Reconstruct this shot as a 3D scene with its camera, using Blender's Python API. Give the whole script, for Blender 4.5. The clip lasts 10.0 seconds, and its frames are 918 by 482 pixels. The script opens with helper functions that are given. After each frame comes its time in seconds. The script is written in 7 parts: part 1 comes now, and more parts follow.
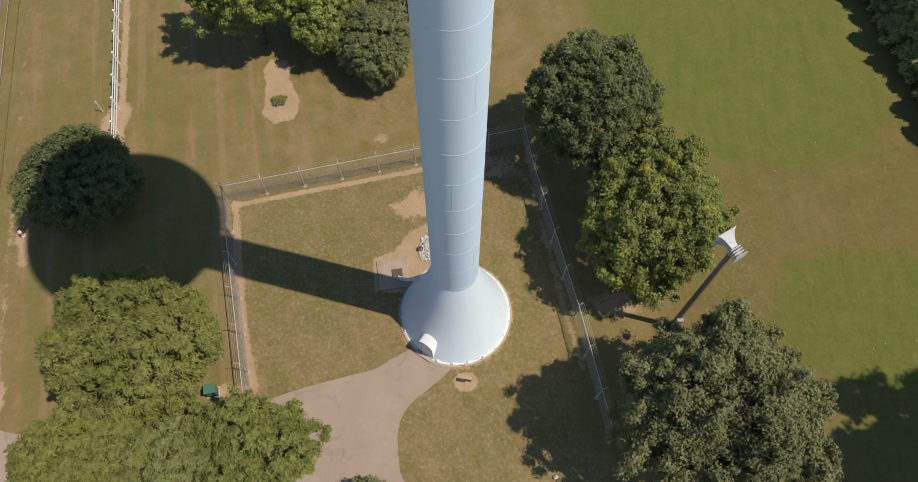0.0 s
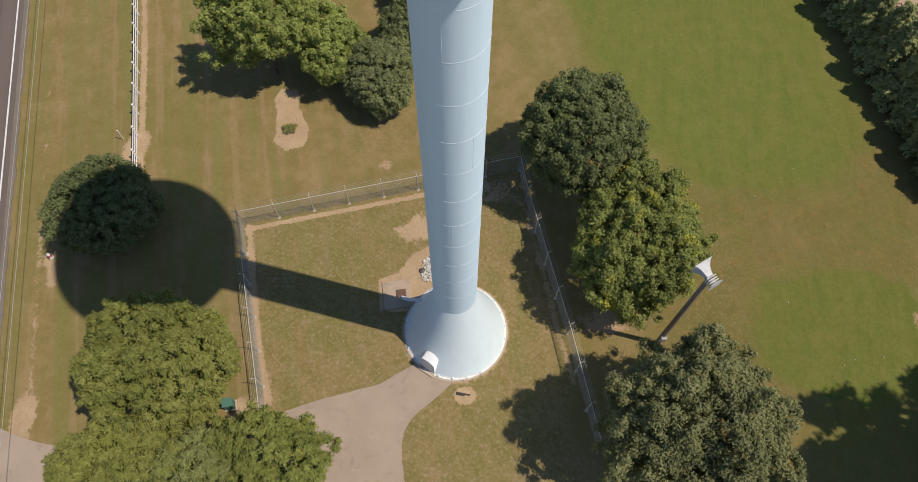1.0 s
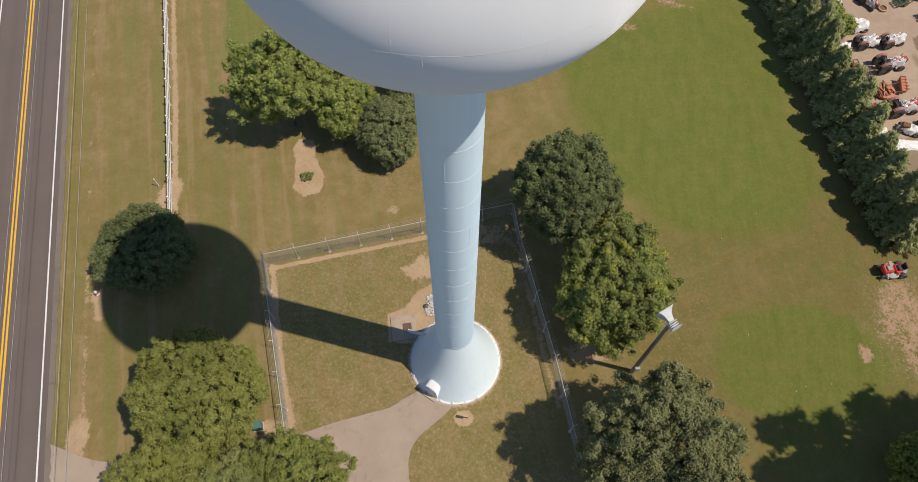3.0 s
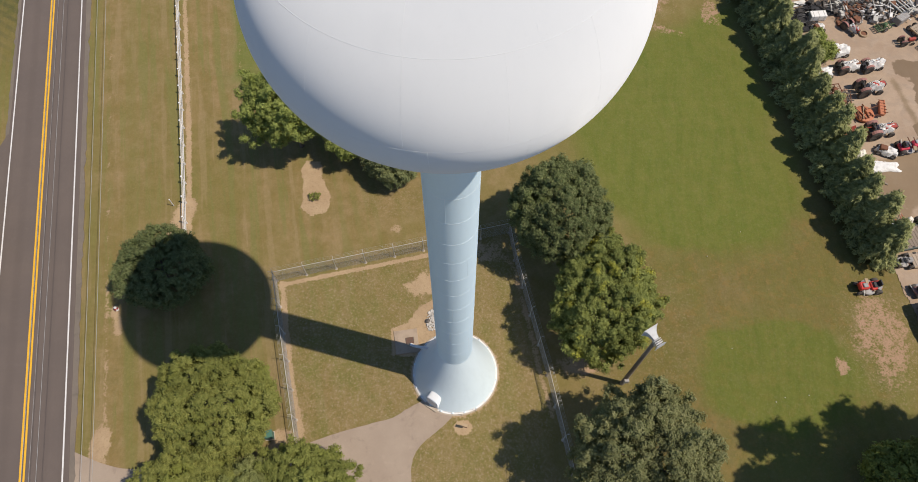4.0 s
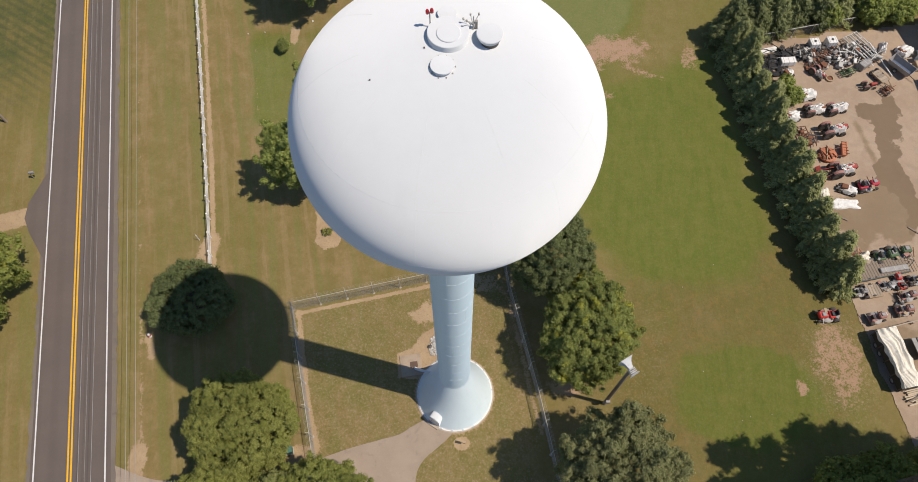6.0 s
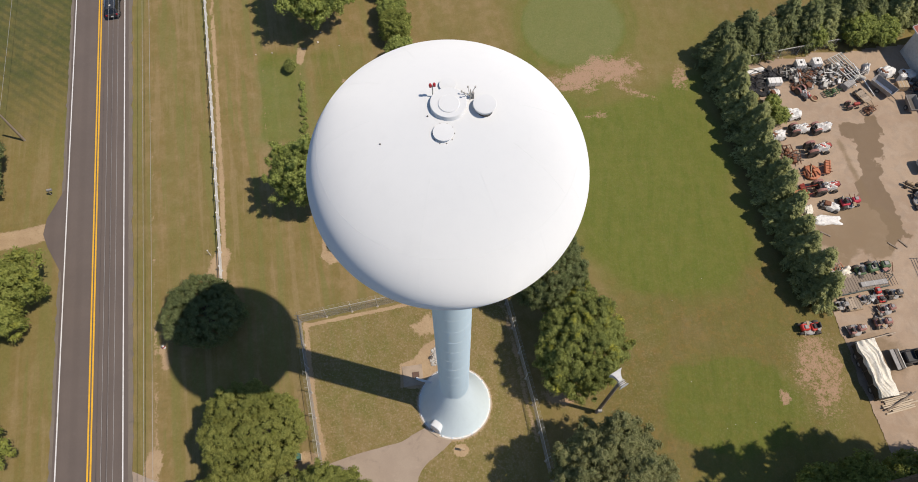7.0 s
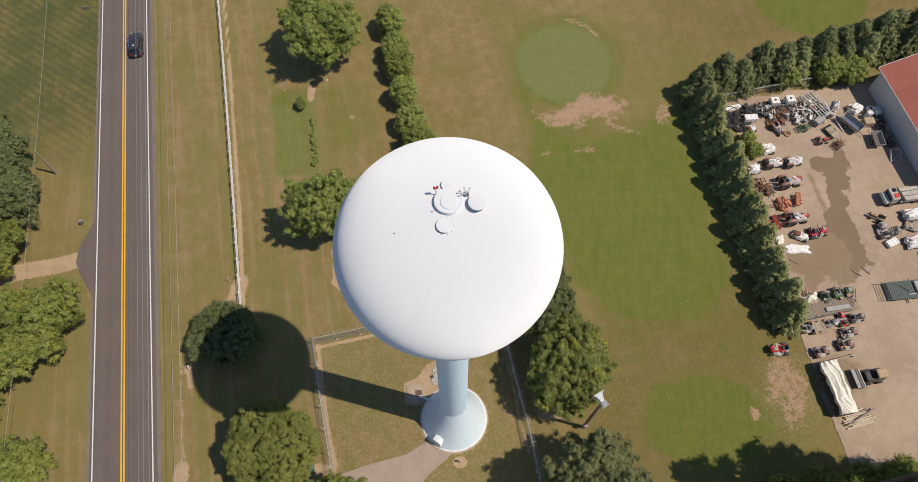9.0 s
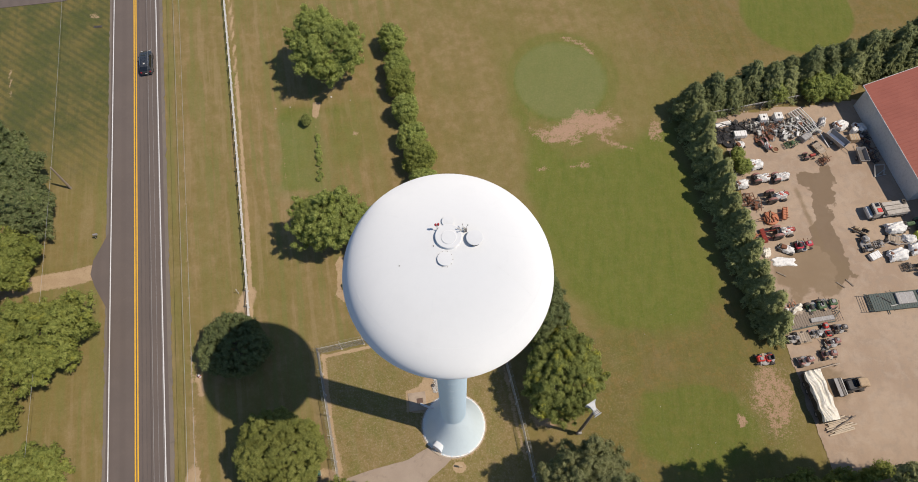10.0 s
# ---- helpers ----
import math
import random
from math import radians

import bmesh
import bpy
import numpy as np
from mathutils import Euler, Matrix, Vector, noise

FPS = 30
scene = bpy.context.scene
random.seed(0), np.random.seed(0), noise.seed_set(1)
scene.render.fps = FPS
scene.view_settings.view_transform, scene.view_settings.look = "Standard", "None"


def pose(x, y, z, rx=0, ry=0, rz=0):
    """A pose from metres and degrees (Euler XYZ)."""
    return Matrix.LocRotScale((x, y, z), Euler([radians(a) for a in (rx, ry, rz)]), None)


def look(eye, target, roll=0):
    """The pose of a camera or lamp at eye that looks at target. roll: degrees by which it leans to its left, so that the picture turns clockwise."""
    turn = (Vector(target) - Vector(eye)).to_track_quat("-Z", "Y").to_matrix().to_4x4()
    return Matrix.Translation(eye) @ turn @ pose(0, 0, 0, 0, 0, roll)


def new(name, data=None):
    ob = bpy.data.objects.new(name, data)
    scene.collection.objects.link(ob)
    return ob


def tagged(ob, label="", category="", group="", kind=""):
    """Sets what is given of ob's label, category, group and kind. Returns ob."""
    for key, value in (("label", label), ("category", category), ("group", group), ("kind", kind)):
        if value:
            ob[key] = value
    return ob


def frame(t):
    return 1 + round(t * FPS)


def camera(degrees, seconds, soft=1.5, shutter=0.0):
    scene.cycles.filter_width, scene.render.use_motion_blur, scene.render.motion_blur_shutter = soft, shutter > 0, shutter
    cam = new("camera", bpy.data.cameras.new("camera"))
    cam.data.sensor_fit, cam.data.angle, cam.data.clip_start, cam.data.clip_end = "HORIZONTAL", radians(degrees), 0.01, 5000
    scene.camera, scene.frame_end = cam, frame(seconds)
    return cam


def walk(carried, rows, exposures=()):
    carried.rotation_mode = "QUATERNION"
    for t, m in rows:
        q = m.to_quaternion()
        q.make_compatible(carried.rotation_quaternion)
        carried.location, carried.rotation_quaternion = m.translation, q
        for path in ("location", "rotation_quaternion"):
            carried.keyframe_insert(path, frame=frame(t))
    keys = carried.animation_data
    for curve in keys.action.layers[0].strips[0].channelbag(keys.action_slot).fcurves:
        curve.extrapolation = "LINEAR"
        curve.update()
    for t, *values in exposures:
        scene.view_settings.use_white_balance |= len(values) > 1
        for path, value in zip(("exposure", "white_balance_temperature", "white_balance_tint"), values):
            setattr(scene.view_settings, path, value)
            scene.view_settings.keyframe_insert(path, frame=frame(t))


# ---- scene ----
# The camera of a drone that rises straight up beside a water tower.
cam = camera(66.535, 10.0, soft=0.9)


def eye(s):
    return (0.253 + 0.443 * s - 0.214 * s * (1 - s), -17.513 - 0.474 * s - 0.087 * s * (1 - s), 46.74 + 40.802 * s - 0.539 * s * (1 - s))


walk(cam, [(t, pose(*eye(t / 10), 26.362, 0, 0) @ pose(0, 0, 0, 0, 0, -0.134)) for t in (0, 1, 2, 3, 4, 5, 6, 7, 8, 9, 10)], exposures=[(0, 0.04), (1, 0.07), (2.5, 0.10), (5, 0.08), (7.5, 0.03), (10, 0.02)])

# ---- world and light ----
SUN = Vector((24.9, -6.75, 46.5)).normalized()
world = bpy.data.worlds.new("sky")
scene.world = world
world.use_nodes = True
sky = world.node_tree.nodes.new("ShaderNodeTexSky")
sky.sky_type, sky.sun_disc = "NISHITA", False
sky.sun_elevation = math.asin(SUN.z)
sky.sun_rotation = math.atan2(SUN.x, SUN.y)
sky.dust_density, sky.ozone_density = 0.4, 5.0
world.node_tree.nodes["Background"].inputs[1].default_value = 0.106
world.node_tree.links.new(sky.outputs[0], world.node_tree.nodes["Background"].inputs[0])
sun = new("sun", bpy.data.lights.new("sun", "SUN"))
sun.data.energy, sun.data.angle, sun.data.color = 4.28, radians(0.53), (1.0, 0.900, 0.785)
sun.matrix_world = look(SUN * 100, (0, 0, 0))

# ---- materials ----


class Nodes:
    """A node material with short calls for its usual nodes."""

    def __init__(self, name):
        self.m = bpy.data.materials.new(name)
        self.m.use_nodes = True
        self.t = self.m.node_tree
        self.b = self.t.nodes["Principled BSDF"]
        self.geo = self.t.nodes.new("ShaderNodeNewGeometry")

    def add(self, kind):
        return self.t.nodes.new(kind)

    def put(self, socket, value):
        if isinstance(value, bpy.types.NodeSocket):
            self.t.links.new(value, socket)
        elif isinstance(value, tuple) and len(value) == 3 and socket.type == "RGBA":
            socket.default_value = (*value, 1)
        else:
            socket.default_value = value

    def noise(self, scale, detail=4, rough=0.6, distort=0.0, at=None):
        n = self.add("ShaderNodeTexNoise")
        self.put(n.inputs["Vector"], at or self.geo.outputs["Position"])
        n.inputs["Scale"].default_value, n.inputs["Detail"].default_value = scale, detail
        n.inputs["Roughness"].default_value, n.inputs["Distortion"].default_value = rough, distort
        return n.outputs["Fac"]

    def local(self):
        return self.add("ShaderNodeTexCoord").outputs["Object"]

    def scaled(self, vec, x, y, z):
        n = self.add("ShaderNodeVectorMath")
        n.operation = "MULTIPLY"
        self.put(n.inputs[0], vec)
        n.inputs[1].default_value = (x, y, z)
        return n.outputs[0]

    def math(self, op, a, b=0.0, c=0.0):
        n = self.add("ShaderNodeMath")
        n.operation = op
        for s, v in zip(n.inputs, (a, b, c)):
            self.put(s, v)
        return n.outputs[0]

    def ramp(self, value, low, high, a=0.0, b=1.0):
        n = self.add("ShaderNodeMapRange")
        n.interpolation_type = "SMOOTHSTEP"
        for s, v in zip(n.inputs, (value, low, high, a, b)):
            self.put(s, v)
        return n.outputs[0]

    def mix(self, f, a, b, how="MIX"):
        n = self.add("ShaderNodeMix")
        n.data_type, n.blend_type = "RGBA", how
        self.put(n.inputs[0], f)
        self.put(n.inputs[6], a)
        self.put(n.inputs[7], b)
        return n.outputs[2]

    def attr(self, name):
        n = self.add("ShaderNodeAttribute")
        n.attribute_name = name
        s = self.add("ShaderNodeSeparateColor")
        self.put(s.inputs[0], n.outputs["Color"])
        return [*s.outputs, n.outputs["Alpha"]]

    def bump(self, height, strength=0.4, distance=0.02):
        n = self.add("ShaderNodeBump")
        n.inputs["Strength"].default_value, n.inputs["Distance"].default_value = strength, distance
        self.put(n.inputs["Height"], height)
        self.put(self.b.inputs["Normal"], n.outputs[0])

    def done(self, color, rough=0.8, metal=0.0, spec=None):
        self.put(self.b.inputs["Base Color"], color)
        self.put(self.b.inputs["Roughness"], rough)
        self.put(self.b.inputs["Metallic"], metal)
        if spec is not None:
            self.b.inputs["Specular IOR Level"].default_value = spec
        return self.m


def dull(c, k):
    return tuple(v * k for v in c)


def plain(name, color, rough=0.7, metal=0.0, dirt=0.35, scale=3.0, spec=None, grime=(0.16, 0.12, 0.08), vary=0.0):
    """A surface with blotches of grime, fine grain and a little relief."""
    n = Nodes(name)
    coarse, fine = n.noise(scale, 5), n.noise(scale * 14, 3)
    c = n.mix(n.ramp(coarse, 0.42, 0.78, 0.0, dirt), color, grime)
    c = n.mix(n.ramp(fine, 0.35, 0.7, 0.0, 0.3), c, dull(color, 0.7))
    if vary:
        r = n.add("ShaderNodeObjectInfo").outputs["Random"]
        c = n.mix(n.math("MULTIPLY", r, vary), c, dull(color, 0.45))
    n.bump(fine, 0.15, 0.01)
    return n.done(c, n.ramp(coarse, 0.3, 0.7, rough, min(1, rough + 0.15)), metal, spec)


def ground_material():
    n = Nodes("mown_grass_and_bare_soil")
    pos = n.geo.outputs["Position"]
    z, q = n.attr("zones"), n.attr("turf")
    big, mid, fine = n.noise(0.09, 4), n.noise(0.55, 5, 0.65), n.noise(4.5, 5, 0.7)
    grain = n.noise(22, 3, 0.7)
    # turf colours: straw and olive in rough grass, green in watered turf
    c = n.mix(n.ramp(mid, 0.36, 0.66), (0.204, 0.156, 0.057), (0.258, 0.184, 0.087))
    c = n.mix(n.ramp(big, 0.4, 0.66, 0, 0.6), c, (0.155, 0.140, 0.034))
    c = n.mix(z[2], c, n.mix(n.ramp(mid, 0.4, 0.62), (0.245, 0.163, 0.070), (0.285, 0.195, 0.095)))
    lush = n.mix(n.ramp(mid, 0.35, 0.7), (0.108, 0.136, 0.022), (0.140, 0.152, 0.032))
    c = n.mix(n.ramp(n.math("ADD", z[0], n.math("MULTIPLY", n.math("SUBTRACT", mid, 0.5), 0.5)), 0.1, 0.9), c, lush)
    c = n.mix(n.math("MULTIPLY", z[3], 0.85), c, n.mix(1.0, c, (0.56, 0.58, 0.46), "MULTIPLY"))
    c = n.mix(n.math("MULTIPLY", n.math("SUBTRACT", 1.0, z[0]), n.ramp(n.noise(0.30, 6, 0.72), 0.44, 0.60, 0.0, 0.42)), c, (0.160, 0.126, 0.038))
    rough = n.math("MAXIMUM", n.math("MULTIPLY", z[2], 0.6), z[3])
    c = n.mix(n.math("MULTIPLY", rough, n.ramp(n.noise(0.75, 7, 0.78), 0.48, 0.60, 0.0, 0.66)), c, (0.222, 0.136, 0.042))
    c = n.mix(n.math("MULTIPLY", rough, n.ramp(n.noise(1.4, 6, 0.75), 0.36, 0.47, 0.4, 0.0)), c, (0.100, 0.098, 0.028))
    # mowing stripes along the road
    sx = n.add("ShaderNodeSeparateXYZ")
    n.put(sx.inputs[0], pos)
    across = n.math("ADD", sx.outputs[0], n.math("MULTIPLY", sx.outputs[1], 0.2065))
    wave = n.math("SINE", n.math("MULTIPLY", n.math("ADD", across, n.math("MULTIPLY", big, 2.0)), 3.0))
    c = n.mix(n.ramp(wave, -1, 1, 0.0, 0.16), c, n.mix(0.5, c, (0.10, 0.11, 0.015)))
    lane = n.add("ShaderNodeCombineXYZ")
    n.put(lane.inputs[0], across)
    n.put(lane.inputs[1], n.math("MULTIPLY", sx.outputs[1], 0.06))
    lanes = n.noise(0.75, 4, 0.6, at=lane.outputs[0])
    west = n.ramp(sx.outputs[0], -18, -4, 1.0, 0.25)
    west = n.math("MULTIPLY", west, n.math("SUBTRACT", 1.0, n.math("MULTIPLY", z[0], 0.8)))
    c = n.mix(n.math("MULTIPLY", west, n.ramp(lanes, 0.50, 0.60, 0.0, 0.58)), c, (0.162, 0.162, 0.048))
    c = n.mix(n.math("MULTIPLY", west, n.ramp(lanes, 0.38, 0.47, 0.4, 0.0)), c, (0.295, 0.213, 0.112))
    # faint swaths of the mower on the watered turf
    swing = n.math("ADD", n.math("SUBTRACT", sx.outputs[0], n.math("MULTIPLY", sx.outputs[1], 0.10)), n.math("MULTIPLY", big, 3.0))
    drift = n.add("ShaderNodeCombineXYZ")
    n.put(drift.inputs[0], swing)
    n.put(drift.inputs[1], n.math("MULTIPLY", sx.outputs[1], 0.08))
    thread = n.noise(1.5, 5, 0.65, at=drift.outputs[0])
    c = n.mix(n.math("MULTIPLY", z[0], n.ramp(thread, 0.40, 0.62, 0.0, 0.34)), c, (0.165, 0.160, 0.036))
    c = n.mix(n.math("MULTIPLY", z[0], n.ramp(thread, 0.30, 0.46, 0.30, 0.0)), c, (0.088, 0.118, 0.020))
    # pale putting turf
    c = n.mix(n.math("MULTIPLY", q[1], 0.62), c, (0.188, 0.192, 0.078))
    # the field beyond the road: dark grass, mown aslant in narrow swaths
    rows = n.math("ADD", n.math("MULTIPLY", sx.outputs[0], 0.55), n.math("MULTIPLY", sx.outputs[1], 0.83))
    swath = n.math("SINE", n.math("MULTIPLY", n.math("ADD", rows, n.math("MULTIPLY", mid, 0.5)), 5.6))
    field = n.mix(n.ramp(n.noise(0.16, 4, 0.65), 0.40, 0.62), (0.086, 0.092, 0.028), (0.160, 0.128, 0.042))
    field = n.mix(n.ramp(lanes, 0.45, 0.6, 0.0, 0.4), field, (0.070, 0.083, 0.030))
    field = n.mix(n.math("MULTIPLY", n.ramp(mid, 0.30, 0.55), n.ramp(swath, -0.6, 0.9, 0.0, 0.58)), field, (0.062, 0.070, 0.030))
    c = n.mix(q[3], c, field)
    # tufts, straw and blades, coarse inside the tower's fence
    tuft = n.noise(3.1, 9, 0.85)
    blotch = n.noise(0.8, 5, 0.7)
    c = n.mix(n.math("MULTIPLY", q[0], n.ramp(blotch, 0.46, 0.66, 0.0, 0.40)), c, (0.255, 0.185, 0.098))
    c = n.mix(n.math("MULTIPLY", q[0], n.ramp(blotch, 0.34, 0.50, 0.42, 0.0)), c, (0.150, 0.138, 0.040))
    c = n.mix(n.math("MULTIPLY", q[0], n.ramp(tuft, 0.52, 0.62, 0.0, 0.38)), c, (0.330, 0.250, 0.165))
    c = n.mix(n.math("MULTIPLY", q[0], n.ramp(tuft, 0.40, 0.48, 0.32, 0.0)), c, (0.15, 0.125, 0.042))
    c = n.mix(n.math("MULTIPLY", q[0], n.ramp(fine, 0.53, 0.64, 0.0, 0.45)), c, (0.36, 0.275, 0.19))
    c = n.mix(n.math("MULTIPLY", q[0], n.ramp(fine, 0.38, 0.46, 0.4, 0.0)), c, (0.13, 0.115, 0.034))
    c = n.mix(n.ramp(n.noise(2.6, 5, 0.7), 0.40, 0.60, 0.0, 0.22), c, n.mix(1.0, c, (0.70, 0.72, 0.66), "MULTIPLY"))
    c = n.mix(n.ramp(grain, 0.42, 0.58, 0.0, 0.25), c, n.mix(1.0, c, (0.66, 0.66, 0.62), "MULTIPLY"))
    # bare soil where the grass is worn off
    soil = n.mix(n.ramp(mid, 0.35, 0.65), (0.415, 0.300, 0.178), (0.36, 0.252, 0.148))
    soil = n.mix(q[2], soil, (0.37, 0.235, 0.152))
    soil = n.mix(n.ramp(fine, 0.52, 0.66, 0, 0.55), soil, (0.25, 0.18, 0.105))
    soil = n.mix(n.ramp(grain, 0.4, 0.7, 0, 0.35), soil, (0.19, 0.135, 0.08))
    worn = n.math("ADD", z[1], n.math("MULTIPLY", n.math("SUBTRACT", fine, 0.5), 0.9))
    worn = n.math("ADD", worn, n.math("MULTIPLY", n.math("SUBTRACT", n.noise(1.1, 5, 0.7), 0.5), 0.8))
    c = n.mix(n.ramp(worn, 0.38, 0.62), c, soil)
    n.bump(n.math("ADD", fine, n.math("MULTIPLY", grain, 0.6)), 0.55, 0.06)
    return n.done(c, 0.95, spec=0.15)


def asphalt_material(name, a, b, tracks=False):
    n = Nodes(name)
    big, mid, grain = n.noise(0.25, 4), n.noise(1.7, 4), n.noise(45, 3, 0.7)
    c = n.mix(n.ramp(big, 0.35, 0.65), a, b)
    if tracks:
        sx = n.add("ShaderNodeSeparateXYZ")
        n.put(sx.inputs[0], n.geo.outputs["Position"])
        across = n.math("ADD", n.math("ADD", sx.outputs[0], n.math("MULTIPLY", sx.outputs[1], 0.2065)), 39.15)
        wave = n.math("COSINE", n.math("MULTIPLY", across, 3.6))
        c = n.mix(n.ramp(wave, -0.6, 1.0, 0.0, 0.3), c, dull(a, 0.72))
    c = n.mix(n.ramp(mid, 0.55, 0.75, 0.0, 0.35), c, dull(b, 1.25))
    if not tracks:
        c = n.mix(n.ramp(n.noise(0.7, 6, 0.75, 0.8), 0.54, 0.70, 0.0, 0.5), c, dull(a, 0.66))
    c = n.mix(n.ramp(grain, 0.35, 0.7, 0.0, 0.5), c, dull(a, 0.7))
    n.bump(grain, 0.4, 0.01)
    return n.done(c, 0.9, spec=0.25)


def gravel_material():
    n = Nodes("packed_gravel_with_wet_stain")
    z = n.attr("zones")
    big, mid, grain = n.noise(0.12, 5), n.noise(0.9, 5, 0.65), n.noise(16, 4, 0.75)
    c = n.mix(n.ramp(big, 0.40, 0.60), (0.392, 0.292, 0.206), (0.330, 0.239, 0.166))
    c = n.mix(n.ramp(mid, 0.47, 0.62, 0, 0.5), c, (0.295, 0.230, 0.172))
    c = n.mix(n.ramp(n.noise(0.45, 6, 0.72, 0.6), 0.48, 0.62, 0, 0.42), c, (0.430, 0.338, 0.252))
    c = n.mix(n.ramp(grain, 0.35, 0.72, 0, 0.4), c, (0.24, 0.175, 0.12))
    wet = n.ramp(n.math("ADD", z[0], n.math("MULTIPLY", n.math("SUBTRACT", mid, 0.5), 1.1)), 0.36, 0.62)
    c = n.mix(n.math("MULTIPLY", wet, 0.8), c, (0.145, 0.098, 0.055))
    muddy = n.ramp(n.math("ADD", z[1], n.math("MULTIPLY", n.math("SUBTRACT", mid, 0.5), 0.6)), 0.3, 0.8)
    c = n.mix(n.math("MULTIPLY", muddy, 0.72), c, (0.190, 0.134, 0.076))
    n.bump(grain, 0.5, 0.03)
    return n.done(c, n.ramp(wet, 0, 1, 0.95, 0.7), spec=0.2)


def leaf_material(name, a, b, c2, glow=0.35):
    n = Nodes(name)
    r = n.geo.outputs["Random Per Island"]
    c = n.mix(n.ramp(r, 0, 1), a, b)
    c = n.mix(n.ramp(n.noise(0.55, 3), 0.54, 0.70, 0, 0.7), c, c2)
    c = n.mix(n.ramp(n.noise(0.23, 2), 0.45, 0.62, 0, 0.4), c, dull(a, 0.7))
    n.done(c, 0.7, spec=0.15)
    tr = n.add("ShaderNodeBsdfTranslucent")
    n.put(tr.inputs[0], n.mix(1.0, c, (1.0, 1.0, 0.5), "MULTIPLY"))
    mx = n.add("ShaderNodeMixShader")
    mx.inputs[0].default_value = glow
    n.t.links.new(n.b.outputs[0], mx.inputs[1])
    n.t.links.new(tr.outputs[0], mx.inputs[2])
    n.t.links.new(mx.outputs[0], n.t.nodes["Material Output"].inputs[0])
    return n.m


def bark_material():
    n = Nodes("bark")
    f = n.noise(9, 5, 0.7, at=n.scaled(n.geo.outputs["Position"], 1, 1, 0.25))
    n.bump(f, 0.8, 0.04)
    return n.done(n.mix(n.ramp(f, 0.3, 0.7), (0.055, 0.04, 0.028), (0.16, 0.125, 0.095)), 0.95)


def tower_paint(name, a, b, matt=0.0):
    """Gloss paint, weathered in faint upright streaks and stains."""
    n = Nodes(name)
    pos = n.geo.outputs["Position"]
    streak = n.noise(1.0, 5, 0.6, at=n.scaled(pos, 2.2, 2.2, 0.12))
    blot, fine = n.noise(0.35, 4), n.noise(7, 4)
    c = n.mix(n.ramp(streak, 0.4, 0.75, 0, 0.4), a, b)
    c = n.mix(n.ramp(blot, 0.5, 0.75, 0, 0.2), c, dull(a, 0.88))
    c = n.mix(n.ramp(fine, 0.55, 0.8, 0, 0.12), c, (0.55, 0.55, 0.53))
    n.bump(n.math("ADD", blot, n.math("MULTIPLY", fine, 0.06)), 0.12, 0.05)
    n.b.inputs["Diffuse Roughness"].default_value = matt
    return n.done(c, 0.7, spec=0.18)


def tarp_material(name, a, b):
    n = Nodes(name)
    f, g = n.noise(3.0, 5, 0.65, 0.8), n.noise(9, 4)
    n.bump(f, 0.9, 0.08)
    c = n.mix(n.ramp(f, 0.4, 0.65, 0, 0.6), a, b)
    return n.done(n.mix(n.ramp(g, 0.55, 0.8, 0, 0.4), c, (0.42, 0.38, 0.32)), 0.6)


def roof_material():
    n = Nodes("red_ribbed_roof")
    f, g = n.noise(0.4, 4), n.noise(6, 4)
    c = n.mix(n.ramp(f, 0.35, 0.7), (0.325, 0.097, 0.062), (0.288, 0.083, 0.053))
    c = n.mix(n.ramp(g, 0.55, 0.8, 0, 0.35), c, (0.25, 0.085, 0.06))
    return n.done(c, 0.6)


GROUND, GRAVEL = ground_material(), gravel_material()
ASPHALT = asphalt_material("road_asphalt", (0.140, 0.111, 0.094), (0.126, 0.101, 0.087), True)
OLD_ASPHALT = asphalt_material("driveway_asphalt", (0.315, 0.245, 0.185), (0.36, 0.285, 0.215))
SHOULDER = asphalt_material("shoulder_asphalt", (0.165, 0.138, 0.112), (0.195, 0.16, 0.125))
PAD = plain("soil_stained_concrete", (0.37, 0.285, 0.205), 0.9, scale=1.5, dirt=0.5)
MAROON = plain("faded_maroon_paint", (0.36, 0.17, 0.14), 0.6, dirt=0.4, vary=0.4)
CONCRETE = plain("concrete", (0.42, 0.35, 0.27), 0.9, scale=2.5)
YELLOW = plain("yellow_road_paint", (0.74, 0.40, 0.02), 0.7, dirt=0.4, scale=1.5, grime=(0.35, 0.2, 0.04))
WHITE_LINE = plain("white_road_paint", (0.68, 0.66, 0.63), 0.7, dirt=0.4, scale=1.5, grime=(0.35, 0.3, 0.26))
TOWER = tower_paint("white_tank_paint", (0.664, 0.670, 0.666), (0.640, 0.648, 0.648), 1.0)
COLUMN = tower_paint("pale_blue_white_paint", (0.63, 0.775, 0.86), (0.56, 0.70, 0.795))
BELL_PAINT = tower_paint("white_base_paint", (0.67, 0.765, 0.795), (0.60, 0.69, 0.72))
SEAM = plain("weld_seam_paint", (0.71, 0.81, 0.87), 0.6, dirt=0.15)
WHITE = plain("white_paint", (0.74, 0.72, 0.68), 0.55, dirt=0.25)
DUSTY = plain("dusty_pale_metal", (0.43, 0.385, 0.33), 0.75, dirt=0.6, scale=2.0)
HORN = plain("siren_paint", (0.50, 0.50, 0.49), 0.55, dirt=0.3)
VINYL = plain("white_vinyl", (0.78, 0.755, 0.715), 0.5, dirt=0.2, scale=1.2)
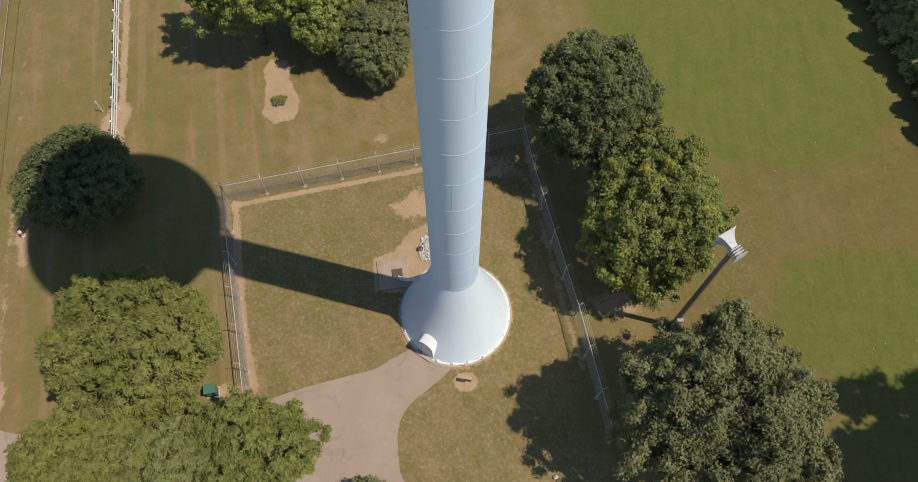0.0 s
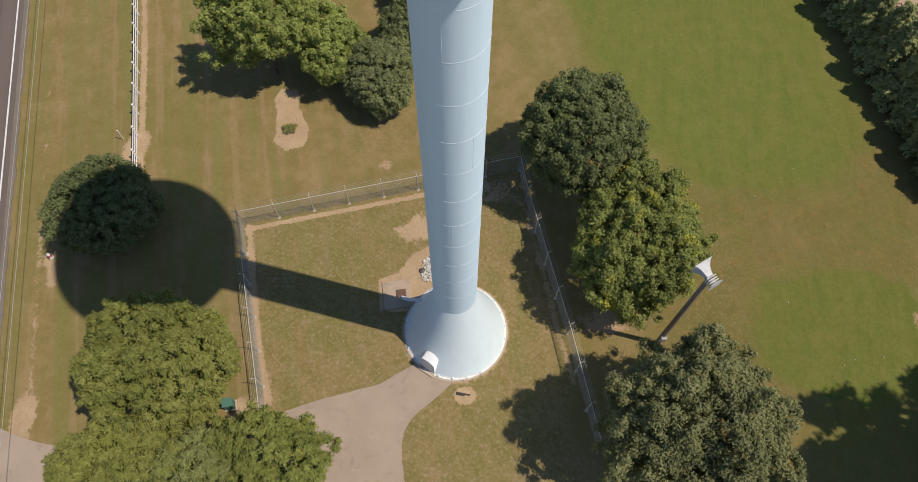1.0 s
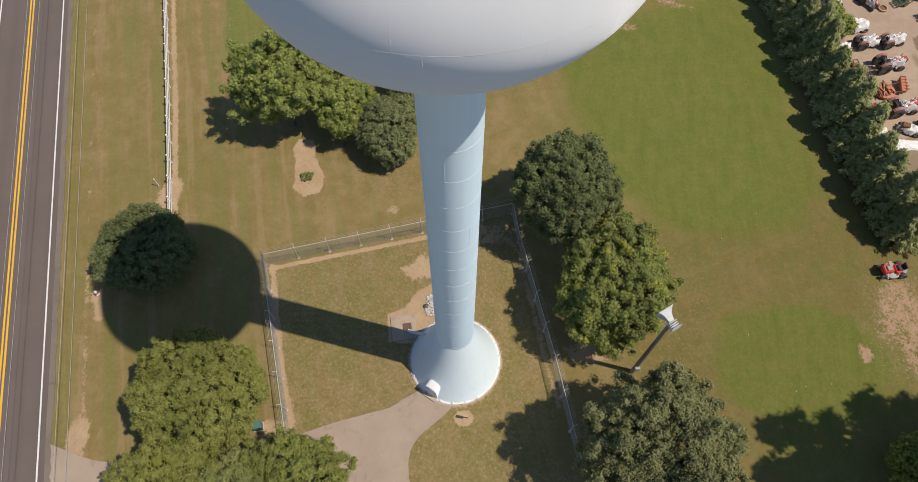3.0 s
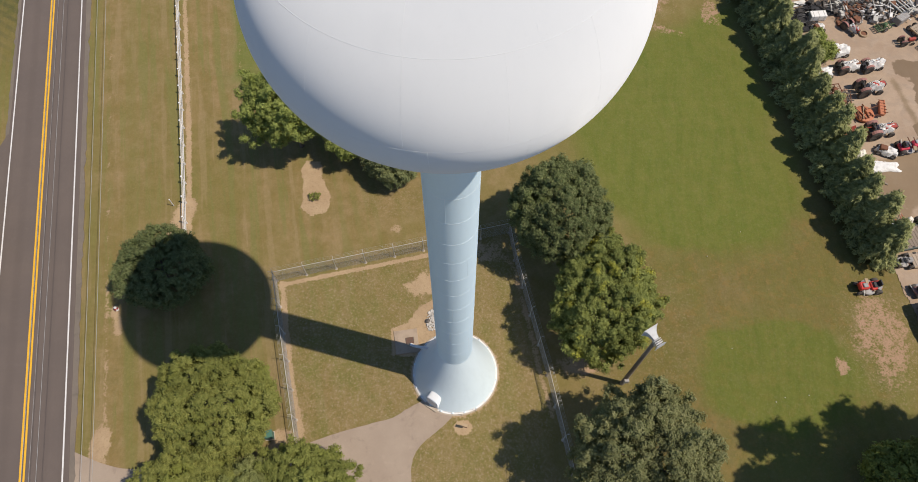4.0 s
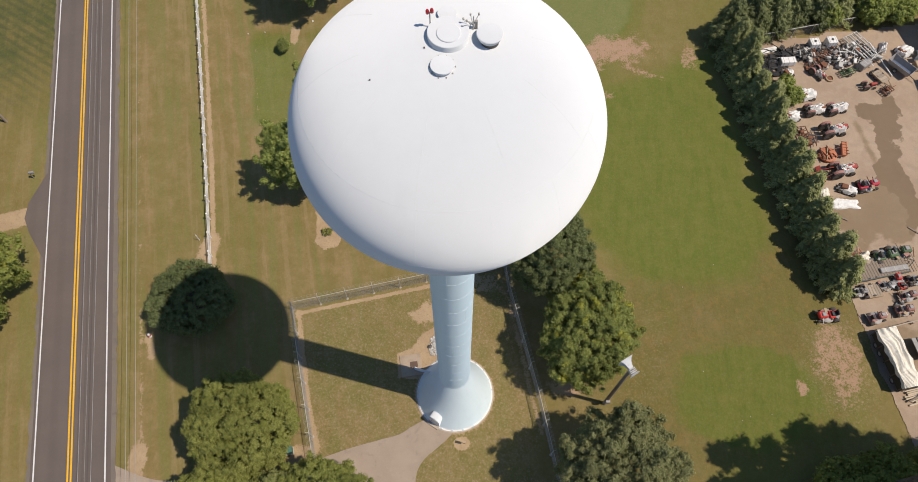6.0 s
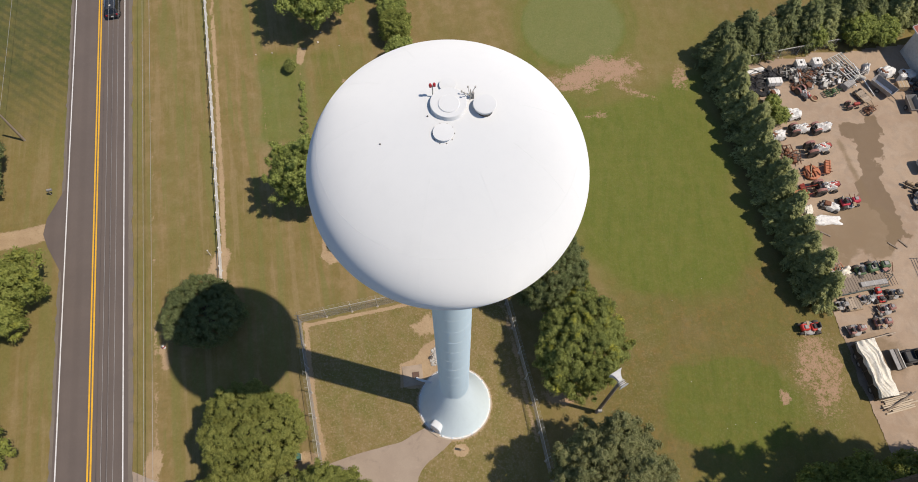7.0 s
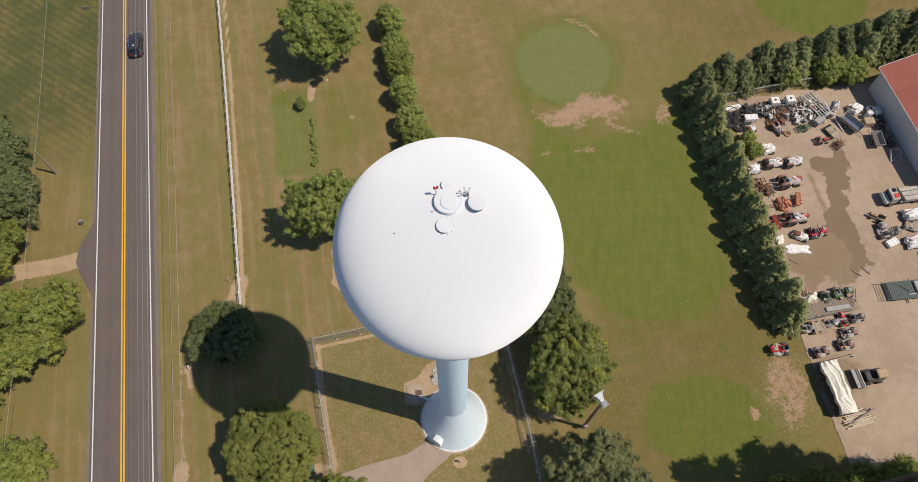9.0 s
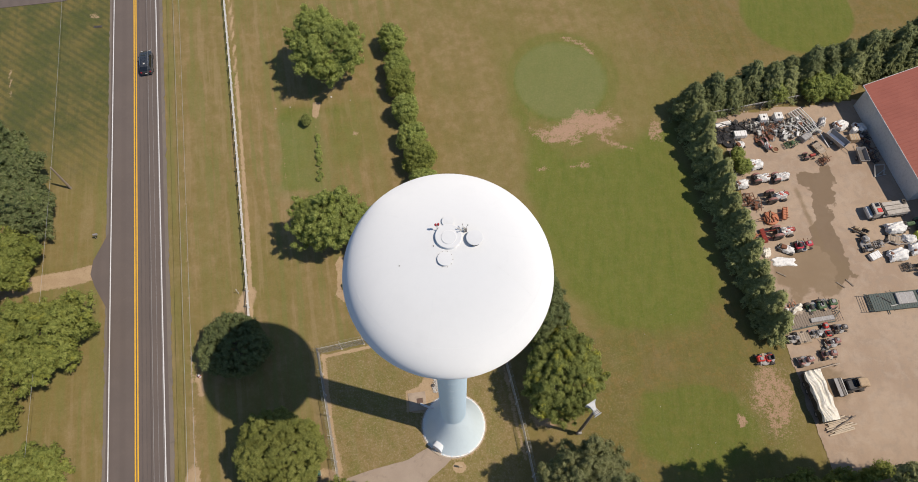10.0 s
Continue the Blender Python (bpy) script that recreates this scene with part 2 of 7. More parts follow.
GALV = plain("galvanised_steel", (0.50, 0.48, 0.43), 0.55, 0.2, scale=4)
STEEL = plain("dark_steel", (0.115, 0.104, 0.092), 0.55, 0.4, grime=(0.16, 0.08, 0.045))
RUST = plain("rusty_iron", (0.20, 0.085, 0.045), 0.85, 0.1, dirt=0.6, scale=5, grime=(0.10, 0.06, 0.045))
RUBBER = plain("tyre_rubber", (0.065, 0.057, 0.050), 0.85, dirt=0.6, grime=(0.13, 0.10, 0.075))
RED = plain("red_machine_paint", (0.40, 0.055, 0.038), 0.55, dirt=0.55, vary=0.3)
SCARLET = plain("scarlet_paint", (0.56, 0.035, 0.025), 0.45, dirt=0.2)
PINK = plain("magenta_red_paint", (0.48, 0.03, 0.055), 0.45, dirt=0.2)
ORANGE = plain("faded_orange_paint", (0.45, 0.155, 0.07), 0.6, dirt=0.5, grime=(0.2, 0.1, 0.06))
GREEN = plain("green_machine_paint", (0.075, 0.14, 0.055), 0.5, dirt=0.4, vary=0.4)
TEAL = plain("teal_paint", (0.055, 0.155, 0.115), 0.55, dirt=0.25)
DARKTEAL = plain("dark_teal_steel", (0.060, 0.082, 0.072), 0.6, dirt=0.4)
LIME = plain("lime_paint", (0.32, 0.38, 0.05), 0.55, dirt=0.3)
TAN = plain("tan_paint", (0.42, 0.30, 0.18), 0.7, dirt=0.4, vary=0.4)
GREY = plain("grey_machine_paint", (0.34, 0.32, 0.30), 0.55, dirt=0.4, vary=0.5)
BLUE = plain("dull_blue_paint", (0.07, 0.10, 0.17), 0.5, dirt=0.4)
BLACK = plain("black_plastic", (0.02, 0.02, 0.022), 0.5, dirt=0.3)
TARP = tarp_material("white_tarpaulin", (0.72, 0.70, 0.66), (0.55, 0.53, 0.49))
CREAM_TARP = tarp_material("cream_tarpaulin", (0.74, 0.69, 0.58), (0.56, 0.50, 0.40))
TIMBER = plain("grey_timber", (0.42, 0.335, 0.25), 0.9, dirt=0.5, scale=6, vary=0.6)
POLE_WOOD = plain("weathered_pole_wood", (0.24, 0.19, 0.145), 0.9, dirt=0.5, scale=5)
ROOF, BARK = roof_material(), bark_material()
BOARD = plain("pale_sawn_timber", (0.56, 0.46, 0.34), 0.85, dirt=0.3, scale=5, vary=0.3)
STONE = plain("pale_stone", (0.62, 0.58, 0.52), 0.9, dirt=0.3, vary=0.6)
GLASS = plain("tinted_glass", (0.012, 0.014, 0.016), 0.06, dirt=0.05, spec=0.6)
CAR = plain("black_car_paint", (0.030, 0.034, 0.040), 0.22, dirt=0.1, spec=0.6)
CHROME = plain("chrome", (0.75, 0.75, 0.75), 0.15, 1.0, dirt=0.05)
LAMP_RED = plain("red_lens", (0.38, 0.012, 0.02), 0.25, dirt=0.1)
WIRE = plain("aluminium_cable", (0.42, 0.41, 0.39), 0.5, 0.3)
LEAF_MAPLE = leaf_material("dark_maple_leaves", (0.125, 0.156, 0.059), (0.214, 0.231, 0.098), (0.177, 0.208, 0.067), 0.28)
LEAF_LIME = leaf_material("yellow_green_leaves", (0.181, 0.212, 0.059), (0.281, 0.301, 0.089), (0.496, 0.468, 0.065), 0.28)
LEAF_OLIVE = leaf_material("olive_leaves", (0.170, 0.187, 0.046), (0.271, 0.271, 0.076), (0.208, 0.226, 0.046), 0.28)
LEAF_OAK = leaf_material("grey_green_leaves", (0.171, 0.186, 0.078), (0.278, 0.271, 0.125), (0.231, 0.241, 0.091), 0.28)
LEAF_PALE = leaf_material("pale_green_leaves", (0.168, 0.190, 0.046), (0.269, 0.278, 0.075), (0.212, 0.233, 0.050), 0.28)
LEAF_PINE = leaf_material("dark_needles", (0.143, 0.169, 0.073), (0.268, 0.281, 0.120), (0.199, 0.219, 0.078), 0.28)
LEAF_FRESH = leaf_material("fresh_green_leaves", (0.189, 0.220, 0.063), (0.319, 0.333, 0.103), (0.259, 0.285, 0.067), 0.28)
LEAF_YOUNG = leaf_material("young_green_leaves", (0.210, 0.252, 0.065), (0.359, 0.391, 0.113), (0.289, 0.328, 0.065), 0.28)
LEAF_GLADE = leaf_material("light_green_leaves", (0.173, 0.201, 0.045), (0.287, 0.302, 0.079), (0.311, 0.311, 0.056), 0.28)
LEAF_SILVER = leaf_material("silvery_green_leaves", (0.183, 0.202, 0.065), (0.272, 0.280, 0.102), (0.204, 0.224, 0.058), 0.28)
LEAF_BLUE = leaf_material("blue_green_needles", (0.240, 0.262, 0.110), (0.395, 0.400, 0.170), (0.310, 0.328, 0.118), 0.28)

# ---- mesh building ----


class Mesh:
    """Collects vertices and faces of one mesh."""

    def __init__(self):
        self.v, self.f = [], []

    def add(self, verts, faces):
        k = len(self.v)
        self.v += [tuple(p) for p in verts]
        self.f += [tuple(i + k for i in q) for q in faces]
        return self

    def box(self, c, s, turn=0.0, edge=0.02, tilt=0.0):
        """A box with chamfered edges: centre, size, turn about z and tilt about its own x, in degrees."""
        h = [max(v / 2, 1e-4) for v in s]
        e = min(edge, *(v * 0.45 for v in h))
        m = Matrix.Translation(c) @ pose(0, 0, 0, 0, 0, turn) @ pose(0, 0, 0, tilt, 0, 0)
        verts, index = [], {}
        for sx in (-1, 1):
            for sy in (-1, 1):
                for sz in (-1, 1):
                    for axis in range(3):
                        p = [sx * h[0], sy * h[1], sz * h[2]]
                        for a in range(3):
                            if a != axis:
                                p[a] -= (sx, sy, sz)[a] * e
                        index[sx, sy, sz, axis] = len(verts)
                        verts.append(m @ Vector(p))
        faces = []
        for axis in range(3):
            a, b = (axis + 1) % 3, (axis + 2) % 3
            for s0 in (-1, 1):
                ring = []
                for u, w in ((-1, -1), (1, -1), (1, 1), (-1, 1)):
                    k = [0, 0, 0]
                    k[axis], k[a], k[b] = s0, u, w
                    ring.append(index[*k, axis])
                faces.append(ring if s0 > 0 else ring[::-1])
            for u in (-1, 1):
                for w in (-1, 1):
                    k0, k1 = [0, 0, 0], [0, 0, 0]
                    k0[axis], k1[axis] = -1, 1
                    k0[a] = k1[a] = u
                    k0[b] = k1[b] = w
                    q = [index[*k0, a], index[*k1, a], index[*k1, b], index[*k0, b]]
                    faces.append(q if u * w > 0 else q[::-1])
        for sx in (-1, 1):
            for sy in (-1, 1):
                for sz in (-1, 1):
                    q = [index[sx, sy, sz, a] for a in range(3)]
                    faces.append(q if sx * sy * sz > 0 else q[::-1])
        return self.add(verts, faces)

    def rod(self, p, q, r, r2=None, n=8):
        """A round bar from p to q, closed at its ends."""
        p, q, r2 = Vector(p), Vector(q), r if r2 is None else r2
        w = (q - p).normalized()
        a = w.orthogonal().normalized()
        b = w.cross(a)
        verts = []
        for c, k in ((p, r), (q, r2)):
            verts += [c + k * (math.cos(t) * a + math.sin(t) * b) for t in (2 * math.pi * i / n for i in range(n))]
        faces = [(i, (i + 1) % n, n + (i + 1) % n, n + i) for i in range(n)]
        return self.add(verts, faces + [tuple(range(n))[::-1], tuple(range(n, 2 * n))])

    def tube(self, points, r, n=6):
        """A bent pipe through points; r is one radius or one for each point."""
        pts = [Vector(p) for p in points]
        rs = r if isinstance(r, (list, tuple)) else [r] * len(pts)
        verts, a = [], None
        for i, p in enumerate(pts):
            w = (pts[min(i + 1, len(pts) - 1)] - pts[max(i - 1, 0)]).normalized()
            a = (w.orthogonal() if a is None else a - w * a.dot(w)).normalized()
            b = w.cross(a)
            verts += [p + rs[i] * (math.cos(t) * a + math.sin(t) * b) for t in (2 * math.pi * k / n for k in range(n))]
        faces = [(j * n + i, j * n + (i + 1) % n, (j + 1) * n + (i + 1) % n, (j + 1) * n + i) for j in range(len(pts) - 1) for i in range(n)]
        return self.add(verts, faces + [tuple(range(n))[::-1], tuple(range(len(verts) - n, len(verts)))])

    def lathe(self, profile, n=48, at=(0, 0, 0), m=None):
        """A body turned about z from (radius, height) pairs, listed upwards on its outside."""
        m = m or Matrix.Translation(at)
        verts = [m @ Vector((r * math.cos(2 * math.pi * i / n), r * math.sin(2 * math.pi * i / n), z)) for r, z in profile for i in range(n)]
        faces = [(j * n + i, j * n + (i + 1) % n, (j + 1) * n + (i + 1) % n, (j + 1) * n + i) for j in range(len(profile) - 1) for i in range(n)]
        return self.add(verts, faces)

    def data(self, name, material, smooth=False, angle=40):
        me = bpy.data.meshes.new(name)
        me.from_pydata(self.v, [], self.f)
        me.materials.append(material)
        if smooth:
            me.polygons.foreach_set("use_smooth", [True] * len(me.polygons))
            me.set_sharp_from_angle(angle=radians(angle))
        me.update()
        return me


def part(name, mesh, material, parent, label="", smooth=False, kind=""):
    """One mesh object under a thing, or under a part of it."""
    ob = new(name, mesh.data(name, material, smooth) if isinstance(mesh, Mesh) else mesh)
    ob.parent = parent
    return tagged(ob, label, kind=kind)


def thing(name, label, category, group="", at=(0, 0, 0), turn=0.0):
    """The Empty at the base of a thing."""
    ob = new(name)
    ob.empty_display_size = 0.2
    ob.matrix_basis = pose(*at, 0, 0, turn)
    return tagged(ob, label, category, group)


def structure(name, mesh, material, label, category, smooth=False):
    ob = new(name, mesh.data(name, material, smooth) if isinstance(mesh, Mesh) else mesh)
    return tagged(ob, label, category, kind="structure")


def hashed(i, j, seed):
    n = (i * 374761393 + j * 668265263 + seed * 1442695041) & 0x7FFFFFFF
    n = ((n ^ (n >> 13)) * 1274126177) & 0x7FFFFFFF
    return (n ^ (n >> 16)) / 0x7FFFFFFF


def value_noise(x, y, size, seed=0, octaves=4):
    """Soft random relief in 0..1 over arrays of x and y, whose largest blotches are size metres."""
    total, weight, amp = 0.0, 0.0, 1.0
    for o in range(octaves):
        u, v = x / size * 2**o, y / size * 2**o
        i, j = np.floor(u).astype(np.int64), np.floor(v).astype(np.int64)
        a, b = u - i, v - j
        a, b = a * a * (3 - 2 * a), b * b * (3 - 2 * b)
        s = seed + o * 17
        h = (hashed(i, j, s) * (1 - a) + hashed(i + 1, j, s) * a) * (1 - b) + (hashed(i, j + 1, s) * (1 - a) + hashed(i + 1, j + 1, s) * a) * b
        total, weight, amp = total + amp * h, weight + amp, amp * 0.55
    return total / weight


def inside(x, y, poly, soft):
    """1 inside a polygon, 0 outside, with an edge that is soft metres wide."""
    p = np.array(poly, float)
    q = np.roll(p, -1, 0)
    near = np.full(x.shape, 1e9)
    odd = np.zeros(x.shape, bool)
    for (ax, ay), (bx, by) in zip(p, q):
        ex, ey = bx - ax, by - ay
        t = np.clip(((x - ax) * ex + (y - ay) * ey) / (ex * ex + ey * ey), 0, 1)
        near = np.minimum(near, np.hypot(x - ax - t * ex, y - ay - t * ey))
        odd ^= ((ay > y) != (by > y)) & (x < ex * (y - ay) / (ey if ey else 1e-9) + ax)
    d = np.where(odd, near, -near)
    return np.clip(d / soft + 0.5, 0, 1)


def oval(x, y, cx, cy, rx, ry, soft=0.2, turn=0.0):
    c, s = math.cos(radians(turn)), math.sin(radians(turn))
    u, v = (x - cx) * c + (y - cy) * s, (y - cy) * c - (x - cx) * s
    r = np.hypot(u / rx, v / ry)
    return np.clip((1 - r) / soft + 0.5, 0, 1)


def along(x, y, pts, half, soft):
    """1 near a line through points, 0 further off than half metres."""
    near = np.full(x.shape, 1e9)
    for (ax, ay), (bx, by) in zip(pts, pts[1:]):
        ex, ey = bx - ax, by - ay
        t = np.clip(((x - ax) * ex + (y - ay) * ey) / (ex * ex + ey * ey), 0, 1)
        near = np.minimum(near, np.hypot(x - ax - t * ex, y - ay - t * ey))
    return np.clip((half - near) / soft + 0.5, 0, 1)


def grid_mesh(name, xs, ys, height, zones, material, keep=None, turf=None):
    """A sheet over a grid, with the zones' weights as a colour attribute."""
    X, Y = np.meshgrid(xs, ys)
    Z = height(X, Y)
    nx, ny = len(xs), len(ys)
    k = np.arange(nx * ny).reshape(ny, nx)
    q = np.stack([k[:-1, :-1], k[:-1, 1:], k[1:, 1:], k[1:, :-1]], -1).reshape(-1, 4)
    if keep is not None:
        mid = keep(X, Y)
        q = q[(mid.ravel()[q] > 0.5).all(1)]
    me = bpy.data.meshes.new(name)
    me.from_pydata(np.stack([X, Y, Z], -1).reshape(-1, 3).tolist(), [], q.tolist())
    col = me.color_attributes.new("zones", "FLOAT_COLOR", "POINT")
    w = [np.broadcast_to(v, X.shape) for v in zones(X, Y)]
    col.data.foreach_set("color", np.stack(w, -1).astype(np.float32).ravel())
    if turf:
        col = me.color_attributes.new("turf", "FLOAT_COLOR", "POINT")
        w = [np.broadcast_to(v, X.shape) for v in turf(X, Y)]
        col.data.foreach_set("color", np.stack(w, -1).astype(np.float32).ravel())
    me.materials.append(material)
    me.polygons.foreach_set("use_smooth", [True] * len(me.polygons))
    me.update()
    return me


# ---- ground ----
SLOPE = -0.2065  # the road runs this far to the west for each metre north


def road_x(y, off=0.0):
    """x of a line beside the road's centre, off metres to the east of it."""
    return -39.15 + SLOPE * y + off * math.hypot(1, SLOPE)


FENCED = [(-17.3, 9.2), (5.5, 14.3), (9.9, -7.5), (-13.5, -6.5)]
FAIRWAY = [(8, 60), (10.6, 34.1), (11.5, 28), (13.0, 20), (17, 13.5), (25, 10), (33, 11.5), (36, 19), (34.6, 36), (33, 46), (27, 44), (20, 40), (13, 44)]


def ground_zones(x, y):
    n1, n2, n3 = value_noise(x, y, 9, 3), value_noise(x, y, 3.0, 5), value_noise(x, y, 1.1, 9, 3)
    wx, wy = x + (n2 - 0.5) * 2.6, y + (value_noise(x, y, 3.0, 8) - 0.5) * 2.6
    # watered turf
    lush = 0.85 * inside(wx + (n1 - 0.5) * 4.5, wy + (n1 - 0.5) * 2.0, FAIRWAY, 4.5)
    lush = np.maximum(lush, 0.9 * oval(x, y, 16.7, 53.5, 7.4, 8.0, 0.06))
    lush = np.maximum(lush, 0.55 * oval(x, y, 17.0, 54, 9.2, 9.8, 0.12))
    lush = np.maximum(lush, 0.82 * oval(wx, wy, 30.0, -0.2, 8.0, 6.0, 0.3))
    lush = np.maximum(lush, 0.85 * oval(x, y, 57, 68, 9.5, 9.0, 0.08))
    lush = np.maximum(lush, 0.60 * inside(wx, wy, [(9, 62), (9, 20), (15, 13), (22, -14), (46, -14), (40, 40), (38, 60)], 13) * n1 * 1.6)
    lush = np.maximum(lush, 0.3 * along(x, y, [(road_x(-30, 5.3), -30), (road_x(95, 5.3), 95)], 0.9, 0.8) * (0.5 + n2))
    lush = np.maximum(lush, 0.32 * along(x, y, [(road_x(-30, 9.2), -30), (road_x(95, 9.2), 95)], 0.8, 0.8) * (0.3 + n2))
    lush = np.maximum(lush, 0.85 * inside(x + (n2 - 0.5) * 1.5, y + (n3 - 0.5) * 1.5, [(-27.3, 48.6), (-24.9, 33.5), (-18.6, 33.8), (-21.6, 49.0)], 1.2) * (0.6 + 0.6 * n2))
    lush = np.maximum(lush, 0.5 * inside(wx, wy, [(-20.5, 50), (-12, 50.5), (-10.6, 40), (-18, 36)], 3.0) * (0.5 + n2))
    lush = np.maximum(lush, np.where(x < road_x(y), 0.36 * (0.2 + n1 * 1.2), 0))
    lush = np.maximum(lush, 0.8 * inside(x, y, [(-90, 40), (-54, 45), (-58, 68), (-90, 66)], 4) * (0.5 + n1))
    lush = np.maximum(lush, 0.46 * inside(x, y, FENCED, 2) * np.clip(n2 * 2.4 - 0.75, 0, 1))
    lush = np.maximum(lush, 0.4 * along(x, y, [(4.4, 10.5), (5.2, 3), (4.6, -3)], 0.9, 1.2))
    # worn or bare soil
    bare = 0.9 * along(x, y, [(-26.65, 13.0), (-29.05, 27), (-33.15, 48), (-38.25, 73)], 0.34, 0.45) * (0.55 + 0.6 * n3)
    bare = np.maximum(bare, 0.8 * along(x, y, [(-28.2, 14.5), (-27.6, 17.5)], 1.1, 1.0))
    bare = np.maximum(bare, 0.85 * inside(x + (n3 - 0.5) * 0.8, y + (n2 - 0.5) * 0.8, [(-15.9, 23.2), (-14.3, 23.0), (-13.9, 21), (-13.0, 18.6), (-13.2, 16.9), (-14.6, 16.2), (-15.9, 17.2), (-15.9, 20), (-16.4, 22)], 0.4))
    bare = np.maximum(bare, 0.8 * inside(x, y, [(-6.1, 4.3), (-4.6, 4.9), (-3.6, 6.3), (-2.0, 7.4), (-1.0, 6), (-1.2, 3), (-3.3, 1.4), (-5.9, 1.6)], 0.5))
    bare = np.maximum(bare, 0.74 * inside(x + (n3 - 0.5) * 1.6, y + (n2 - 0.5) * 1.6, [(-4.9, 8.9), (-2.6, 10.2), (-1.2, 9.0), (-1.6, 7.4), (-3.9, 7.5), (-5.0, 8.0)], 0.8))
    bare = np.maximum(bare, 0.45 * along(x, y, [(-3.2, 7.8), (-3.4, 6.2), (-2.4, 4)], 0.3, 0.5))
    ring = np.hypot(x, y)
    bare = np.maximum(bare, 0.62 * np.clip(1 - np.abs(ring - 4.0) / 0.45, 0, 1))
    bare = np.maximum(bare, 0.8 * oval(x, y, 0.7, -5.0, 0.9, 0.75, 0.5))
    bare = np.maximum(bare, 0.85 * along(x, y, [(-16.9, 8.75), (-8.8, 10.55), (2.0, 12.95)], 0.25, 0.3) * (0.7 + 0.5 * n3))
    bare = np.maximum(bare, 0.72 * along(x, y, [(-16.9, 8.9), (-15.9, 3.5), (-14.8, -1.5), (-13.7, -5.2)], 0.4, 0.45) * (0.75 + 0.5 * n3))
    bare = np.maximum(bare, 0.6 * along(x, y, [(4.6, 12.2), (5.9, 10.2), (6.9, 5), (7.8, 0), (8.7, -4)], 0.4, 0.6) * (0.6 + 0.7 * n3))
    bare = np.maximum(bare, 0.55 * oval(x, y, 3.0, 12.3, 2.2, 1.4, 0.8))
    bare = np.maximum(bare, 0.56 * oval(x, y, -5.9, 14.9, 0.75, 0.6, 0.7))
    bare = np.maximum(bare, 0.65 * inside(x + (n2 - 0.5) * 4, y + (n3 - 0.5) * 4, [(10.4, 44.2), (12, 45.4), (15, 45.0), (17.8, 47.6), (20.8, 48.9), (23.6, 48.2), (26.2, 45.2), (23, 43.0), (20.0, 43.0), (18, 41.2), (14.5, 41.0), (11.6, 42.2)], 4.0))
    bare = np.maximum(bare, 0.6 * oval(x, y, 35.6, 0.5, 0.75, 1.1, 0.6))
    bare = np.maximum(bare, 0.53 * oval(wx, wy, 40.3, 3.5, 3.4, 5.5, 0.8))
    bare = np.maximum(bare, 0.7 * along(x, y, [(road_x(4, 8), 4), (-32.6, 6.3)], 0.5, 0.6))
    bare = np.maximum(bare, 0.56 * along(x, y, [(road_x(-30, 6.9), -30), (road_x(14, 6.9), 14)], 0.3, 0.6) * (0.55 + n2 * 0.8))
    bare = np.maximum(bare, 0.45 * along(x, y, [(road_x(14, 6.9), 14), (road_x(95, 6.9), 95)], 0.3, 0.5) * (0.55 + n2 * 0.8))
    bare = np.maximum(bare, 0.8 * oval(x, y, -31.2, -6.4, 1.0, 1.9, 0.8))
    bare = np.maximum(bare, 0.9 * along(x, y, [(-48.5, 21.0), (-52, 19.9), (-56, 19.2), (-64, 17)], 1.25, 0.9))
    bare = np.maximum(bare, 0.78 * inside(x, y, [(-22.0, 49.5), (-20.6, 49.5), (-20.8, 46.5), (-21.8, 46.6)], 0.5))
    bare = np.maximum(bare, 0.5 * along(x, y, [(-21.2, 46), (-19.4, 35)], 0.2, 0.4) + 0.7 * along(x, y, [(-26.4, 47), (-24.6, 35.5)], 0.18, 0.4) * n3 * 1.3 + 0.6 * along(x, y, [(-24.6, 46), (-23.4, 38)], 0.14, 0.4) * n3 * 1.3)
    bare = np.maximum(bare, 0.55 * oval(x, y, -14.9, 43.6, 0.6, 0.7, 0.6))
    bare = np.maximum(bare, 0.6 * oval(x, y, 11.5, 0.6, 2.6, 1.2, 0.9))
    bare = np.maximum(bare, 0.75 * inside(x, y, [(-16, -5), (-13.2, -5), (-13.4, -8), (-17, -8)], 1.0))
    bare = np.maximum(bare, 0.53 * np.maximum(oval(wx, wy, 23.5, 42.3, 3.6, 1.2, 0.9, -25), np.maximum(oval(wx, wy, 19, 37.6, 2.0, 0.8, 0.9), np.maximum(oval(wx, wy, 13.2, 37.2, 1.2, 1.0, 0.9), np.maximum(along(x, y, [(17.8, 62.3), (20.5, 61.2), (22.2, 59)], 0.7, 0.8), oval(wx, wy, 30.5, 44, 1.4, 3.0, 0.9))))))
    bare = np.maximum(bare, 0.6 * along(x, y, [(-70.6, 55.9), (-69.1, 50.7)], 0.35, 0.6) * (0.7 + 0.6 * n3))
    bare = np.maximum(bare, 0.5 * oval(x, y, -59.7, 67.4, 1.2, 1.0, 0.8))
    # straw-dry rough
    dry = 0.46 * inside(x, y, FENCED, 2) * np.clip(0.35 + n2, 0, 1)
    dry = np.maximum(dry, 0.14 * inside(wx, wy, [(12.5, -2), (13, 14), (17, 12), (23, 9), (33, 11), (38, 16), (41, 12), (40, 5), (33, 7), (25, 6), (21, -3), (18, -6)], 4) * (0.35 + n1))
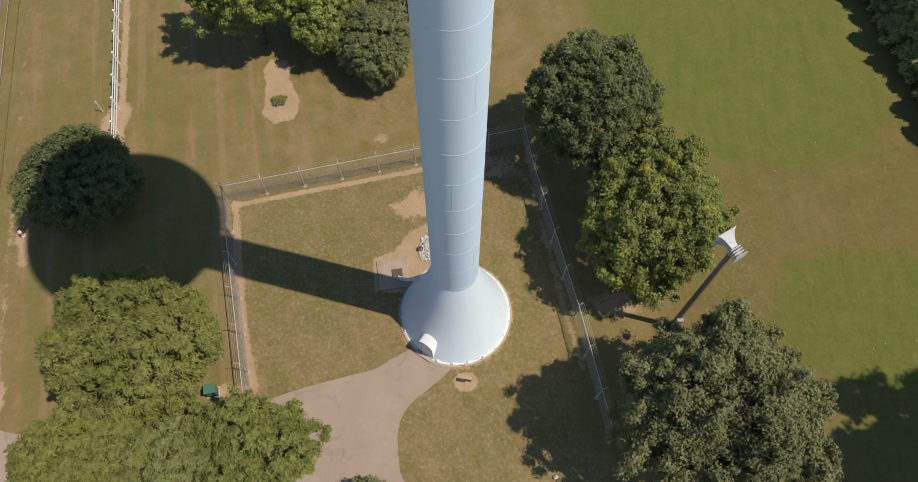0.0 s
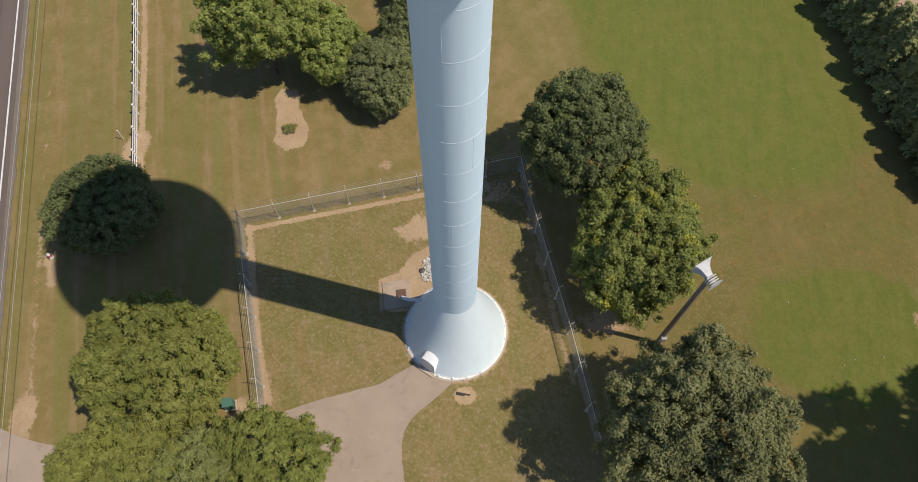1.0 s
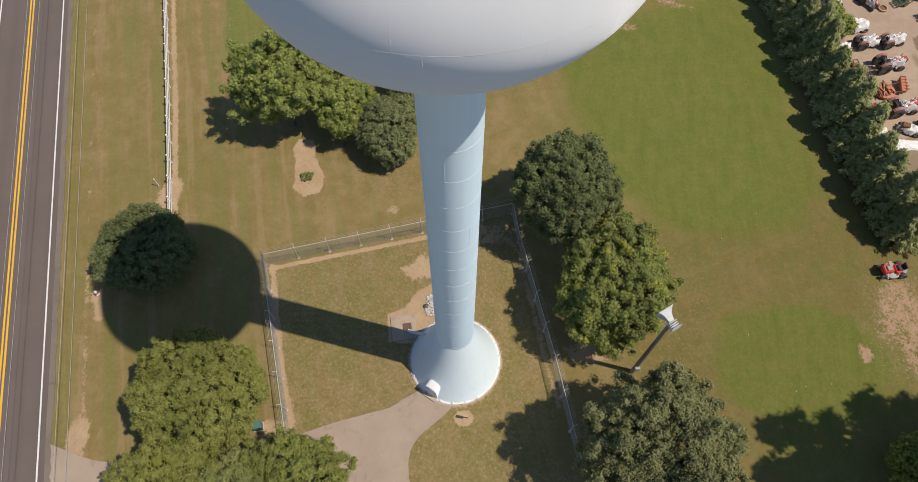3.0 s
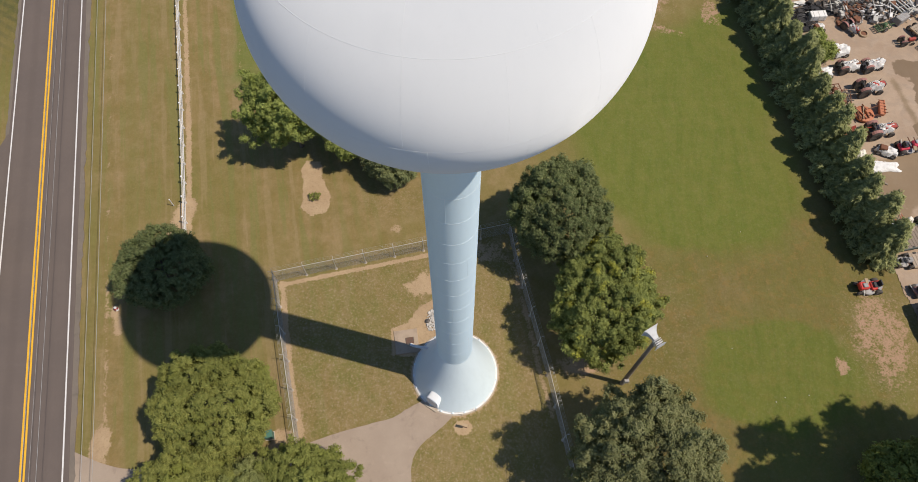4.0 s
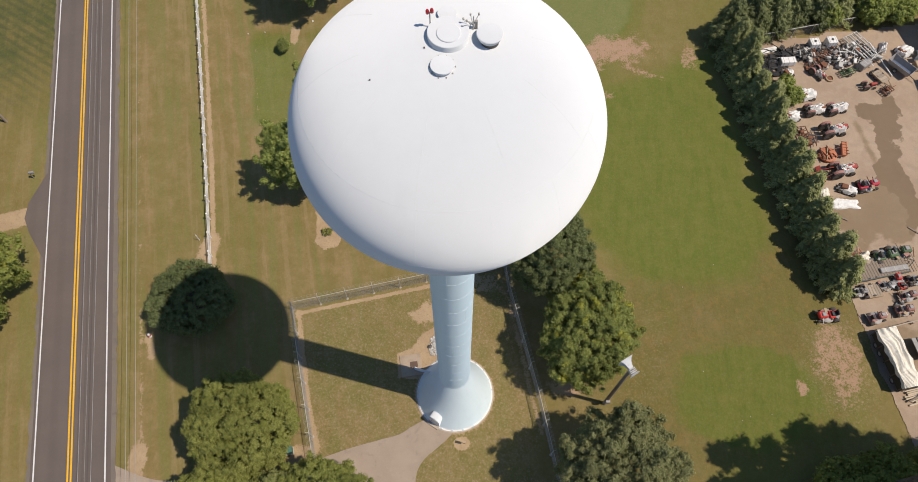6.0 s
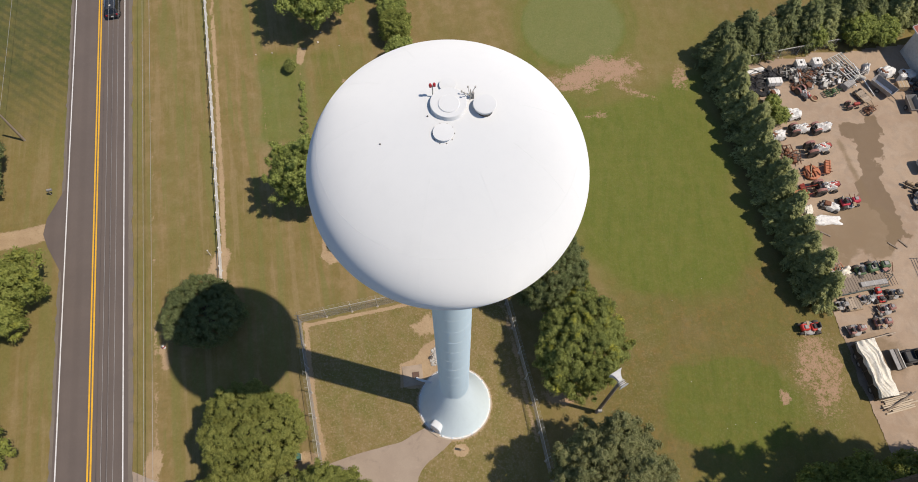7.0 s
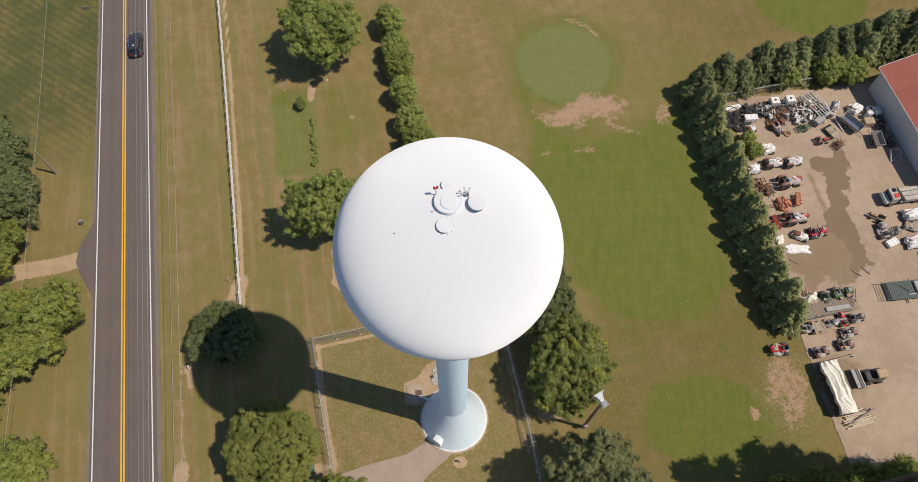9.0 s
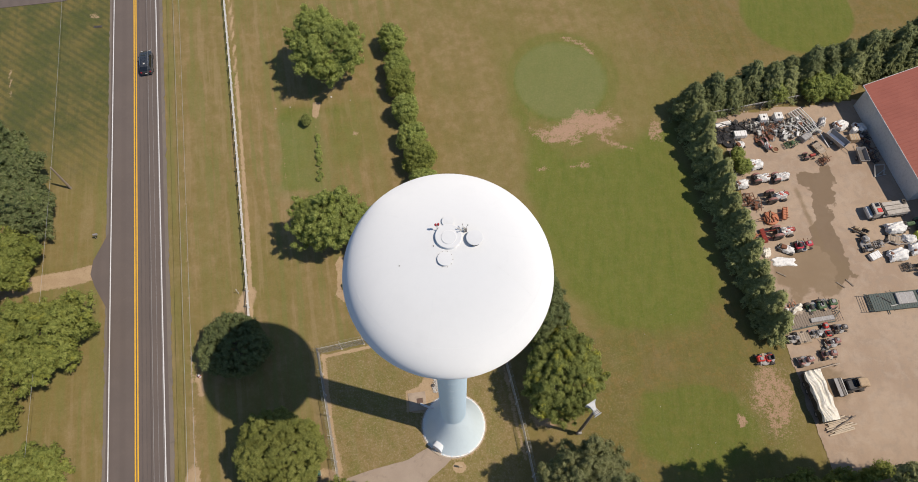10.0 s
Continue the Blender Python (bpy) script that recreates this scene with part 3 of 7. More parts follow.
    dry = np.maximum(dry, 0.6 * along(x, y, [(road_x(-30, 7.4), -30), (road_x(95, 7.4), 95)], 1.1, 1.6) * (0.4 + n2))
    dry = np.maximum(dry, 0.5 * inside(wx, wy, [(-24, 30), (-5, 34), (-4, 12), (-20, 12)], 5) * (0.3 + n1))
    dry = np.maximum(dry, 0.75 * along(x, y, [(36.5, 46), (36.2, 40), (37, 30), (38, 22)], 1.6, 2.5) * n2 * 1.5)
    dry = np.maximum(dry, 0.5 * oval(wx, wy, 18, 44, 10, 6, 0.9) * n2 * 1.5)
    dry = np.maximum(dry, 0.55 * inside(wx, wy, [(-31, 28), (-36, 64), (-4, 66), (2, 32), (-8, 28)], 6) * (0.45 + 0.6 * n1))
    dry = np.maximum(dry, np.where(x < road_x(y), 0.6, 0) * np.clip((36 - y) / 8, 0, 1) * (0.3 + n1))
    dry = np.maximum(dry, 0.35 * n1)
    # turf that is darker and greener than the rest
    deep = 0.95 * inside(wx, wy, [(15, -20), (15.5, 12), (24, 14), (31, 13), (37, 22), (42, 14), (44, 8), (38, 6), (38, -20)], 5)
    deep = np.maximum(deep, 0.95 * inside(wx, wy, [(-110, 40), (-54.5, 44), (-58.5, 68), (-110, 62)], 6) * (0.6 + 0.4 * np.sin((x * 0.75 + y * 0.66) * 1.5)))
    deep = np.maximum(deep, 0.15 * np.where(x < road_x(y), 1, 0) * n1 * 1.4)
    deep = np.maximum(deep, 0.55 * inside(wx, wy, [(30, 58), (32, 80), (90, 90), (90, 66), (60, 60), (40, 54)], 6))
    hollow = np.hypot((wx - 30.0) / 8.0, (wy + 0.2) / 6.0)
    deep = np.maximum(deep, np.clip(1.2 - np.abs(hollow - 1.12) / 0.16, 0, 1))
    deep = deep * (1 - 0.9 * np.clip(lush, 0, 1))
    return lush, bare, dry, np.clip(deep, 0, 1)


def ground_turf(x, y):
    """How coarse the grass is, where it is pale putting turf, and how red its bare soil."""
    wob = (value_noise(x, y, 4, 61) - 0.5) * 3
    coarse = inside(x + wob, y + wob, [*FENCED[:2], (10.5, -16), (-8, -16), (-13.5, -6.5)], 2.0)
    coarse = np.maximum(coarse, 0.9 * oval(x, y, 40.3, 3.0, 4.0, 6.5, 0.6))
    coarse = np.maximum(coarse, 0.7 * oval(x, y, -6.5, 18.5, 3.5, 2.5, 0.8))
    pale = oval(x, y, 16.7, 53.7, 7.2, 7.6, 0.10) * (0.8 + 0.3 * value_noise(x, y, 5, 71))
    pale = np.maximum(pale, 0.4 * inside(x + wob, y + wob, [(-28.0, 46), (-26.2, 33), (-18, 33), (-19.5, 48)], 2.0) * value_noise(x, y, 2.0, 73) * 2)
    red = np.maximum(inside(x, y, [(8, 36), (8, 64), (34, 64), (40, 30), (48, 12), (48, -10), (12, -4), (11, 20)], 3), 0)
    coarse = np.maximum(coarse, 0.5 * inside(x + wob, y + wob, [(11, -4), (11, 12), (17, 14), (24, 9), (21, -6)], 3.0))
    field = np.where(x < road_x(y), 1.0, 0.0) * np.clip((y + wob * 2 - 33) / 12, 0, 1)
    return np.clip(coarse, 0.18, 1), pale, red, np.clip(field, 0, 1)


def ground_height(x, y):
    far = np.clip((np.hypot(x, y - 25) - 140) / 600, 0, 1)
    bumps = (value_noise(x, y, 5, 21, 3) - 0.5) * 0.05
    return np.where(far > 0, 0, bumps) - 0.03


def tail(start, stop, n):
    return start + np.sign(stop - start) * np.geomspace(2, abs(stop - start), n)


xs = np.concatenate([tail(-92, -3200, 12)[::-1], np.arange(-92, -34, 0.6), np.arange(-34, 12, 0.25), np.arange(12, 92, 0.65), tail(92, 3200, 12)])
ys = np.concatenate([tail(-24, -3200, 12)[::-1], np.arange(-24, -12, 0.6), np.arange(-12, 26, 0.25), np.arange(26, 100, 0.65), tail(100, 3200, 12)])
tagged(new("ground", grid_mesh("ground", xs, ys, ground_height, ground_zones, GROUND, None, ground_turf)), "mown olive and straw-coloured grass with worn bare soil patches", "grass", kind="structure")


def strip(pts_left, pts_right, z0, z1):
    """A slab between two lines, with thickness."""
    m, n = Mesh(), len(pts_left)
    top = [(*p, z1) for p in pts_left] + [(*p, z1) for p in pts_right]
    low = [(*p, z0) for p in pts_left] + [(*p, z0) for p in pts_right]
    faces = [(i, n + i, n + i + 1, i + 1) for i in range(n - 1)]
    k = 2 * n
    faces += [(i, i + 1, k + i + 1, k + i) for i in range(n - 1)] + [(n + i + 1, n + i, k + n + i, k + n + i + 1) for i in range(n - 1)]
    faces += [(n, 0, k, k + n), (n - 1, 2 * n - 1, k + 2 * n - 1, k + n - 1)]
    return m.add(top + low, faces)


def ragged(off, y0, y1, step, rough, seed):
    r = np.random.default_rng(seed)
    yy = np.arange(y0, y1 + step, step)
    return [(road_x(y, off + r.normal(0, rough)), y) for y in yy]


def band(off0, off1, y0, y1, z, rough=0.0, step=4.0, seed=1):
    return strip(ragged(off0, y0, y1, step, rough, seed), ragged(off1, y0, y1, step, rough, seed + 1), z - 0.10, z)


# ---- road ----
structure("road_shoulder", band(-4.1, 4.45, -60, 160, 0.03, 0.06, 0.6, 3), SHOULDER, "pale worn asphalt shoulder along the road", "road shoulder")
road = structure("road", band(-3.75, 3.95, -60, 160, 0.055, 0.015, 1.0, 5), ASPHALT, "brownish grey asphalt two-lane road with painted lines", "road")
for off in (-0.16, 0.16):
    part("yellow_line", band(off - 0.085, off + 0.085, -60, 160, 0.062, 0.004, 1.5, 7), YELLOW, road, "yellow painted centre line")
for off in (-3.42, 3.42):
    part("white_line", band(off - 0.065, off + 0.065, -60, 160, 0.062, 0.004, 1.5, 9), WHITE_LINE, road, "white painted edge line")
apron = [(road_x(26.5, -3.9), 26.5), (-49.1, 24.6), (-49.7, 22.5), (-49.6, 20.4), (-48.6, 18.6), (road_x(15.5, -3.9), 15.5)]
inner = [(road_x(p[1], -3.4), p[1]) for p in apron]
structure("road_apron", strip(apron[::-1], inner[::-1], -0.06, 0.045), ASPHALT, "dark asphalt apron at a farm drive", "road apron")
side = strip([(-58.0 - 8 * i, 72.6 - 1.15 * i - (0.9 if i else -1.2)) for i in range(14)][::-1], [(-58.0 - 8 * i, 80.5 - 1.15 * i) for i in range(14)][::-1], -0.06, 0.04)
structure("side_road", side, ASPHALT, "grey asphalt side road", "road")


def spline(points, n=6):
    p = [Vector((*q, 0)) for q in points]
    p = [2 * p[0] - p[1], *p, 2 * p[-1] - p[-2]]
    out = []
    for a, b, c, d in zip(p, p[1:], p[2:], p[3:]):
        for k in range(n):
            t = k / n
            q = 0.5 * (2 * b + (c - a) * t + (2 * a - 5 * b + 4 * c - d) * t * t + (3 * b - a - 3 * c + d) * t**3)
            out.append((q.x, q.y))
    return out + [points[-1]]


right = [(0.2, -3.5), (-0.7, -4.5), (-1.7, -5.4), (-2.9, -6.4), (-3.6, -7.5), (-3.8, -8.8), (-3.6, -10.6), (-3.2, -13), (-6, -17.5), (-16, -16.5), (-26, -13.6), (-33.0, -11.9)]
left = [(-2.6, -2.4), (-4.2, -3.3), (-5.6, -4.1), (-7.9, -4.75), (-10.6, -5.5), (-13.5, -6.6), (-15.5, -7.6), (-18, -8.3), (-21, -8.5), (-25, -8.5), (-29.5, -8.3), (-33.4, -7.0)]
jag = np.random.default_rng(4)
edge_l = [(x + jag.normal(0, 0.015), y + jag.normal(0, 0.015)) for x, y in spline(left)]
edge_r = [(x + jag.normal(0, 0.012), y + jag.normal(0, 0.012)) for x, y in spline(right)]
structure("driveway", strip(edge_r, edge_l, -0.10, 0.016), OLD_ASPHALT, "pale worn asphalt driveway leading to the tower", "driveway")

# ---- machinery yard ----
YARD = [(39.6, 46.3), (40.4, 41), (40.9, 36.0), (41.7, 24.6), (42.7, 15.9), (43.3, 9.4), (43.9, 2.6), (45.4, -4.5), (46.5, -30), (120, -30), (120, 49), (63, 49.8), (52, 48.4)]
WET = [(49.6, 35.6), (52.6, 37.0), (55.0, 38.0), (55.9, 35.8), (54.4, 33.6), (54.5, 30.8), (53.3, 28.6), (53.2, 24.5), (54.2, 22.7), (54.6, 19.4), (53.4, 17.9), (51.9, 17.8), (52.7, 20.4), (51.8, 23.0), (50.2, 24.8), (49.9, 27.5), (51.6, 31.3)]
MUD = [(50.7, 25.4), (54.2, 22.7), (54.6, 19.4), (53.2, 17.8), (50.0, 17.3), (45.1, 16.4), (43.6, 18.8), (43.2, 21.6), (45.8, 23.6)]


def yard_zones(x, y):
    wx = x + (value_noise(x, y, 2.2, 51, 5) - 0.5) * 4.0
    wy = y + (value_noise(x, y, 2.2, 57, 5) - 0.5) * 4.0
    wet = inside(wx, wy, WET, 1.0)
    mud = np.maximum(0.95 * inside(wx, wy, MUD, 1.6), 0.8 * along(x, y, [(49.5, 33.5), (51.0, 25)], 0.5, 1))
    mud = np.maximum(mud, 0.75 * oval(x, y, 47, 5, 3.5, 3.0, 0.8))
    return wet, mud, np.zeros(x.shape), np.ones(x.shape)


def yard_height(x, y):
    return 0.02 + (value_noise(x, y, 3, 31, 3) - 0.5) * 0.03


def yard_keep(x, y):
    wob = (value_noise(x, y, 2.2, 41) - 0.5) * 1.2
    return inside(x + wob, y - wob, YARD, 0.3)


tagged(new("gravel_yard", grid_mesh("gravel_yard", np.concatenate([np.arange(38, 42.2, 0.27), np.arange(42.2, 47.2, 0.08), np.arange(47.2, 70, 0.27), np.arange(70, 110, 0.9)]), np.arange(-24, 52, 0.27), yard_height, yard_zones, GRAVEL, yard_keep)), "pale packed gravel yard with a dark wet stain", "gravel", kind="structure")

# ---- water tower ----
COL, BASE, BELL = 1.44, 3.72, 7.4


def bell_r(z):
    k = max(0.0, 1 - z / BELL)
    return COL + (BASE - COL) * (0.80 * k + 0.20 * k**2.6) if z < BELL else COL


def water_tower():
    t = thing("water_tower", "tall white-painted steel water tower with a globe tank", "water tower")
    prof = [(bell_r(BELL * i / 26), 0.16 + (BELL - 0.16) * i / 26) for i in range(27)]
    part("bell_base", Mesh().lathe(prof, 96), BELL_PAINT, t, "flared white steel base", True)
    part("base_ring", Mesh().lathe([(BASE - 0.1, 0.0), (BASE + 0.13, 0.0), (BASE + 0.13, 0.07), (BASE + 0.02, 0.10), (BASE, 0.2), (BASE - 0.12, 0.2)], 96), WHITE, t, "white steel base flange", True)
    part("footing", Mesh().lathe([(BASE + 0.26, -0.2), (BASE + 0.26, 0.035), (BASE + 0.22, 0.05), (BASE - 0.2, 0.05)], 96), CONCRETE, t, "brownish concrete footing ring", True)
    part("column", Mesh().lathe([(COL, BELL - 0.05), (COL, 20), (COL, 32), (COL, 40.5), (COL + 0.05, 41.0), (COL + 0.3, 41.5), (COL + 0.7, 42.0)], 80), COLUMN, t, "pale blue-white steel column", True)
    for i in range(14):
        z = BELL + 0.35 + 2.42 * i
        if z < 40.5:
            part("weld_seam", Mesh().lathe([(COL - 0.01, z - 0.018), (COL + 0.005, z - 0.012), (COL + 0.005, z + 0.012), (COL - 0.01, z + 0.018)], 80), SEAM, t)
            a = -1.75 + (0.9 if i % 2 else 0.1) + 0.15 * math.sin(i * 2.3)
            c, s = math.cos(a) * (COL + 0.001), math.sin(a) * (COL + 0.001)
            if z + 2.4 < 41 and i % 3 == 1:
                part("upright_seam", Mesh().box((c, s, z + 1.21), (0.012, 0.016, 2.38), math.degrees(a), 0.004), SEAM, t)
    for z in (2.9, 5.2):
        r = bell_r(z)
        part("weld_seam", Mesh().lathe([(r + 0.004, z - 0.018), (r + 0.012, z - 0.01), (r + 0.008, z + 0.012), (r - 0.01, z + 0.02)], 96), SEAM, t)
    # the tank
    A, C, Z = 6.72, 5.40, 46.5
    prof = [(A * math.cos(p) ** 0.98, Z + C * math.sin(p)) for p in (radians(-88 + 176 * i / 88) for i in range(89))]
    prof = [(max(COL, r), z) if z < Z else (r, z) for r, z in prof] + [(0.0, Z + C)]
    tank = part("tank", Mesh().lathe(prof, 128), TOWER, t, "white flattened globe tank", True)
    for p in (-58, -30, -2, 30):
        r, z = A * math.cos(radians(p)) ** 0.98, Z + C * math.sin(radians(p))
        part("weld_seam", Mesh().lathe([(r - 0.012, z - 0.012), (r + 0.002, z - 0.007), (r + 0.002, z + 0.007), (r - 0.012, z + 0.012)], 128), TOWER, tank)
    for lo, hi, count, turn in ((-58, -30, 14, 0.1), (-30, -2, 14, 0.33), (-2, 30, 14, 0.1), (30, 62, 10, 0.2)):
        for i in range(count):
            a = 2 * math.pi * (i + turn) / count
            pts = [((A * math.cos(radians(p)) ** 0.98 - 0.008) * math.cos(a), (A * math.cos(radians(p)) ** 0.98 - 0.008) * math.sin(a), Z + C * math.sin(radians(p))) for p in np.linspace(lo, hi, 9)]
            part("upright_seam", Mesh().tube(pts, 0.011, 5), TOWER, tank)

    def top(x, y):
        return Z + C * math.sqrt(max(0.0, 1 - (x * x + y * y) / A**2))

    # roof fittings
    def hatch(x, y, r, h, name, label):
        z = top(x, y)
        m = Mesh().lathe([(r, z - 0.25), (r, z + h - 0.03), (r + 0.05, z + h - 0.02), (r + 0.05, z + h + 0.03), (r * 0.6, z + h + 0.05), (0.0, z + h + 0.06)], 40, (x, y, 0))
        return part(name, m, TOWER, t, label, True)

    ring = part("roof_platform", Mesh().lathe([(0.76, top(1, 0) - 0.2), (0.76, Z + C + 0.20), (0.74, Z + C + 0.22), (0.45, Z + C + 0.23), (0.43, Z + C + 0.1)], 56, (0.10, -0.10, 0)), TOWER, t, "round white roof curb", True)
    part("roof_cover", Mesh().lathe([(0.44, Z + C), (0.44, Z + C + 0.26), (0.42, Z + C + 0.28), (0.2, Z + C + 0.285), (0, Z + C + 0.285)], 40, (0.12, -0.20, 0)), TOWER, ring, "", True)
    part("curb_lid", Mesh().lathe([(0.74, Z + C + 0.21), (0.5, Z + C + 0.232), (0.0, Z + C + 0.232)], 48, (0.10, -0.10, 0)), TOWER, ring, "", True)
    hatch(0.05, 0.92, 0.30, 0.10, "manhole", "white round manhole with a lid")
    low = hatch(-0.1, -1.42, 0.38, 0.10, "manhole", "white round manhole with a ring of bolts")
    for i in range(10):
        a = 2 * math.pi * i / 10
        x, y = -0.1 + 0.45 * math.cos(a), -1.42 + 0.45 * math.sin(a)
        part("bolt", Mesh().rod((x, y, top(x, y) - 0.02), (x, y, top(x, y) + 0.05), 0.024, n=6), GREY, low)
    x, y = 1.58, -0.22
    z = top(x, y)
    vent = part("vent", Mesh().lathe([(0.34, z - 0.3), (0.34, z + 0.14), (0.42, z + 0.22), (0.49, z + 0.40), (0.47, z + 0.43), (0.35, z + 0.45), (0.0, z + 0.46)], 48, (x, y, 0)), TOWER, t, "white mushroom-shaped roof vent", True)
    part("vent_screen", Mesh().lathe([(0.35, z - 0.02), (0.35, z + 0.12)], 32, (x, y, 0)), STEEL, vent)
    # red obstruction lights on a mast, with a small aerial
    x, y = -0.55, 0.35
    z = top(x, y)
    mast = part("light_mast", Mesh().rod((x, y, z - 0.05), (x, y, z + 0.72), 0.025, n=8), GALV, t, "slim galvanised mast")
    part("crossbar", Mesh().rod((x - 0.1, y, z + 0.66), (x + 0.1, y, z + 0.7), 0.02, n=6), GALV, mast)
    for dx in (-0.08, 0.08):
        part("obstruction_light", Mesh().lathe([(0.04, 0), (0.065, 0.03), (0.065, 0.15), (0.04, 0.2), (0.0, 0.21)], 12, (x + dx, y, z + 0.66 + 0.3 * dx)), LAMP_RED, mast, "red glass obstruction light", True)
    x, y = 1.0, 0.25
    z = top(x, y)
    aer = part("aerial", Mesh().rod((x, y, z - 0.05), (x, y, z + 0.66), 0.022, n=8), GALV, t, "small branched metal aerial")
    for k, (dx, dy, dz) in enumerate(((-0.36, 0.03, 0.5), (-0.24, -0.16, 0.6), (0.2, 0.2, 0.56), (-0.1, 0.3, 0.44))):
        part("aerial_arm", Mesh().rod((x, y, z + dz - 0.3), (x + dx, y + dy, z + dz), 0.016, n=6), GALV, aer)
        part("aerial_tip", Mesh().lathe([(0.03, -0.05), (0.04, 0), (0.03, 0.05), (0, 0.06)], 8, (x + dx, y + dy, z + dz)), GALV, aer)
    part("cable_box", Mesh().box((x + 0.10, y + 0.06, z + 0.2), (0.12, 0.10, 0.4)), GREY, aer)
    for x, y in ((-2.7, -1.6), (-0.75, -0.62)):
        part("lug", Mesh().box((x, y, top(x, y) + 0.03), (0.06, 0.05, 0.07)), STEEL, t)
    # door hood on the base, facing the driveway
    a = math.atan2(-2.6, -1.75)
    m = Matrix.Translation((0, 0, 0)) @ pose(0, 0, 0, 0, 0, math.degrees(a) - 90)
    w, h, y0, y1 = 0.60, 2.15, 1.9, 3.66
    arc = [(-w, 0.1)] + [(-w * math.cos(u), h - w + w * math.sin(u)) for u in np.linspace(0, math.pi, 13)] + [(w, 0.1)]
    verts = [m @ Vector((px, yy, pz)) for yy in (y0, y1) for px, pz in arc]
    n = len(arc)
    part("door_hood", Mesh().add(verts, [(i, n + i, n + i + 1, i + 1) for i in range(n - 1)] + [tuple(range(n, 2 * n))]), TOWER, t, "white arched door hood", True)
    verts = [m @ Vector((px * 0.8, yy, 0.1 + (pz - 0.1) * 0.9)) for yy in (y1 - 0.02, y1 + 0.04) for px, pz in arc]
    door = part("access_door", Mesh().add(verts, [(i, n + i, n + i + 1, i + 1) for i in range(n - 1)] + [tuple(range(n, 2 * n))]), WHITE, t, "white steel access door")
    part("handle", Mesh().box(m @ Vector((0.26, y1 + 0.07, 1.0)), (0.05, 0.05, 0.16)), STEEL, door)
    part("door_sill", Mesh().box(m @ Vector((0, y1 + 0.12, 0.10)), (1.25, 0.5, 0.14), math.degrees(a) - 90), CONCRETE, t)
    # anchor chairs, bolts and drain pipe
    for i in range(22):
        a = 2 * math.pi * (i + 0.3) / 22
        x, y = (BASE + 0.06) * math.cos(a), (BASE + 0.06) * math.sin(a)
        b = part("anchor_chair", Mesh().box((x, y, 0.14), (0.14, 0.16, 0.16), math.degrees(a)), SEAM, t)
        part("bolt", Mesh().rod((x, y, 0.15), (x, y, 0.3), 0.025, n=6), STEEL, b)
    part("overflow_pipe", Mesh().tube([(-2.35, 1.55, 2.3), (-2.75, 1.75, 1.9), (-3.4, 2.15, 0.9), (-3.9, 2.45, 0.35), (-4.15, 2.6, 0.3)], 0.13, 12), TOWER, t, "white overflow pipe", True)
    for a in (4.87, 5.2):
        x, y = (BASE + 0.25) * math.cos(a), (BASE + 0.25) * math.sin(a)
        part("marker_rod", Mesh().rod((x, y, 0), (x, y, 0.75), 0.025, n=6), WHITE, t)
    for sx in (-1, 1):
        pts = [(sx * (COL + 0.05), 0.1, 38.9), (sx * (COL + 0.12), 0.1, 39.6), (sx * (COL + 0.4), 0.1, 40.6), (sx * (COL + 0.85), 0.1, 41.4)]
        part("conduit", Mesh().tube(pts, 0.03, 8), GALV, t)


water_tower()

# ---- trees ----


def ball(level):
    """Corners and faces of a unit ball of 20 or 80 triangles."""
    b = bmesh.new()
    bmesh.ops.create_icosphere(b, subdivisions=level, radius=1)
    v, f = np.array([p.co[:] for p in b.verts]), np.array([[p.index for p in q.verts] for q in b.faces])
    b.free()
    return v, f


BALLS = {1: ball(1)}


def unit(v):
    return v / (np.linalg.norm(v, axis=-1, keepdims=True) + 1e-9)


def leaf_corners(pos, nor, size, r, long=1.35, way=None):
    """Three corners for each of many small pointed leaves."""
    nor = unit(nor)
    a = unit(np.cross(nor, r.normal(size=nor.shape))) if way is None else unit(way - nor * (way * nor).sum(1, keepdims=True))
    b = np.cross(nor, a)
    s = (size * r.uniform(0.7, 1.3, len(pos)))[:, None]
    back = pos - a * s * 0.45 * long
    return np.stack([back + b * s * 0.45, pos + a * s * 0.55 * long, back - b * s * 0.45], 1).reshape(-1, 3)


def foliage_mesh(name, corners, material, more=None, faces=None):
    """Leaves (three corners each) and, within them, the solid hearts of the tufts, as one mesh of triangles."""
    n = len(corners)
    co, idx = corners, np.arange(n)
    if faces is not None:
        co, idx = np.concatenate([corners, more]), np.concatenate([idx, faces.ravel() + n])
    me = bpy.data.meshes.new(name)
    me.vertices.add(len(co))
    me.vertices.foreach_set("co", co.astype(np.float32).ravel())
    me.loops.add(len(idx))
    me.loops.foreach_set("vertex_index", idx.astype(np.int32))
    me.polygons.add(len(idx) // 3)
    me.polygons.foreach_set("loop_start", np.arange(0, len(idx), 3, dtype=np.int32))
    me.materials.append(material)
    me.update(calc_edges=True)
    return me


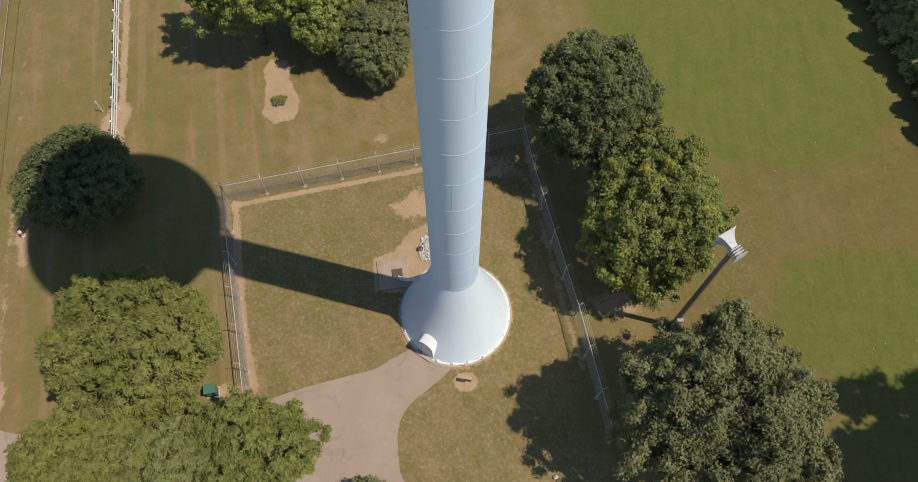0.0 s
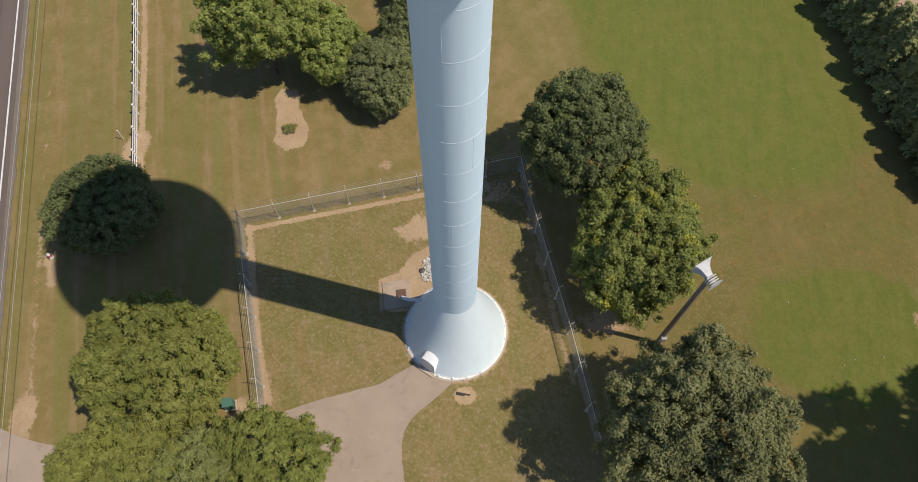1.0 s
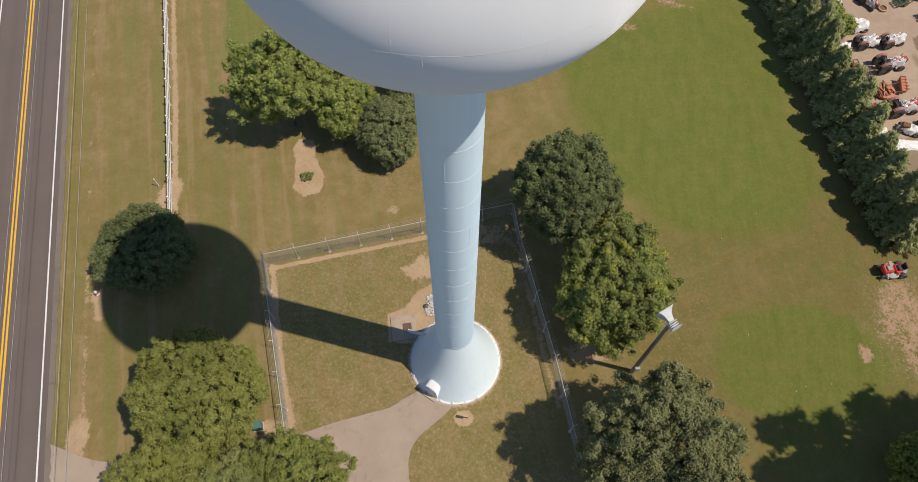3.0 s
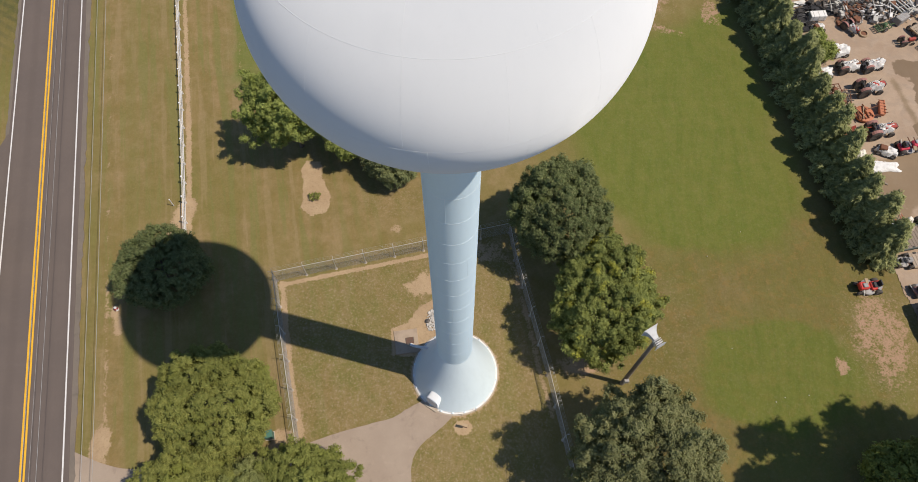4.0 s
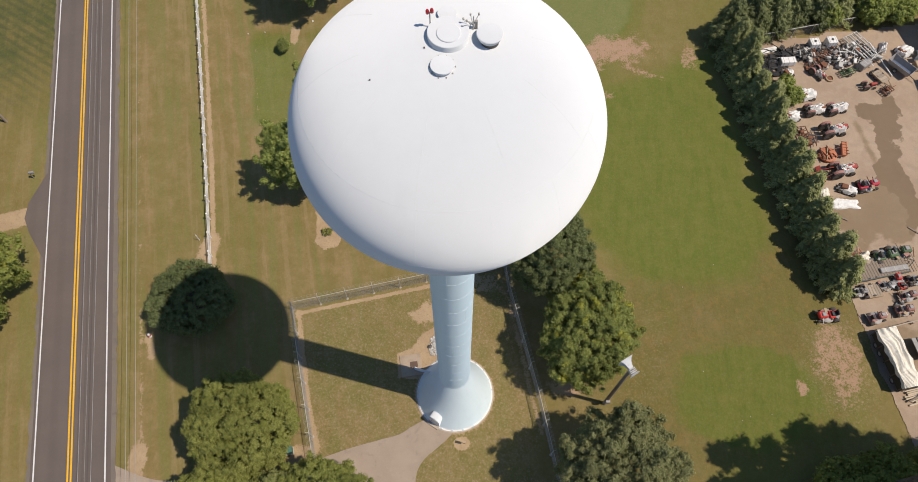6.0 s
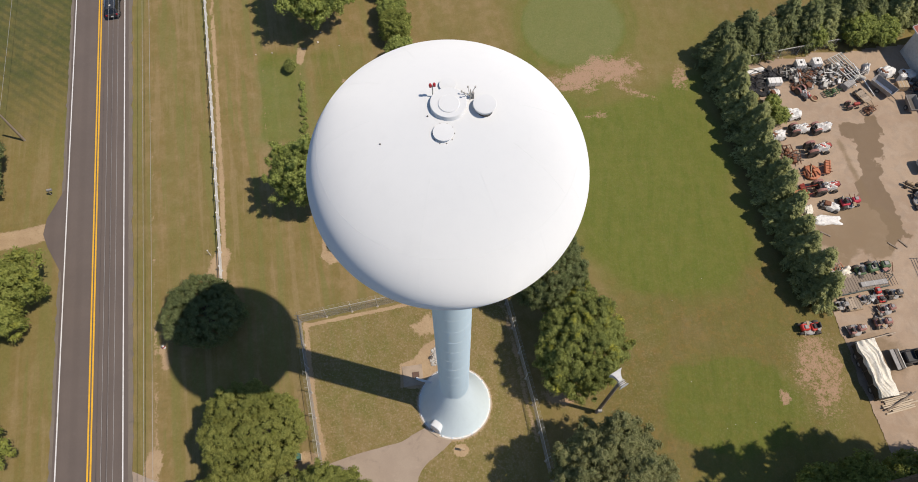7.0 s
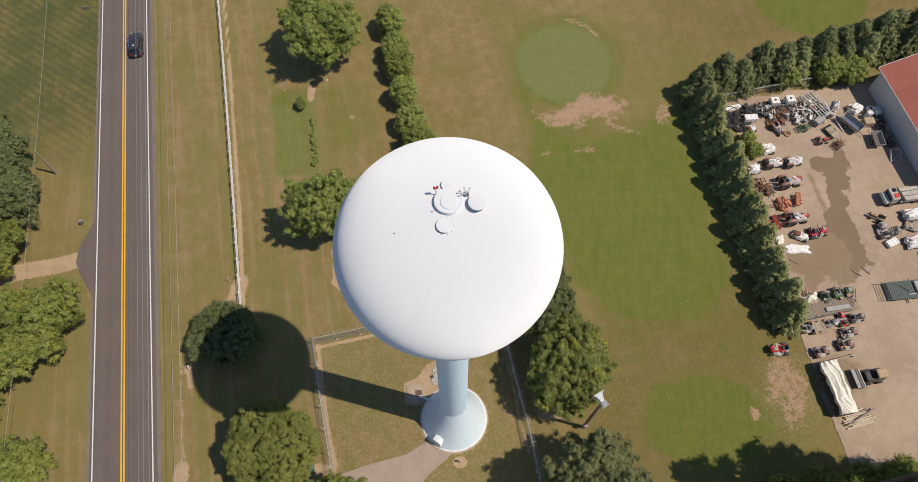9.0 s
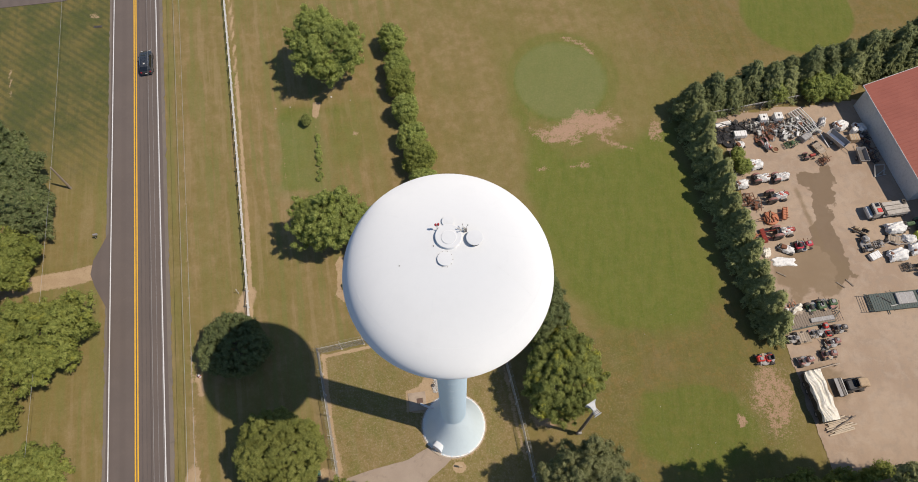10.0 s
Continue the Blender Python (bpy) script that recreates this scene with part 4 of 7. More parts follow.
def tuft_places(crown, clump, lobes, r, thin=1.0, rough=0.2):
    """Centres, outward ways and radii of the leaf tufts over the boughs of a broad crown, about its middle."""
    size = np.array(crown)
    rx, ry, rz = crown
    area = 4 * math.pi * (((rx * ry) ** 1.6 + (rx * rz) ** 1.6 + (ry * rz) ** 1.6) / 3) ** 0.625
    n = max(10, int(thin * 1.45 * area / (math.pi * clump * clump)))
    i = np.arange(n) + 0.5
    u = 1 - 1.72 * i / n
    a = math.pi * (1 + 5**0.5) * i + r.uniform(0, 6.28)
    w = unit(np.stack([np.sqrt(1 - u * u) * np.cos(a), np.sqrt(1 - u * u) * np.sin(a), u], 1) + r.normal(0, 0.07, (n, 3)))
    j = np.arange(lobes) + 0.5
    lu = 1 - 1.6 * j / lobes
    la = math.pi * (1 + 5**0.5) * j + r.uniform(0, 6.28)
    lobe = unit(np.stack([np.sqrt(1 - lu * lu) * np.cos(la), np.sqrt(1 - lu * lu) * np.sin(la), lu], 1) + r.normal(0, 0.2, (lobes, 3)))
    wide = 1.15 / math.sqrt(lobes)
    ang = np.arccos(np.clip(w @ lobe.T, -1, 1))
    swell = (np.exp(-((ang / wide) ** 2)) * r.uniform(0.65, 1.0, lobes)).max(1)
    az = np.arctan2(w[:, 1], w[:, 0])
    uneven = 1 + rough * (0.3 * np.sin(2 * az + r.uniform(0, 6.28)) + 0.3 * np.sin(3 * az + 2 * w[:, 2] + r.uniform(0, 6.28)) + 0.15 * np.sin(5 * az - 3 * w[:, 2] + r.uniform(0, 6.28)))
    reach = (1 - rough + rough * swell) * uneven + r.normal(0, 0.03, n)
    reach = np.where(r.random(n) < 0.36, reach * r.uniform(0.52, 0.92, n), reach)
    c = w * reach[:, None] * size
    d = unit(w / size * min(crown) + np.array([0, 0, 0.35]))
    return c, d, clump * r.uniform(0.6, 1.3, n), lobe * size * 0.66


def spruce_places(crown, boughs, r):
    """The same for an evergreen: sprays set along boughs that stand out from the stem in turns, drooping."""
    rx, ry, rz = crown
    k = np.linspace(0.02, 0.97, boughs) ** 0.9 + r.normal(0, 0.01, boughs)
    a = 2.399963 * np.arange(boughs) + r.normal(0, 0.25, boughs)
    long = (1 - np.clip(k, 0, 1)) ** 0.8 * r.uniform(0.62, 1.18, boughs) + 0.05
    c, d, pr = [], [], []
    for s in (0.3, 0.46, 0.6, 0.74, 0.87, 1.0):
        side = r.normal(0, 0.20, boughs) * s
        c.append(np.stack([rx * long * s * np.cos(a + side), ry * long * s * np.sin(a + side), -rz + 2 * rz * k - 0.35 * long * rx * s * (0.3 + 0.7 * s) + 0.14 * rx + r.normal(0, 0.14, boughs)], 1))
        d.append(np.stack([np.cos(a), np.sin(a), 0.25 + 0.5 * k], 1))
        pr.append(0.26 * rx * (1.15 - 0.5 * s) * (0.5 + 0.5 * long) * r.uniform(0.8, 1.25, boughs))
    return np.concatenate(c), unit(np.concatenate(d)), np.concatenate(pr), c[2][:10]


def tree(name, label, x, y, crown, mid, material, seed, clump=0.5, each=60, leaf=0.12, long=1.35, lobes=14, hearts=1, frond=0.0, trunk=0.25, group="", boughs=0, thin=1.0, rough=0.2):
    """A tree with its crown's half sizes and the height of its middle; boughs above 0 make an evergreen."""
    t = thing(name, label, "tree", group, (x, y, 0), 0)
    r = np.random.default_rng(seed)
    c, d, pr, limbs = spruce_places(crown, boughs, r) if boughs else tuft_places(crown, clump, lobes, r, thin, rough)
    c, limbs = c + np.array([0, 0, mid]), limbs + np.array([0, 0, mid])
    ok = c[:, 2] > 0.25
    c, d, pr = c[ok], d[ok], pr[ok]
    n = len(c)
    off = unit(r.normal(size=(n, each, 3)) + d[:, None] * 0.75)
    if boughs:
        off = off * r.random((n, each, 1)) ** 0.4
        off = off + (off * d[:, None]).sum(2, keepdims=True) * d[:, None] * 0.7
        pos = (c[:, None] + off * pr[:, None, None]).reshape(-1, 3)
        nor = (off * 0.6 + np.array([0, 0, 0.7]) + d[:, None] * 0.3 + r.normal(0, 0.5, off.shape)).reshape(-1, 3)
        way = (d[:, None] * 0.9 + off * 0.8 + r.normal(0, 0.25, off.shape)).reshape(-1, 3)
    else:
        flat = np.array([1, 1, 1 - 0.35 * frond])
        reach = 0.62 + 0.85 * r.random((n, each, 1)) ** 1.3
        pos = (c[:, None] + off * pr[:, None, None] * reach * flat).reshape(-1, 3)
        nor = (off * (1 - 0.4 * frond) + np.array([0, 0, 0.2 + 0.5 * frond]) + r.normal(0, 0.46, off.shape)).reshape(-1, 3)
        way = (off + np.array([0, 0, -0.3]) + r.normal(0, 0.35, off.shape)).reshape(-1, 3) if frond else None
    up = pos[:, 2] > 0.12
    leaves = leaf_corners(pos[up], nor[up], leaf, r, long, None if way is None else way[up])
    if boughs:
        inner = np.arange(n) < n // 2
        c, pr, n = c[inner], pr[inner] * 1.1, n // 2
    bv, bf = BALLS[hearts]
    lump = r.uniform(0.55, 1.0, (n, len(bv), 1))
    tv = (c[:, None] + bv[None] * lump * (pr * 0.74)[:, None, None] * np.array([1, 1, 0.9])).reshape(-1, 3)
    crown_mesh = foliage_mesh("crown", leaves, material, tv, (bf[None] + (np.arange(n) * len(bv))[:, None, None]).reshape(-1, 3))
    part("crown", crown_mesh, material, t)
    m = Mesh()
    fork = max(0.4, mid - crown[2] * 0.5)
    lean = r.normal(0, 0.10, 2) * min(1.0, mid / 4)
    m.tube([(0, 0, -0.1), (0.0, 0, 0.15), (lean[0], lean[1], fork * 0.5), (lean[0] * 1.5, lean[1] * 1.5, fork), (lean[0], lean[1], mid + crown[2] * 0.45)], [trunk * 1.5, trunk * 1.15, trunk, trunk * 0.85, trunk * 0.2], 9)
    part("trunk", m, BARK, t, smooth=True)
    for e in limbs[:10]:
        e = Vector(e)
        s = Vector((lean[0], lean[1], max(0.25, min(fork + r.random() * crown[2] * 0.5, e.z - 0.15))))
        j = s.lerp(e, 0.5) + Vector((0, 0, -0.12))
        part("limb", Mesh().tube([s, j, e], [trunk * 0.45, trunk * 0.3, trunk * 0.1], 6), BARK, t)
    return t


# beside the driveway and round the tower
tree("shade_tree", "broad olive-green shade tree beside the fence", -19.7, -4.2, (5.6, 4.6, 4.5), 5.6, LEAF_OLIVE, 11, 0.34, 100, 0.11, 2.0, 60, 1, 0.6, 0.3, rough=0.17)
tree("shade_tree", "fresh green spreading tree over the driveway edge", -11.8, -10.0, (4.0, 3.5, 3.3), 4.6, LEAF_PALE, 12, 0.32, 95, 0.105, 2.1, 30, 1, 0.7, 0.2, thin=0.85, rough=0.34)
tree("shade_tree", "yellowish olive tree beside the driveway", -20.8, -11.2, (4.9, 3.7, 3.7), 4.4, LEAF_OLIVE, 13, 0.34, 95, 0.11, 2.1, 44, 1, 0.8, 0.22, rough=0.16)
tree("shade_tree", "pale green young tree beside the driveway", -16.2, -11.4, (3.0, 3.0, 3.3), 4.4, LEAF_SILVER, 14, 0.32, 95, 0.105, 2.0, 28, 1, 0.7, 0.18, rough=0.2)
tree("shade_tree", "green tree standing mostly in the tower's shadow", -27.6, 9.4, (4.4, 4.3, 2.5), 2.9, LEAF_MAPLE, 15, 0.34, 80, 0.12, 1.35, 40, trunk=0.25, rough=0.15)
tree("large_tree", "large dull green round-crowned tree beside the fence", 14.6, -8.5, (6.15, 6.1, 5.6), 7.8, LEAF_OAK, 16, 0.36, 105, 0.118, 1.5, 48, trunk=0.4, rough=0.34)
tree("large_tree", "dark green dense maple beside the fence", 9.65, 13.1, (4.9, 4.9, 4.9), 7.0, LEAF_MAPLE, 17, 0.35, 100, 0.118, 1.35, 80, trunk=0.35, rough=0.2)
tree("large_tree", "green maple with yellowing branches beside the siren", 13.1, 4.7, (5.1, 5.9, 5.1), 5.8, LEAF_LIME, 18, 0.35, 100, 0.122, 1.35, 70, trunk=0.35, rough=0.24)
# on the lawn
tree("lawn_tree", "light green open-crowned tree on the lawn", -16.5, 25.0, (5.0, 4.3, 5.2), 6.9, LEAF_YOUNG, 19, 0.34, 76, 0.14, 1.35, 50, trunk=0.22, thin=0.85, rough=0.3)
tree("lawn_tree", "small light green tree on the lawn", -10.9, 24.8, (3.4, 3.7, 3.4), 3.9, LEAF_YOUNG, 20, 0.34, 76, 0.14, 1.35, 34, trunk=0.18, thin=0.9, rough=0.28)
tree("evergreen_shrub", "grey-green bushy evergreen on the lawn", -6.5, 22.2, (3.0, 3.8, 2.9), 2.9, LEAF_PINE, 21, 0.36, 60, 0.11, 2.2, 14, trunk=0.14, frond=0.5)
tree("evergreen_shrub", "grey-green bushy evergreen behind the tower", -4.6, 27.5, (2.5, 2.7, 2.7), 2.7, LEAF_PINE, 22, 0.36, 60, 0.11, 2.2, 11, trunk=0.14, frond=0.5)
tree("lawn_tree", "large round green tree on the far lawn", -19.4, 54.6, (6.0, 6.5, 4.9), 6.9, LEAF_YOUNG, 23, 0.46, 70, 0.18, 1.35, 60, trunk=0.3, rough=0.32)
for k, (x, y, rx, ry, h) in enumerate(((-9.8, 59.6, 2.3, 2.8, 5.4), (-8.9, 54.6, 2.3, 2.5, 4.8), (-8.1, 51.0, 2.4, 2.7, 5.0), (-7.3, 46.2, 2.1, 2.7, 5.0), (-6.2, 41.4, 2.4, 2.5, 4.6), (-5.0, 37.6, 2.6, 2.9, 5.2), (-4.2, 33.5, 2.4, 2.7, 4.6))):
    tree("hedge_tree", "green conical tree in a short row", x, y, (rx * 0.86, ry * 0.9, h * 0.48), h * 0.48, LEAF_YOUNG if k % 3 != 2 else LEAF_GLADE, 30 + k, 0.36, 44, 0.15, 1.7, 22, trunk=0.12, group="row of small trees on the lawn", frond=0.4)
for k, (x, y, rx, ry, h) in enumerate(((-61.6, 33.6, 5.2, 6.6, 10), (-50.6, 9.6, 6.3, 6.9, 10), (-58.5, 20.5, 4.6, 4.6, 8.5), (-57.5, 8, 5.7, 5.2, 9.5), (-48.6, -6.4, 4.6, 4.2, 8), (-53, -10, 5.2, 4.2, 9), (-56, 0.5, 4.2, 3.8, 7.5), (-67, 27, 5.2, 6.2, 10), (-63.5, 17.5, 5.4, 4.4, 10), (-57.7, 28.3, 4.3, 4.4, 9))):
    tree("roadside_tree", "green leafy tree across the road", x, y, (rx, ry, h * 0.44), h * 0.54, (LEAF_GLADE, LEAF_OLIVE, LEAF_MAPLE, LEAF_LIME)[(2, 0, 0, 1, 0, 0, 1, 3, 1, 2)[k]], 50 + k, 0.50, 56, 0.20, 1.5, 30, trunk=0.25, group="trees across the road", frond=0.3, rough=0.4)
# evergreen screen round the machinery yard
for k in range(14):
    f = k / 13
    x, y = 35.55 + 5.4 * f + 0.3 * math.sin(k * 2.1), 43.8 - 32.0 * f
    h = 6.6 + 0.8 * math.sin(k * 1.7)
    tree("screen_tree", "dark blue-green evergreen in a dense screen beside the yard", x, y, (2.1, 2.4, h * 0.5), h * 0.5, LEAF_BLUE, 70 + k, each=26, leaf=0.13, long=2.6, trunk=0.12, group="evergreen screen round the yard", boughs=84)
for k in range(16):
    f = k / 15
    x, y = 35.2 + 46.4 * f, 46.9 + 15.6 * f + 0.5 * math.sin(k * 2.7)
    h = 6.6 + 1.0 * math.sin(k * 2.3)
    tree("screen_tree", "dark evergreen in a dense screen behind the yard", x, y, (2.9, 2.8, h * 0.5), h * 0.5, LEAF_PINE, 90 + k, each=20, leaf=0.165, long=2.5, trunk=0.13, group="evergreen screen round the yard", boughs=78)
for k in range(9):
    x, y = 50.5 + 3.4 * k, 50.9 + 0.78 * k + 0.5 * math.sin(k * 1.9)
    h = 5.6 + 0.9 * math.sin(k * 2.9)
    tree("screen_tree", "dark evergreen in the second row behind the yard", x, y, (2.6, 2.6, h * 0.5), h * 0.5, LEAF_PINE if k % 3 else LEAF_BLUE, 110 + k, each=16, leaf=0.17, long=2.5, trunk=0.12, group="evergreen screen round the yard", boughs=70)
for k, (x, y, r0, h) in enumerate(((49.0, 50.2, 2.2, 4.2), (55.2, 50.8, 2.6, 4.8), (58.4, 50.4, 2.2, 4.4), (42.0, 36.9, 1.1, 2.6), (41.6, 39.0, 0.9, 2.2))):
    tree("shrub", "yellow-green leafy shrub at the yard's edge", x, y, (r0, r0, h * 0.46), h * 0.5, LEAF_YOUNG, 120 + k, 0.32, 40, 0.15, 1.5, 8, trunk=0.08, frond=0.3)
# tall trees south of the yard, whose shadows fall on the lawn, and lower ones at their feet
for k, (x, y, rx, ry, rz, h) in enumerate(((39.6, -9.7, 1.2, 1.6, 2.2, 26.6), (42.1, -9.8, 1.0, 1.7, 2.0, 27.2), (44.3, -9.6, 0.9, 1.6, 1.8, 26.4), (38.2, -13.4, 3.0, 2.6, 4.5, 25), (37.2, -16.6, 3.0, 2.6, 5, 25), (48.0, -8.5, 1.9, 2.4, 3.6, 27.5), (51.6, -8.6, 1.7, 2.3, 3.2, 27.5), (54.8, -9.1, 1.7, 2.2, 3.2, 26.5), (41.5, -12.4, 3.2, 2.2, 5, 25.5), (47.5, -11.4, 4.4, 2.4, 6, 25.5), (54.5, -11.6, 4.4, 2.8, 7, 25), (60.5, -11.4, 4.0, 3.2, 6, 21), (43.0, -15.2, 4.0, 2.8, 6, 25), (50.5, -15.4, 4.6, 3.0, 7, 25), (58.5, -15.6, 4.6, 3.0, 7, 24))):
    tree("tall_tree", "tall dark green tree beyond the lawn", x, y, (rx, ry, rz), h - rz, LEAF_OAK, 140 + k, 0.42, 26, 0.24, 1.4, 12, 1, 0.0, 0.3, "tall trees beyond the lawn", thin=0.6, rough=0.38)
for k, (x, y, rx, h) in enumerate(((36.2, -9.3, 2.6, 5.6), (40.2, -8.8, 3.0, 6.4), (44.6, -8.6, 2.8, 6.0), (48.6, -8.0, 2.6, 7.4), (52.6, -8.2, 2.8, 6.6), (57.2, -8.4, 3.0, 7.0), (62.4, -8.6, 3.2, 7.0), (68, -8.8, 3.2, 7.0))):
    tree("border_tree", "green leafy tree along the lawn's edge", x, y, (rx, 2.6, h * 0.42), h * 0.55, LEAF_GLADE, 151 + k, 0.46, 40, 0.18, 1.4, 10, 1, trunk=0.16, group="trees along the lawn's edge")
tree("shrub", "green bush beside the driveway", -5.4, -12.6, (1.7, 1.2, 1.2), 1.3, LEAF_OAK, 160, 0.3, 50, 0.10, 1.6, 8, trunk=0.08, frond=0.5)
tree("sapling", "low scrubby plant in a bare strip", -14.5, 18.5, (0.75, 0.5, 0.22), 0.3, LEAF_OLIVE, 161, 0.13, 16, 0.07, 2.0, 5, 1, 1.0, 0.02, thin=0.5)
tree("sapling", "small green sapling beside a bare strip", -22.3, 45.3, (0.75, 0.8, 0.8), 1.15, LEAF_FRESH, 162, 0.2, 30, 0.10, 1.5, 6, 1, 0.3, 0.04)
for k in range(13):
    q = 0.5 + 0.5 * abs(math.sin(k * 2.7 + 1))
    tree("garden_plant", "small green plant in a narrow garden bed", -20.5 + 0.09 * k + 0.16 * math.sin(k * 3), 42.9 - 0.62 * k, (0.42 * q, 0.40 * q, 0.26 * q), 0.34 * q, LEAF_YOUNG, 170 + k, 0.14, 18, 0.08, 1.7, 4, 1, 0.8, 0.02, "garden bed plants")

# ---- fences ----


def rail_fence():
    f = thing("rail_fence", "white vinyl three-rail fence along the roadside lawn", "fence")
    y0, y1 = 13.2, 96.0
    n = int((y1 - y0) / 2.35)

    def fx(y):
        return -27.05 - 0.1955 * (y - 14.4) - 0.00018 * (y - 14.4) ** 2

    post = Mesh().box((0, 0, 0.68), (0.13, 0.13, 1.46), 0, 0.012).box((0, 0, 1.44), (0.17, 0.17, 0.05), 0, 0.02).data("post", VINYL)
    for i in range(n + 1):
        y = y0 + 2.35 * i
        p = part("post", post, VINYL, f)
        p.matrix_basis = pose(fx(y), y, 0, 0, 0, 11.5)
    for i in range(n):
        ya, yb = y0 + 2.35 * i, y0 + 2.35 * (i + 1)
        for z in (0.40, 0.80, 1.20):
            a, b = Vector((fx(ya), ya, z)), Vector((fx(yb), yb, z))
            part("rail", Mesh().box((a + b) / 2, (0.045, (b - a).length, 0.14), math.degrees(math.atan2(-(b - a).x, (b - a).y)), 0.008), VINYL, f)


def chain_fence(name, label, line, step=2.9, h=2.15, arms=1):
    """Steel posts, top rail, woven wire and barbed strands on slanted arms."""
    f = thing(name, label, "fence")
    fabric = Mesh()
    for (ax, ay), (bx, by) in zip(line, line[1:]):
        a, b = Vector((ax, ay, 0)), Vector((bx, by, 0))
        n = max(1, round((b - a).length / step))
        w = (b - a).normalized()
        side = Vector((w.y, -w.x, 0)) * arms
        for i in range(n + 1):
            p = a.lerp(b, i / n)
            part("post", Mesh().rod(p, p + Vector((0, 0, h + 0.03)), 0.04, n=8), GALV, f)
            part("footing", Mesh().lathe([(0.16, -0.1), (0.15, 0.03), (0.05, 0.05)], 10, p), CONCRETE, f)
            tip = p + Vector((0, 0, h + 0.28)) + side * 0.30
            part("barb_arm", Mesh().rod(p + Vector((0, 0, h)), tip, 0.022, n=6), GALV, f)
            if i:
                q = a.lerp(b, (i - 1) / n)
                part("top_rail", Mesh().rod(q + Vector((0, 0, h)), p + Vector((0, 0, h)), 0.028, n=6), GALV, f)
                for k in (0.4, 0.7, 1.0):
                    o = side * 0.30 * k + Vector((0, 0, h + 0.28 * k))
                    part("barbed_wire", Mesh().rod(q + o, p + o, 0.006, n=3), GALV, f)
        length, pitch = (b - a).length, 0.085
        for s in (1, -1):
            k = -h
            while k < length:
                u0, u1 = max(k, 0.0), min(k + h, length)
                z0, z1 = (u0 - k), (u1 - k)
                if u1 - u0 > 0.05:
                    za, zb = (z0, z1) if s > 0 else (h - z0, h - z1)
                    p, q = a + w * u0 + Vector((0, 0, za)), a + w * u1 + Vector((0, 0, zb))
                    fabric.rod(p, q, 0.0026, n=3)
                k += pitch
    part("wire_mesh", fabric, GREY, f, "woven grey wire mesh", kind="stuff")


rail_fence()
chain_fence("chain_link_fence", "galvanised chain-link fence with barbed wire round the tower", [(5.4, 14.35), (-17.4, 9.15), (-13.5, -7.0)], arms=1)
chain_fence("chain_link_fence", "galvanised chain-link fence with barbed wire under the trees", [(10.0, -9.0), (8.4, -0.3), (5.85, 11.3), (5.4, 14.35)], arms=1)
chain_fence("yard_fence", "low galvanised chain-link fence behind the evergreen screen", [(40.9, 17.0), (42.9, 12.2)], h=1.6)
chain_fence("yard_fence", "galvanised chain-link fence at the yard's back", [(39.2, 46.3), (52.5, 49.3)], h=1.6)

# ---- street furniture round the tower ----


